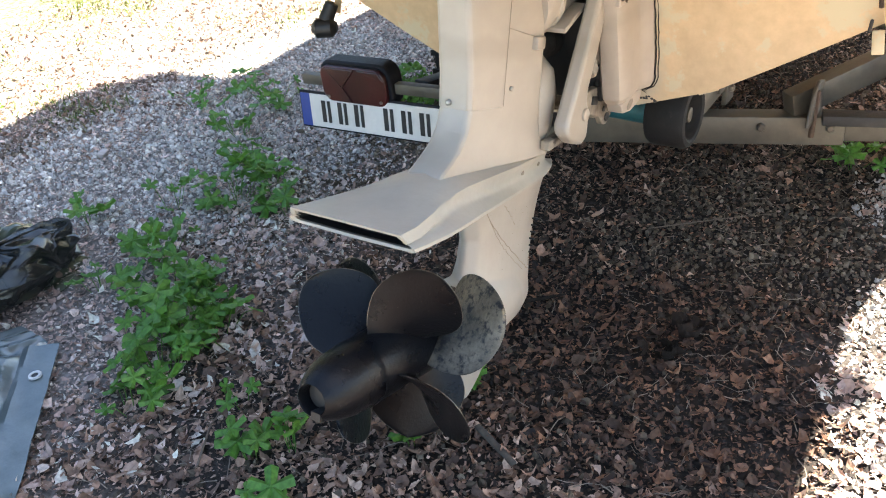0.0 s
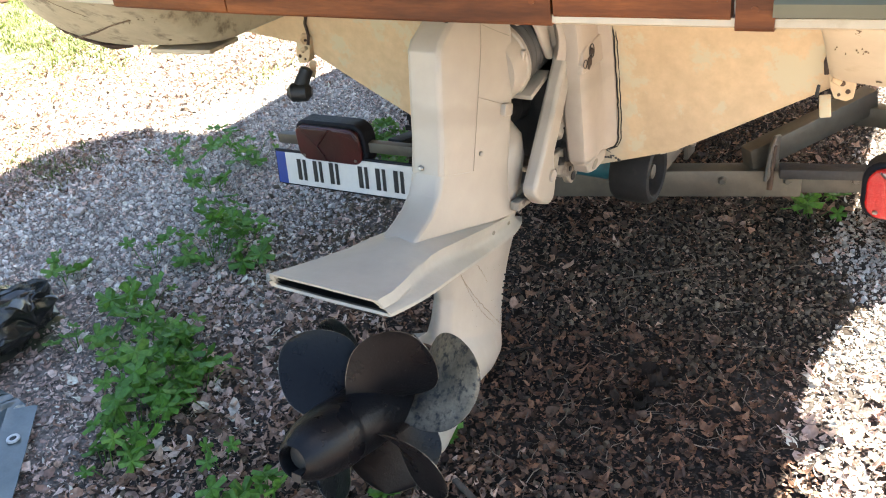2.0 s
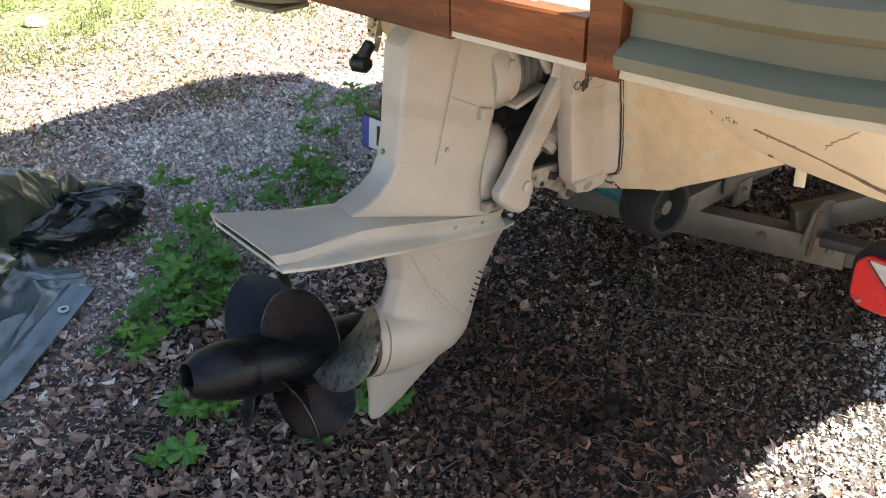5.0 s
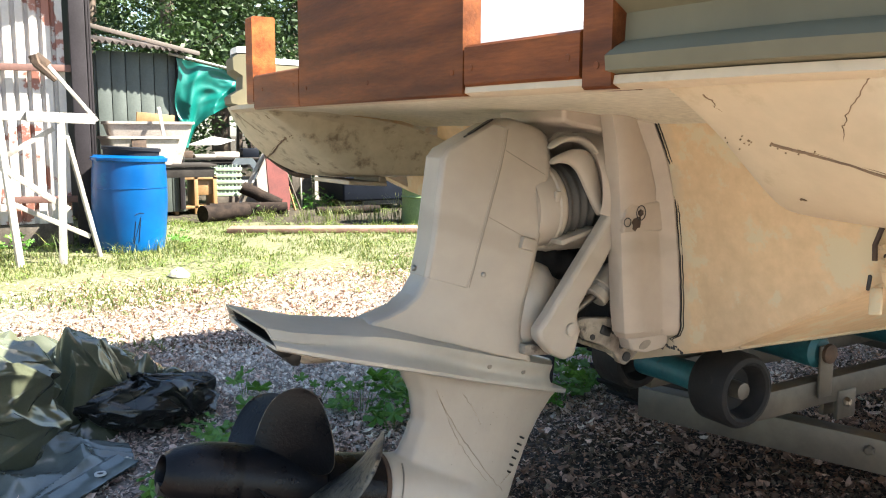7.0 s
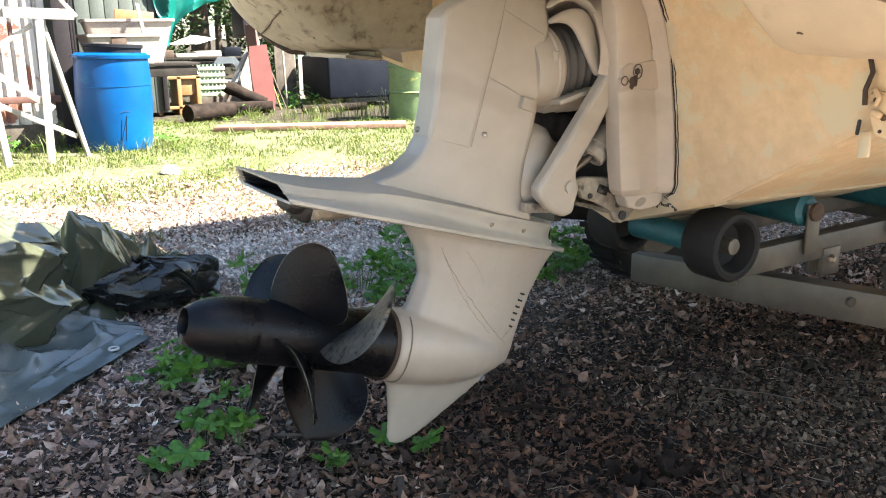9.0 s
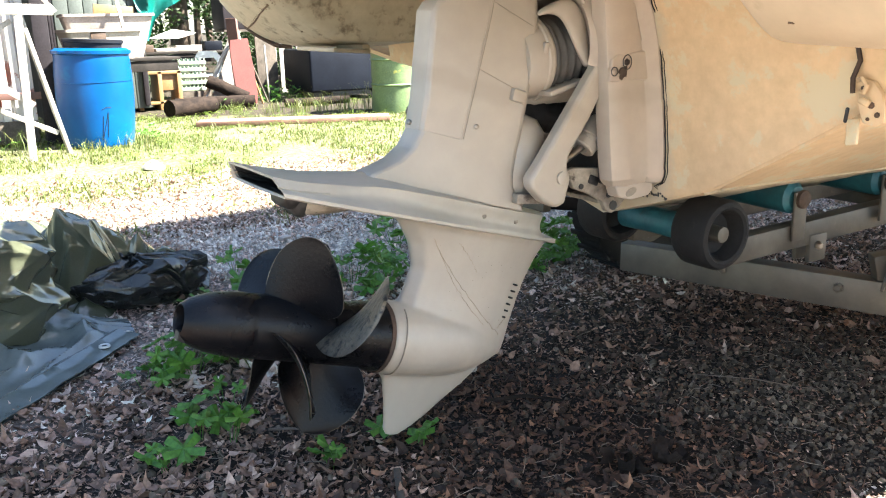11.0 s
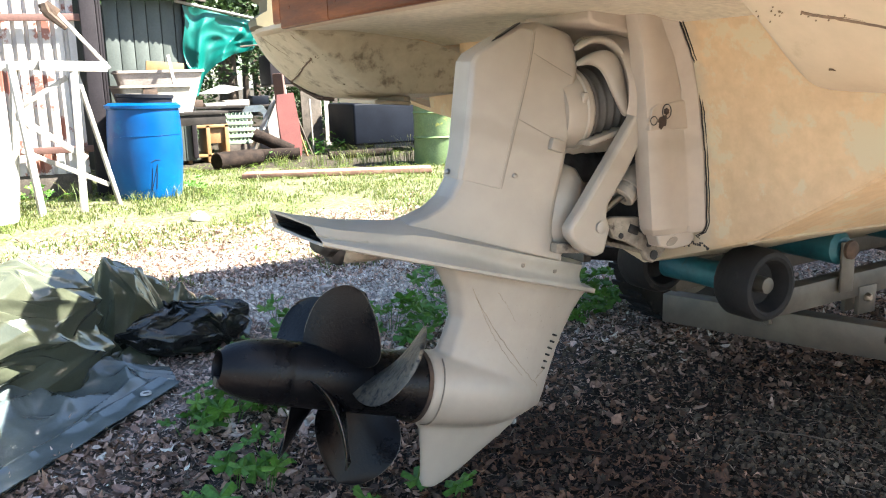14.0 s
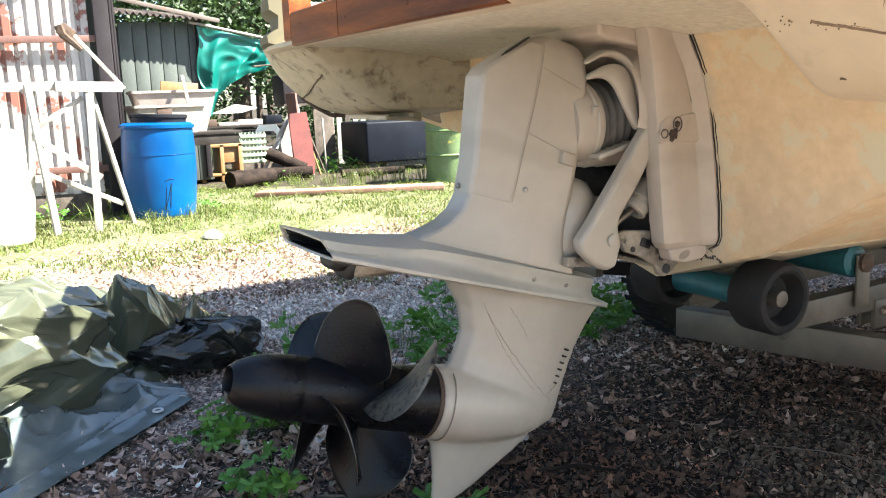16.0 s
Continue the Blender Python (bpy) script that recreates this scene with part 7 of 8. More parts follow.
def fence():
    ob = thing("board_fence", (4.2, 10.75, 0), "pale upright board fence at the back of the yard", "fence")
    rnd = random.Random(3)
    for i in range(16):
        bm = B()
        x = 3.22 + 0.13 * i
        box(bm, (x, 10.75 + rnd.uniform(-0.01, 0.01), 0.45), (0.085, 0.02, 0.9 + rnd.uniform(-0.08, 0.05)), bevel=0.003, seg=1)
        part("board", bm, M_PALE_WOOD if i % 3 else M_GREY_WOOD, ob)
    for z in (0.25, 0.75):
        bm = B()
        beam(bm, (3.15, 10.78, z), (5.25, 10.78, z), 0.03, 0.06)
        part("rail", bm, M_GREY_WOOD, ob)


fence()


def junk_table():
    """Long low bench with odds and ends far behind the barrel."""
    table(1.45, 2.75, 10.9, 11.5, 0.68, "long pale bench with odds and ends")
    items = [((1.60, 11.1, 0.68), (0.22, 0.2, 0.10), M_RUST, "rusty_tin"), ((1.88, 11.1, 0.68), (0.30, 0.25, 0.05), M_PALE_WOOD, "board_pile"), ((2.2, 11.15, 0.68), (0.36, 0.3, 0.08), M_TUB, "tray"), ((2.55, 11.1, 0.68), (0.25, 0.2, 0.13), M_NAVY, "dark_crate")]
    for (x, y, z), (w, d, h), m, name in items:
        bm = B()
        box(bm, (x, y, z + h / 2), (w, d, h), bevel=0.01)
        single(name, bm, m, {"rusty_tin": "rusty brown tin on the bench", "board_pile": "pile of pale boards on the bench", "tray": "grey-white tray on the bench", "dark_crate": "dark blue crate on the bench"}[name], name.split("_")[-1])
    bm = B()
    prism(bm, [(1.7, 0.86), (2.05, 0.98), (2.35, 0.93), (2.1, 0.86)], "y", 11.1, 11.3)
    single("white_cover", bm, M_WHITE, "white folded cover lying on the bench", "cover")


junk_table()

# ---- woods behind the yard ----
def leaf_cards(rnd, centres, count, size, spread):
    """Many small bent leaves scattered in clumps: verts and faces."""
    vs, fs = [], []
    for cx, cy, cz, r in centres:
        for _ in range(count):
            a, b = rnd.uniform(0, math.tau), math.acos(rnd.uniform(-1, 1))
            d = r * rnd.random() ** 0.45
            p = Vector((cx + d * math.sin(b) * math.cos(a), cy + d * math.sin(b) * math.sin(a), cz + 0.75 * d * math.cos(b)))
            u = Vector((rnd.gauss(0, 1), rnd.gauss(0, 1), rnd.gauss(0, 0.6))).normalized()
            w = u.orthogonal().normalized()
            w.rotate(Matrix.Rotation(rnd.uniform(0, math.tau), 3, u))
            s = size * rnd.uniform(0.6, 1.3)
            k = len(vs)
            vs += [p - u * s, p + w * s * 0.5, p + u * s, p - w * s * 0.5]
            fs += [(k, k + 1, k + 2, k + 3)]
    return vs, fs


def tree(x, y, h, r, seed, name="deciduous_tree"):
    rnd = random.Random(seed)
    ob = thing(name, (x, y, 0), "leafy green deciduous tree with a slim trunk", "tree", "trees behind the yard")
    bm = B()
    lean = Vector((rnd.uniform(-0.3, 0.3), rnd.uniform(-0.3, 0.3), 0))
    tube(bm, [Vector((x, y, 0)) + lean * t * t + Vector((0, 0, h * 0.85 * t)) for t in np.linspace(0, 1, 7)], 0.035 * h / 2.2 + 0.05, 9, 0.25)
    centres = []
    for i in range(9):
        t = rnd.uniform(0.25, 0.85)
        a = rnd.uniform(0, math.tau)
        p = Vector((x, y, h * 0.85 * t)) + lean * t * t
        q = p + Vector((math.cos(a), math.sin(a), rnd.uniform(0.3, 0.8))) * r * rnd.uniform(0.5, 0.95)
        tube(bm, [p, p.lerp(q, 0.5) + Vector((0, 0, 0.1)), q], 0.035, 6, 0.35)
        centres.append((*q, r * rnd.uniform(0.35, 0.6)))
        centres.append((*p.lerp(q, 0.6), r * rnd.uniform(0.3, 0.5)))
    for i in range(5):
        centres.append((x + rnd.uniform(-0.4, 0.4) * r, y + rnd.uniform(-0.4, 0.4) * r, h * rnd.uniform(0.6, 1.0), r * rnd.uniform(0.4, 0.6)))
    part("trunk", bm, M_TWIG, ob, "grey-brown trunk and limbs")
    vs, fs = leaf_cards(rnd, centres, 620, 0.055, r)
    me = bpy.data.meshes.new("crown")
    inv = chain_matrix(ob).inverted()
    me.from_pydata([inv @ v for v in vs], [], fs)
    me.materials.append(M_TREE)
    crown = new("crown", me)
    crown.parent = ob
    crown["label"] = "crown of small green leaves with gaps"


for i, (x, y, h, r) in enumerate(((0.2, 15.5, 7.5, 2.2), (2.1, 14.2, 8.0, 2.2), (3.6, 16.5, 8.5, 2.5), (5.4, 15.2, 7.5, 2.3), (7.5, 16.0, 8.5, 2.6), (-2.2, 17.0, 8.5, 2.6), (1.4, 19.0, 10, 3.0), (4.6, 20.5, 10.5, 3.2), (8.2, 20.5, 10, 3.2))):
    tree(x, y, h, r, 40 + i)


def far_woods():
    rnd = random.Random(5)
    centres = []
    for i in range(190):
        a = rnd.uniform(-0.9, 0.9)
        d = rnd.uniform(22, 34)
        centres.append((4 + d * math.sin(a) * 1.2, d * math.cos(a) + 1.0, rnd.uniform(0.6, 10.5), rnd.uniform(1.2, 2.4)))
    vs, fs = leaf_cards(rnd, centres, 560, 0.15, 2)
    stuff("far_woods", [tuple(v) for v in vs], fs, M_TREE, "dense green woods beyond the yard", "woods")
    bm = B()
    for i in range(40):
        a = rnd.uniform(-0.9, 0.9)
        d = rnd.uniform(22, 32)
        x, y = 4 + d * math.sin(a) * 1.2, d * math.cos(a) + 1
        tube(bm, [(x, y, 0), (x + rnd.uniform(-0.3, 0.3), y, 5), (x + rnd.uniform(-0.5, 0.5), y, 10)], 0.14, 7, 0.4)
    single("far_trunks", bm, M_TWIG, "trunks of the far woods", "woods", kind="stuff")


far_woods()


def shrubs():
    """Dark shrubs along the back of the yard, behind the benches and the fence."""
    rnd = random.Random(6)
    centres = [(rnd.uniform(0.6, 9.5), rnd.uniform(12.6, 14.4), rnd.uniform(0.15, 2.7), rnd.uniform(0.45, 0.8)) for _ in range(120)]
    vs, fs = leaf_cards(rnd, centres, 420, 0.045, 1)
    stuff("shrubs", [tuple(v) for v in vs], fs, M_TREE, "dark green shrubs at the back of the yard", "shrubs")


shrubs()

# ---- leaf litter, gravel, grass and herbs ----


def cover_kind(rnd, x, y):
    """Which litter lies there: pale in the open yard, brown behind the boat, dark under it. Light and shade of the
    place are put into these colours.
    """
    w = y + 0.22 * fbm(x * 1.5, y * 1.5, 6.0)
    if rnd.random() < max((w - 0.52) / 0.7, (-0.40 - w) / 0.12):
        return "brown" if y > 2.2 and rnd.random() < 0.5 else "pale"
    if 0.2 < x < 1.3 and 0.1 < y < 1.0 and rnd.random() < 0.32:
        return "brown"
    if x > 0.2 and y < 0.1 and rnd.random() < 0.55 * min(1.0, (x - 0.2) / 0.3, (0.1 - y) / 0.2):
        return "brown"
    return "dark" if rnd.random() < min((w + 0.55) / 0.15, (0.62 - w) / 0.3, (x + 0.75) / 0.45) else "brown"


def edge_fade(x, y, x0, x1, y0, y1):
    """1 inside, falling to 0 towards a ragged border."""
    return max(0.0, min(1.0, (min(x - x0, x1 - x, y - y0, y1 - y) + 0.4 * fbm(x, y, 3.0)) / 0.9))


def leaf_litter():
    """Curled dry leaves, thickest round the boat."""
    rnd = random.Random(11)
    sets = {k: ([], []) for k in ("pale", "brown", "dark")}
    shapes = []
    for k in range(6):
        pts = []
        lobes = rnd.choice((3, 4, 5))
        for i in range(8):
            a = math.tau * i / 8
            pts.append((a, (0.80 + 0.20 * abs(math.cos(a * lobes / 2))) * rnd.uniform(0.72, 1.12)))
        shapes.append(pts)
    made = 0
    while made < 100000:
        x, y = rnd.uniform(-2.6, 3.7), rnd.uniform(-2.2, 5.2)
        dens = 0.60 + 0.55 * fbm(x * 1.1, y * 1.1, 9.0)
        if y > 2.5:
            dens += 0.15 - 0.42 * max(0, y - 3.3)
        if 0.3 < x and y < 0.15:
            dens -= 0.45
        elif 0.2 < x and y < 0.6:
            dens += 0.10
        elif x < 0.1 and y < 1.4:
            dens += 0.45
        if -0.3 < x < 1.6 and 1.2 < y < 2.7:
            dens -= 0.45
        if rnd.random() > dens * edge_fade(x, y, -2.6, 3.7, -2.2, 9.0):
            continue
        made += 1
        s = rnd.choice((0.005, 0.007, 0.009, 0.011, 0.014, 0.022)) * rnd.uniform(0.8, 1.25)
        z = ground_z(x, y) + rnd.uniform(0.002, 0.016)
        yaw, tilt, roll = rnd.uniform(0, math.tau), rnd.gauss(0, 0.38), rnd.gauss(0, 0.38)
        m = Euler((tilt, roll, yaw)).to_matrix()
        curl, fold = rnd.uniform(-1.2, 2.4), rnd.uniform(-0.2, 0.6)
        asp = rnd.uniform(0.28, 0.8)
        drift = rnd.uniform(-0.5, 0.5)
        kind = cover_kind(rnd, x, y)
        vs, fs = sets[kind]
        if kind == "dark":
            s *= 0.85
        if y > 1.0:
            s *= 0.82
        k = len(vs)
        vs.append((x, y, z))
        for a, r in shapes[made % 6]:
            px, py = s * r * math.cos(a), s * r * math.sin(a) * asp
            py += drift * px * px / s
            p = m @ Vector((px, py, curl * (px * px + 0.4 * py * py) / s * 0.5 + fold * abs(py)))
            vs.append((x + p.x, y + p.y, max(z + p.z, ground_z(x, y) + 0.001)))
        for i in range(8):
            fs.append((k, k + 1 + i, k + 1 + (i + 1) % 8))
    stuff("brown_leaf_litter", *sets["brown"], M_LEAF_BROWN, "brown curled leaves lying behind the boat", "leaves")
    stuff("leaf_litter", *sets["dark"], M_LEAF_SHADED, "dark brown curled leaves lying round and under the boat", "leaves")
    stuff("pale_leaf_litter", *sets["pale"], M_LEAF_PALE, "pale bleached curled leaves scattered over the open yard", "leaves")


def gravel():
    rnd = random.Random(12)
    base = [Vector(v) for v in ((1, 0, 0), (-1, 0, 0), (0, 1, 0), (0, -1, 0), (0, 0, 1), (0, 0, -1), (0.6, 0.6, 0.5), (-0.6, -0.6, 0.5), (0.6, -0.6, 0.4))]
    tri = [(4, 0, 6), (4, 6, 2), (4, 2, 1), (4, 1, 7), (4, 7, 3), (4, 3, 8), (4, 8, 0), (0, 2, 6), (1, 3, 7), (3, 0, 8), (5, 2, 0), (5, 1, 2), (5, 3, 1), (5, 0, 3)]
    sets = {k: ([], []) for k in ("pale", "brown", "dark")}
    made = 0
    while made < 72000:
        x, y = rnd.uniform(-2.0, 3.2), rnd.uniform(-1.6, 3.6)
        dens = 0.35 + 0.7 * fbm(x * 0.9 + 4, y * 0.9, 2.0)
        bed = x > 0.2 + 0.3 * fbm(x * 2, y * 2, 1.0) and y < 0.2
        if bed:
            dens += 1.6
        if -0.3 < x < 1.8 and 1.1 < y < 2.8:
            dens += 1.4
        if 1.9 * rnd.random() > dens * edge_fade(x, y, -2.0, 3.2, -1.6, 9.0):
            continue
        made += 1
        s = 0.0028 + (0.0085 * rnd.random() ** 2.2 if bed else 0.012 * rnd.random() ** 3)
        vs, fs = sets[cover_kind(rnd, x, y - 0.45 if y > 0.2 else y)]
        m = Euler((rnd.uniform(0, 6), rnd.uniform(0, 6), rnd.uniform(0, 6))).to_matrix()
        z = ground_z(x, y) + s * 0.3
        k = len(vs)
        sc = Vector((rnd.uniform(0.7, 1.4), rnd.uniform(0.7, 1.2), rnd.uniform(0.5, 0.9)))
        for b in base:
            p = m @ Vector((b.x * sc.x, b.y * sc.y, b.z * sc.z)) * s * rnd.uniform(0.85, 1.1)
            vs.append((x + p.x, y + p.y, z + p.z))
        fs += [tuple(k + i for i in t) for t in tri]
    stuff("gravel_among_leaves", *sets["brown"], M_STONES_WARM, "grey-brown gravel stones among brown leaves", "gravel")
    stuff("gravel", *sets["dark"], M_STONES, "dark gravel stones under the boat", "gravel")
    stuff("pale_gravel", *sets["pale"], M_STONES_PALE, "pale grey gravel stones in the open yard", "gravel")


def grass():
    rnd = random.Random(13)
    vs, fs = [], []
    made = 0
    while made < 62000:
        x, y = rnd.uniform(-4.5, 7.5), rnd.uniform(2.6, 11.5)
        dens = float(np.interp(y, (2.6, 3.3, 4.2, 6, 8, 8.8, 11.5), (0.0, 0.06, 0.55, 0.85, 0.85, 0.40, 0.35))) - 0.30 + 1.6 * fbm(x * 1.3, y * 1.3, 5.0)
        back = y + 0.75 * x > 9.65
        if back:
            dens -= 0.75
        if rnd.random() > dens:
            continue
        n = rnd.randint(2, 5)
        for _ in range(n):
            made += 1
            bx, by = x + rnd.gauss(0, 0.025), y + rnd.gauss(0, 0.025)
            h = rnd.uniform(0.012, 0.042) * (2.6 if back else 1.0)
            if rnd.random() < 0.012:
                h *= 3.2
            a = rnd.uniform(0, math.tau)
            lx, ly = math.cos(a), math.sin(a)
            w = rnd.uniform(0.002, 0.005)
            l = h * rnd.uniform(0.4, 1.5)
            z = ground_z(bx, by)
            k = len(vs)
            vs += [(bx - ly * w, by + lx * w, z), (bx + ly * w, by - lx * w, z), (bx + lx * l * 0.4 - ly * w * 0.7, by + ly * l * 0.4 + lx * w * 0.7, z + h * 0.65), (bx + lx * l * 0.4 + ly * w * 0.7, by + ly * l * 0.4 - lx * w * 0.7, z + h * 0.65), (bx + lx * l, by + ly * l, z + h)]
            fs += [(k, k + 1, k + 3, k + 2), (k + 2, k + 3, k + 4)]
    tufts = [(2.35, 8.25, 0.16), (2.62, 8.05, 0.20), (2.85, 7.95, 0.22), (3.05, 7.75, 0.26), (3.25, 7.62, 0.30), (1.75, 8.75, 0.14), (2.0, 8.6, 0.15), (0.30, 6.18, 0.14), (-0.02, 6.16, 0.10), (0.48, 6.30, 0.12), (-0.55, 6.35, 0.18), (-0.95, 6.25, 0.14)]
    for tx, ty, th in tufts:
        for _ in range(46):
            bx, by, a, h = tx + rnd.gauss(0, 0.07), ty + rnd.gauss(0, 0.05), rnd.uniform(0, math.tau), th * rnd.uniform(0.5, 1.25)
            lx, ly, l, w = math.cos(a), math.sin(a), h * rnd.uniform(0.2, 0.9), rnd.uniform(0.0016, 0.0032)
            z, k = ground_z(bx, by), len(vs)
            for t, ww in ((0, 1), (0.4, 0.9), (0.75, 0.6)):
                px, py, pz = bx + lx * l * t * t, by + ly * l * t * t, z + h * (t - 0.25 * t * t) * 1.3
                vs += [(px - ly * w * ww, py + lx * w * ww, pz), (px + ly * w * ww, py - lx * w * ww, pz)]
            vs.append((bx + lx * l, by + ly * l, z + h * 0.96))
            fs += [(k, k + 1, k + 3, k + 2), (k + 2, k + 3, k + 5, k + 4), (k + 4, k + 5, k + 6)]
    stuff("grass", vs, fs, M_GRASS, "sunlit yellow-green grass and moss", "grass")


def fragments():
    """Small broken bits of leaf and bark between the leaves, and thin straws and needles."""
    rnd = random.Random(14)
    sets = {k: ([], []) for k in ("pale", "brown", "dark")}
    for i in range(220000):
        x, y = rnd.uniform(-2.4, 3.4), rnd.uniform(-2.0, 3.9)
        if rnd.random() > edge_fade(x, y, -2.4, 3.4, -2.0, 9.0):
            continue
        s = rnd.uniform(0.0025, 0.009)
        z = ground_z(x, y) + rnd.uniform(0.001, 0.012)
        a = rnd.uniform(0, math.tau)
        u = Vector((math.cos(a), math.sin(a), rnd.gauss(0, 0.35))) * s
        w = Vector((-math.sin(a), math.cos(a), rnd.gauss(0, 0.35))) * s * rnd.uniform(0.12, 0.8)
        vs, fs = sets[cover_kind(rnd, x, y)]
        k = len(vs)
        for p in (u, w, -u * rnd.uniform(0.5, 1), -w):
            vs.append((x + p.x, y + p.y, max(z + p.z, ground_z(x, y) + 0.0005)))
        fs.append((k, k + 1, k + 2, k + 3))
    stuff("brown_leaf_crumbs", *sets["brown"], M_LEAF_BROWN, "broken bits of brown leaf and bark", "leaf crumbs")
    stuff("leaf_crumbs", *sets["dark"], M_LEAF_SHADED, "broken bits of dark dry leaf and bark", "leaf crumbs")
    stuff("pale_leaf_crumbs", *sets["pale"], M_LEAF_PALE, "broken bits of pale bleached leaf", "leaf crumbs")
    vs, fs = [], []
    for i in range(9000):
        x, y = rnd.uniform(-2.0, 3.0), rnd.uniform(-1.5, 3.8)
        a, ln, w = rnd.uniform(0, math.tau), rnd.uniform(0.02, 0.085), rnd.uniform(0.0006, 0.0014)
        bend = rnd.gauss(0, 0.25)
        k = len(vs)
        z0 = ground_z(x, y) + 0.006
        for t in range(4):
            c = a + bend * t
            px, py, pz = x + ln * t / 3 * math.cos(c), y + ln * t / 3 * math.sin(c), z0 + 0.010 * math.sin(math.pi * t / 3) * rnd.random()
            vs += [(px - math.sin(c) * w, py + math.cos(c) * w, pz), (px + math.sin(c) * w, py - math.cos(c) * w, pz + 0.0008)]
        fs += [(k + 2 * t, k + 2 * t + 1, k + 2 * t + 3, k + 2 * t + 2) for t in range(3)]
    stuff("dry_straw", vs, fs, M_STRAW, "thin dry straws and leaf stalks", "straw")


def low_weeds():
    """Small broad-leaved weeds in loose clumps between the grass."""
    rnd = random.Random(17)
    vs, fs = [], []
    made = 0
    while made < 900:
        x, y = rnd.uniform(-3.5, 5.5), 2.9 + 6.2 * rnd.random() ** 0.8
        if rnd.random() > 0.35 + 0.9 * fbm(x * 0.9 + 3, y * 0.9, 7.0):
            continue
        made += 1
        r = rnd.uniform(0.02, 0.09)
        z = ground_z(x, y)
        for _ in range(int(10 + 260 * r)):
            a, d = rnd.uniform(0, math.tau), r * rnd.random() ** 0.5
            p = Vector((x + d * math.cos(a), y + d * math.sin(a), z + rnd.uniform(0.008, 0.06)))
            u = Vector((math.cos(a + rnd.gauss(0, 0.8)), math.sin(a + rnd.gauss(0, 0.8)), rnd.uniform(-0.2, 0.6))).normalized()
            w = u.cross(Vector((0, 0, 1))).normalized()
            s = rnd.uniform(0.008, 0.020)
            k = len(vs)
            vs += [p, p + u * s * 0.6 + w * s * 0.4, p + u * s * 1.3, p + u * s * 0.6 - w * s * 0.4]
            fs.append((k, k + 1, k + 2, k + 3))
    stuff("low_weeds", [tuple(v) for v in vs], fs, M_WEED, "bright yellow-green low weeds in the grass", "weeds")


leaf_litter(), gravel(), fragments(), grass(), low_weeds()


def herb(x, y, size, count, seed, label="bright green herb with lobed leaves growing through dry leaves"):
    """A low plant: thin stems, each with a lobed, toothed, folded leaf."""
    rnd = random.Random(seed)
    ob = thing("herb", (x, y, ground_z(x, y)), label, "plant", "green herbs round the boat")
    stem, leaves, fs = B(), [], []
    for i in range(int(count * 0.72)):
        a = rnd.uniform(0, math.tau)
        d = size * rnd.random() ** 0.6
        top = Vector((x + d * math.cos(a), y + d * math.sin(a), ground_z(x, y) + rnd.uniform(0.03, 0.6 * size + 0.05)))
        foot = Vector((x + 0.35 * d * math.cos(a + 0.4), y + 0.35 * d * math.sin(a + 0.4), ground_z(x, y) - 0.004))
        tube(stem, [foot, foot.lerp(top, 0.6) + Vector((0, 0, 0.02)), top], 0.0014, 4, 0.7)
        s = rnd.uniform(0.022, 0.060)
        m = Euler((rnd.gauss(0, 0.4), rnd.gauss(0, 0.4), rnd.uniform(0, math.tau))).to_matrix()
        k = len(leaves)
        leaves.append(top)
        n = 20
        for j in range(n):
            b = math.tau * j / n
            r = s * (0.42 + 0.58 * abs(math.cos(b * 2.5)) ** 0.7) * (1.0 if j % 2 else 0.86)
            p = Vector((r * math.cos(b), r * math.sin(b), -0.25 * abs(math.sin(b * 2.5)) * s + 0.1 * s))
            leaves.append(top + m @ p)
        fs += [(k, k + 1 + j, k + 1 + (j + 1) % n) for j in range(n)]
    tagged(part("stalk", stem, M_HERB, ob), kind="stuff")
    me = bpy.data.meshes.new("foliage")
    inv = chain_matrix(ob).inverted()
    me.from_pydata([inv @ p for p in leaves], [], fs)
    me.materials.append(M_HERB)
    lv = new("foliage", me)
    lv.parent = ob
    tagged(lv, kind="stuff")


HERBS = [(-0.42, 1.22, 0.13, 26), (-0.55, 1.05, 0.15, 34), (-0.50, 0.93, 0.12, 26), (-0.68, 0.95, 0.12, 22), (-0.80, 0.93, 0.08, 12), (-0.28, 1.42, 0.12, 16), (-0.40, 1.10, 0.12, 22), (-0.78, 0.53, 0.06, 7), (-0.72, 0.46, 0.06, 8),
         (-0.66, 0.68, 0.05, 5), (-0.40, 0.30, 0.05, 5), (-0.35, 0.21, 0.03, 3), (1.11, -0.31, 0.12, 16), (0.66, 2.28, 0.12, 10), (0.76, 1.90, 0.14, 16), (0.49, 1.86, 0.12, 12), (-0.57, 0.24, 0.03, 3), (-0.88, 0.41, 0.06, 7),
         (-0.55, 0.26, 0.03, 3), (0.07, 1.44, 0.14, 22), (0.22, 1.42, 0.13, 18), (0.08, 1.22, 0.10, 12), (1.03, 1.40, 0.14, 20), (-0.50, 1.45, 0.08, 8), (-0.25, 1.84, 0.08, 7), (0.30, 1.62, 0.12, 12), (0.9, 2.15, 0.12, 9), (-0.05, 1.62, 0.1, 8), (0.93, 1.29, 0.15, 24), (0.81, 1.22, 0.13, 18), (1.05, 1.34, 0.15, 20)]
WEEDS = [(3.02, 9.85, 0.30, 40), (3.22, 9.95, 0.38, 46), (3.42, 9.80, 0.26, 36), (2.85, 9.72, 0.2, 20), (1.9, 9.1, 0.18, 16), (0.52, 6.75, 0.14, 14), (-0.75, 6.6, 0.22, 24), (-1.3, 6.5, 0.2, 18)]
for i, (x, y, s, n) in enumerate(WEEDS):
    herb(x, y, s, n, 160 + i, "tall green weeds at the edge of the yard")
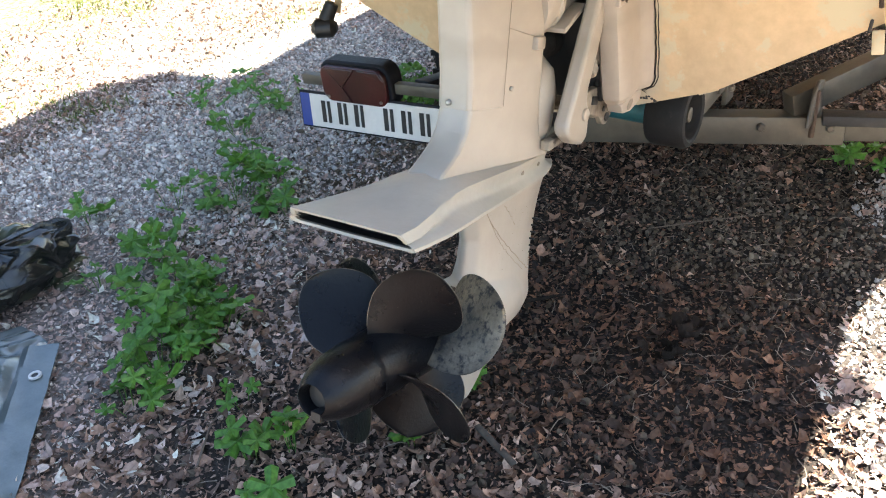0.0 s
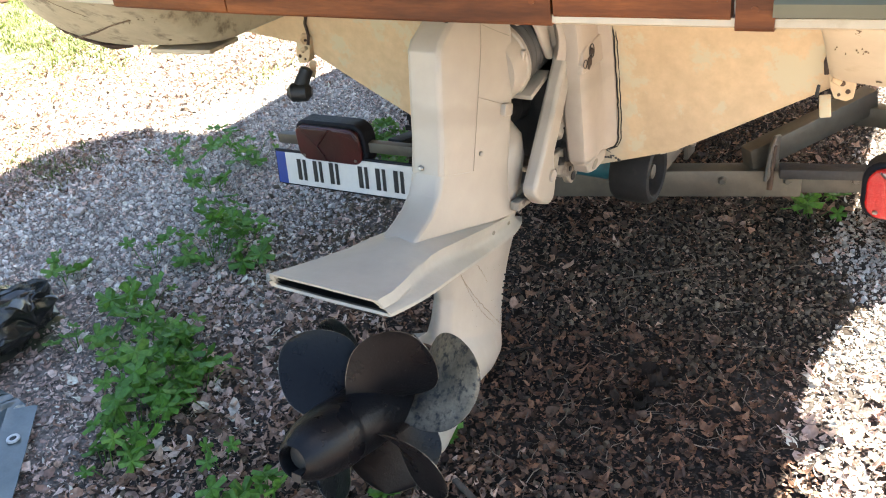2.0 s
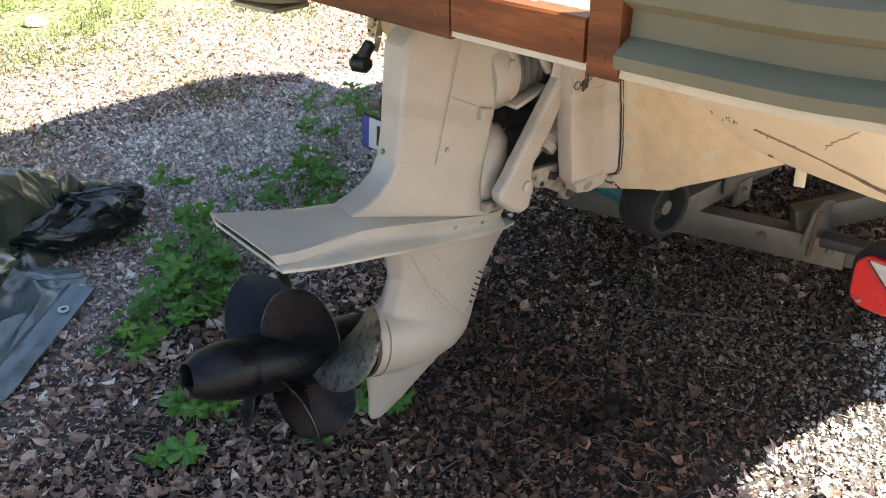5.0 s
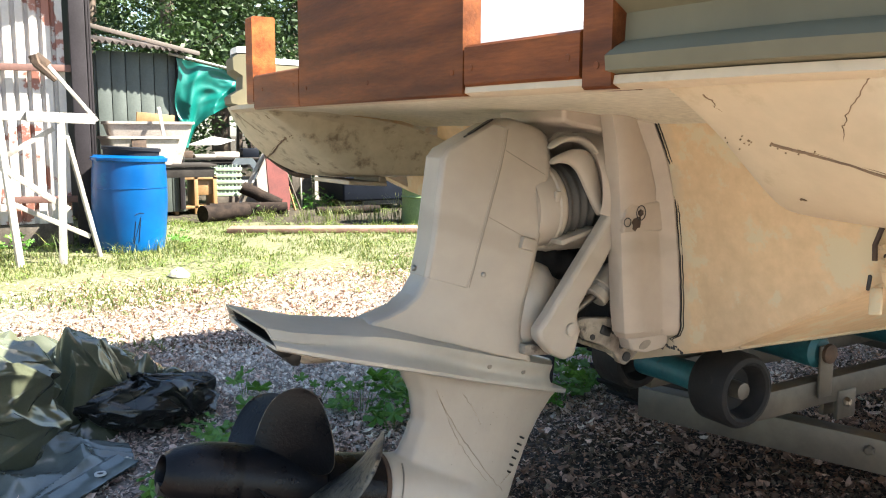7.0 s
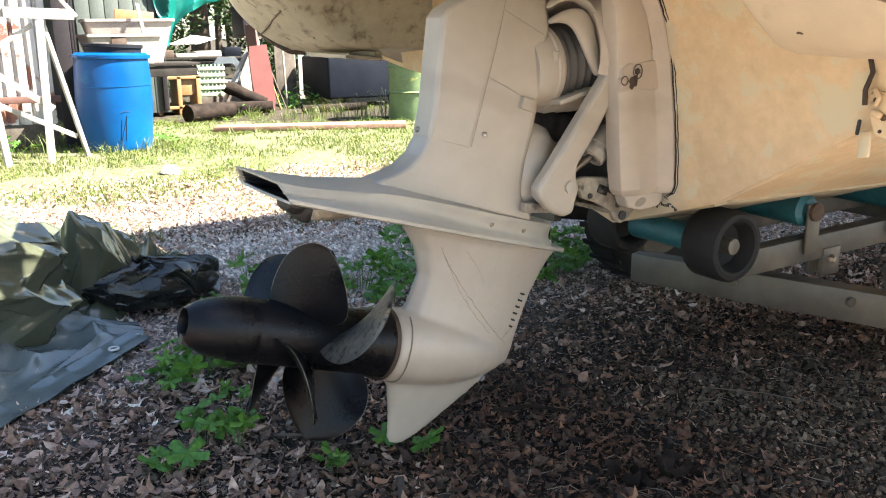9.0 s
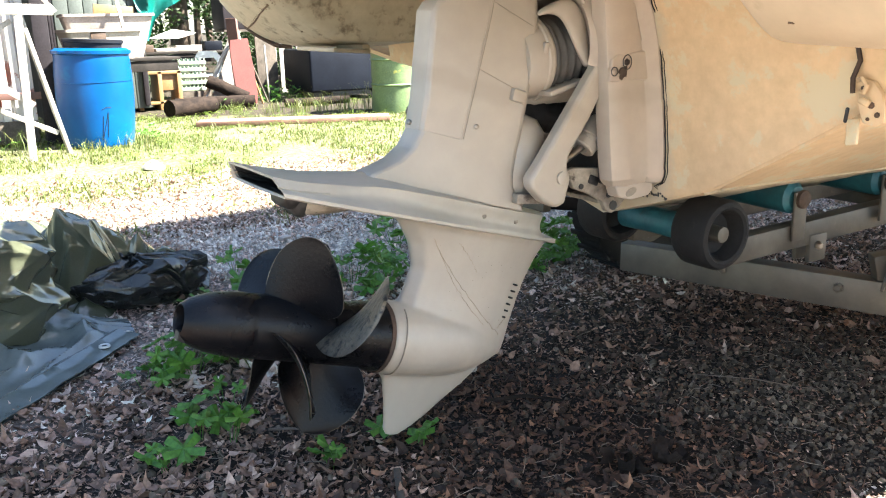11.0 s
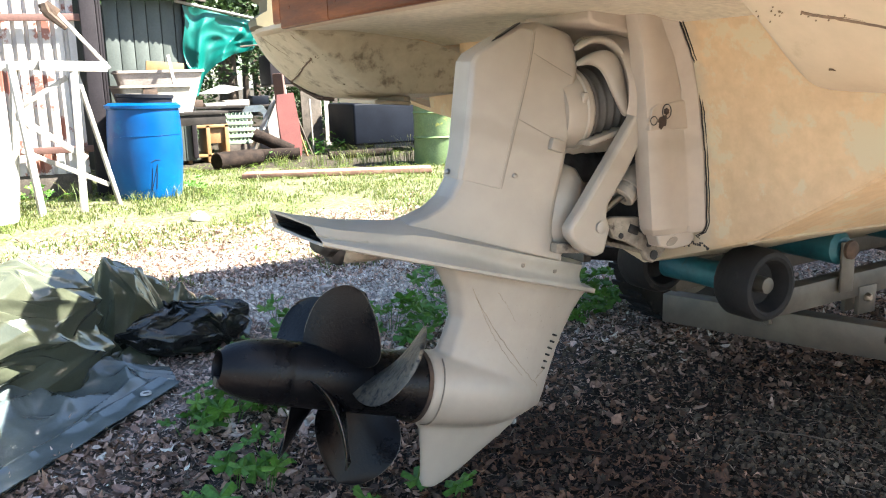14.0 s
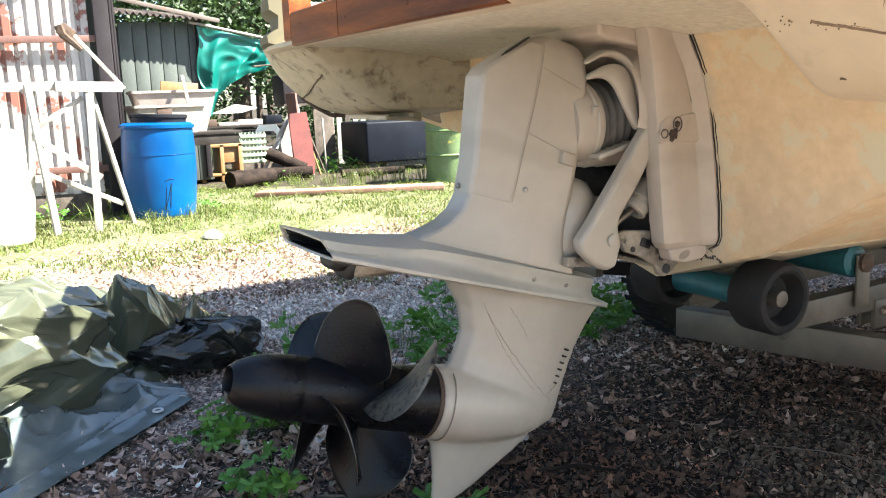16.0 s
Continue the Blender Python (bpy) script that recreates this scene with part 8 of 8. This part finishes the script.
for i, (x, y, s, n) in enumerate(HERBS):
    herb(x, y, s, n, 100 + i)


def twig(pts, r, label):
    bm = B()
    tube(bm, [(x, y, ground_z(x, y) + z) for x, y, z in pts], r, 6, 0.5)
    single("twig", bm, M_LOG if "dark" in label else M_PALE_WOOD if "bleached" in label else M_TWIG, label, "twig", "twigs on the ground")


twig([(-0.855, 0.631, 0.012), (-0.76, 0.68, 0.03), (-0.672, 0.71, 0.015)], 0.003, "thin pale twig lying on the leaves")
twig([(-0.624, 0.474, 0.012), (-0.58, 0.43, 0.02), (-0.531, 0.395, 0.012)], 0.004, "thin brown twig lying on the leaves")
twig([(-0.108, 0.306, 0.015), (-0.02, 0.25, 0.025), (0.059, 0.173, 0.015)], 0.007, "dark broken branch lying under the drive")
twig([(-0.20, 0.62, 0.006), (-0.05, 0.48, 0.012), (0.10, 0.40, 0.006)], 0.0022, "thin twig under the boat")
twig([(0.45, 0.10, 0.012), (0.52, -0.02, 0.03), (0.62, -0.10, 0.015), (0.66, -0.2, 0.03)], 0.0018, "thin curved twig on the gravel")
twig([(-0.13, 0.53, 0.030), (-0.085, 0.50, 0.032), (-0.04, 0.465, 0.028)], 0.0065, "short bleached stick lying on the leaves")


def bark_chips():
    bm = B()
    beam(bm, (-0.457, 0.134, 0.012), (-0.519, 0.002, 0.014), 0.016, 0.008, 0.003)
    single("wood_chip", bm, M_GREY_WOOD, "split grey-brown wood chip on the leaves", "wood chip")
    bm = B()
    beam(bm, (-0.083, 0.589, 0.02), (-0.015, 0.478, 0.02), 0.018, 0.014, 0.004)
    single("white_stick", bm, M_PALE_WOOD, "short white stick lying behind the skeg", "stick")
    rnd = random.Random(2)
    for i in range(9):
        vs = B()
        c = Vector((0.017 + rnd.gauss(0, 0.028), -0.162 + rnd.gauss(0, 0.022), 0.012 + 0.005 * i * 0.5))
        g = [[c + Euler((rnd.random() * 0.1 + i, i * 0.7, i * 1.3)).to_matrix() @ Vector((0.024 * (a - 1), 0.018 * (b - 1), 0.012 * ((a - 1) ** 2 + 0.6 * (b - 1) ** 2) + rnd.uniform(-0.004, 0.004))) for a in (0, 0.5, 1, 1.5, 2)] for b in (0, 0.5, 1, 1.5, 2)]
        for row in g:
            for p in row:
                p.z = max(p.z, 0.006)
        sheet(vs, g)
        single("dead_leaf", vs, M_LOG, "crumpled brown dead leaf in a clump", "leaf", "clump of dead leaves", mods=[("SOLIDIFY", {"thickness": 0.001})])
    bm = B()
    lathe(bm, [(0, 0.03), (0.2, 0.08), (0.6, 0.07), (1, 0.02)], (0.16, 4.90, -0.02), (0.17, 4.90, 0.06), 9)
    single("stone", bm, M_TUB, "pale boulder in the grass", "stone")
    bm = B()
    box(bm, (0.122, 2.258, 0.02), (0.07, 0.03, 0.02), Euler((0.2, 0.1, 0.6)).to_matrix(), 0.005)
    single("pale_chip", bm, M_TUB, "pale chip lying on the gravel", "chip")


bark_chips()
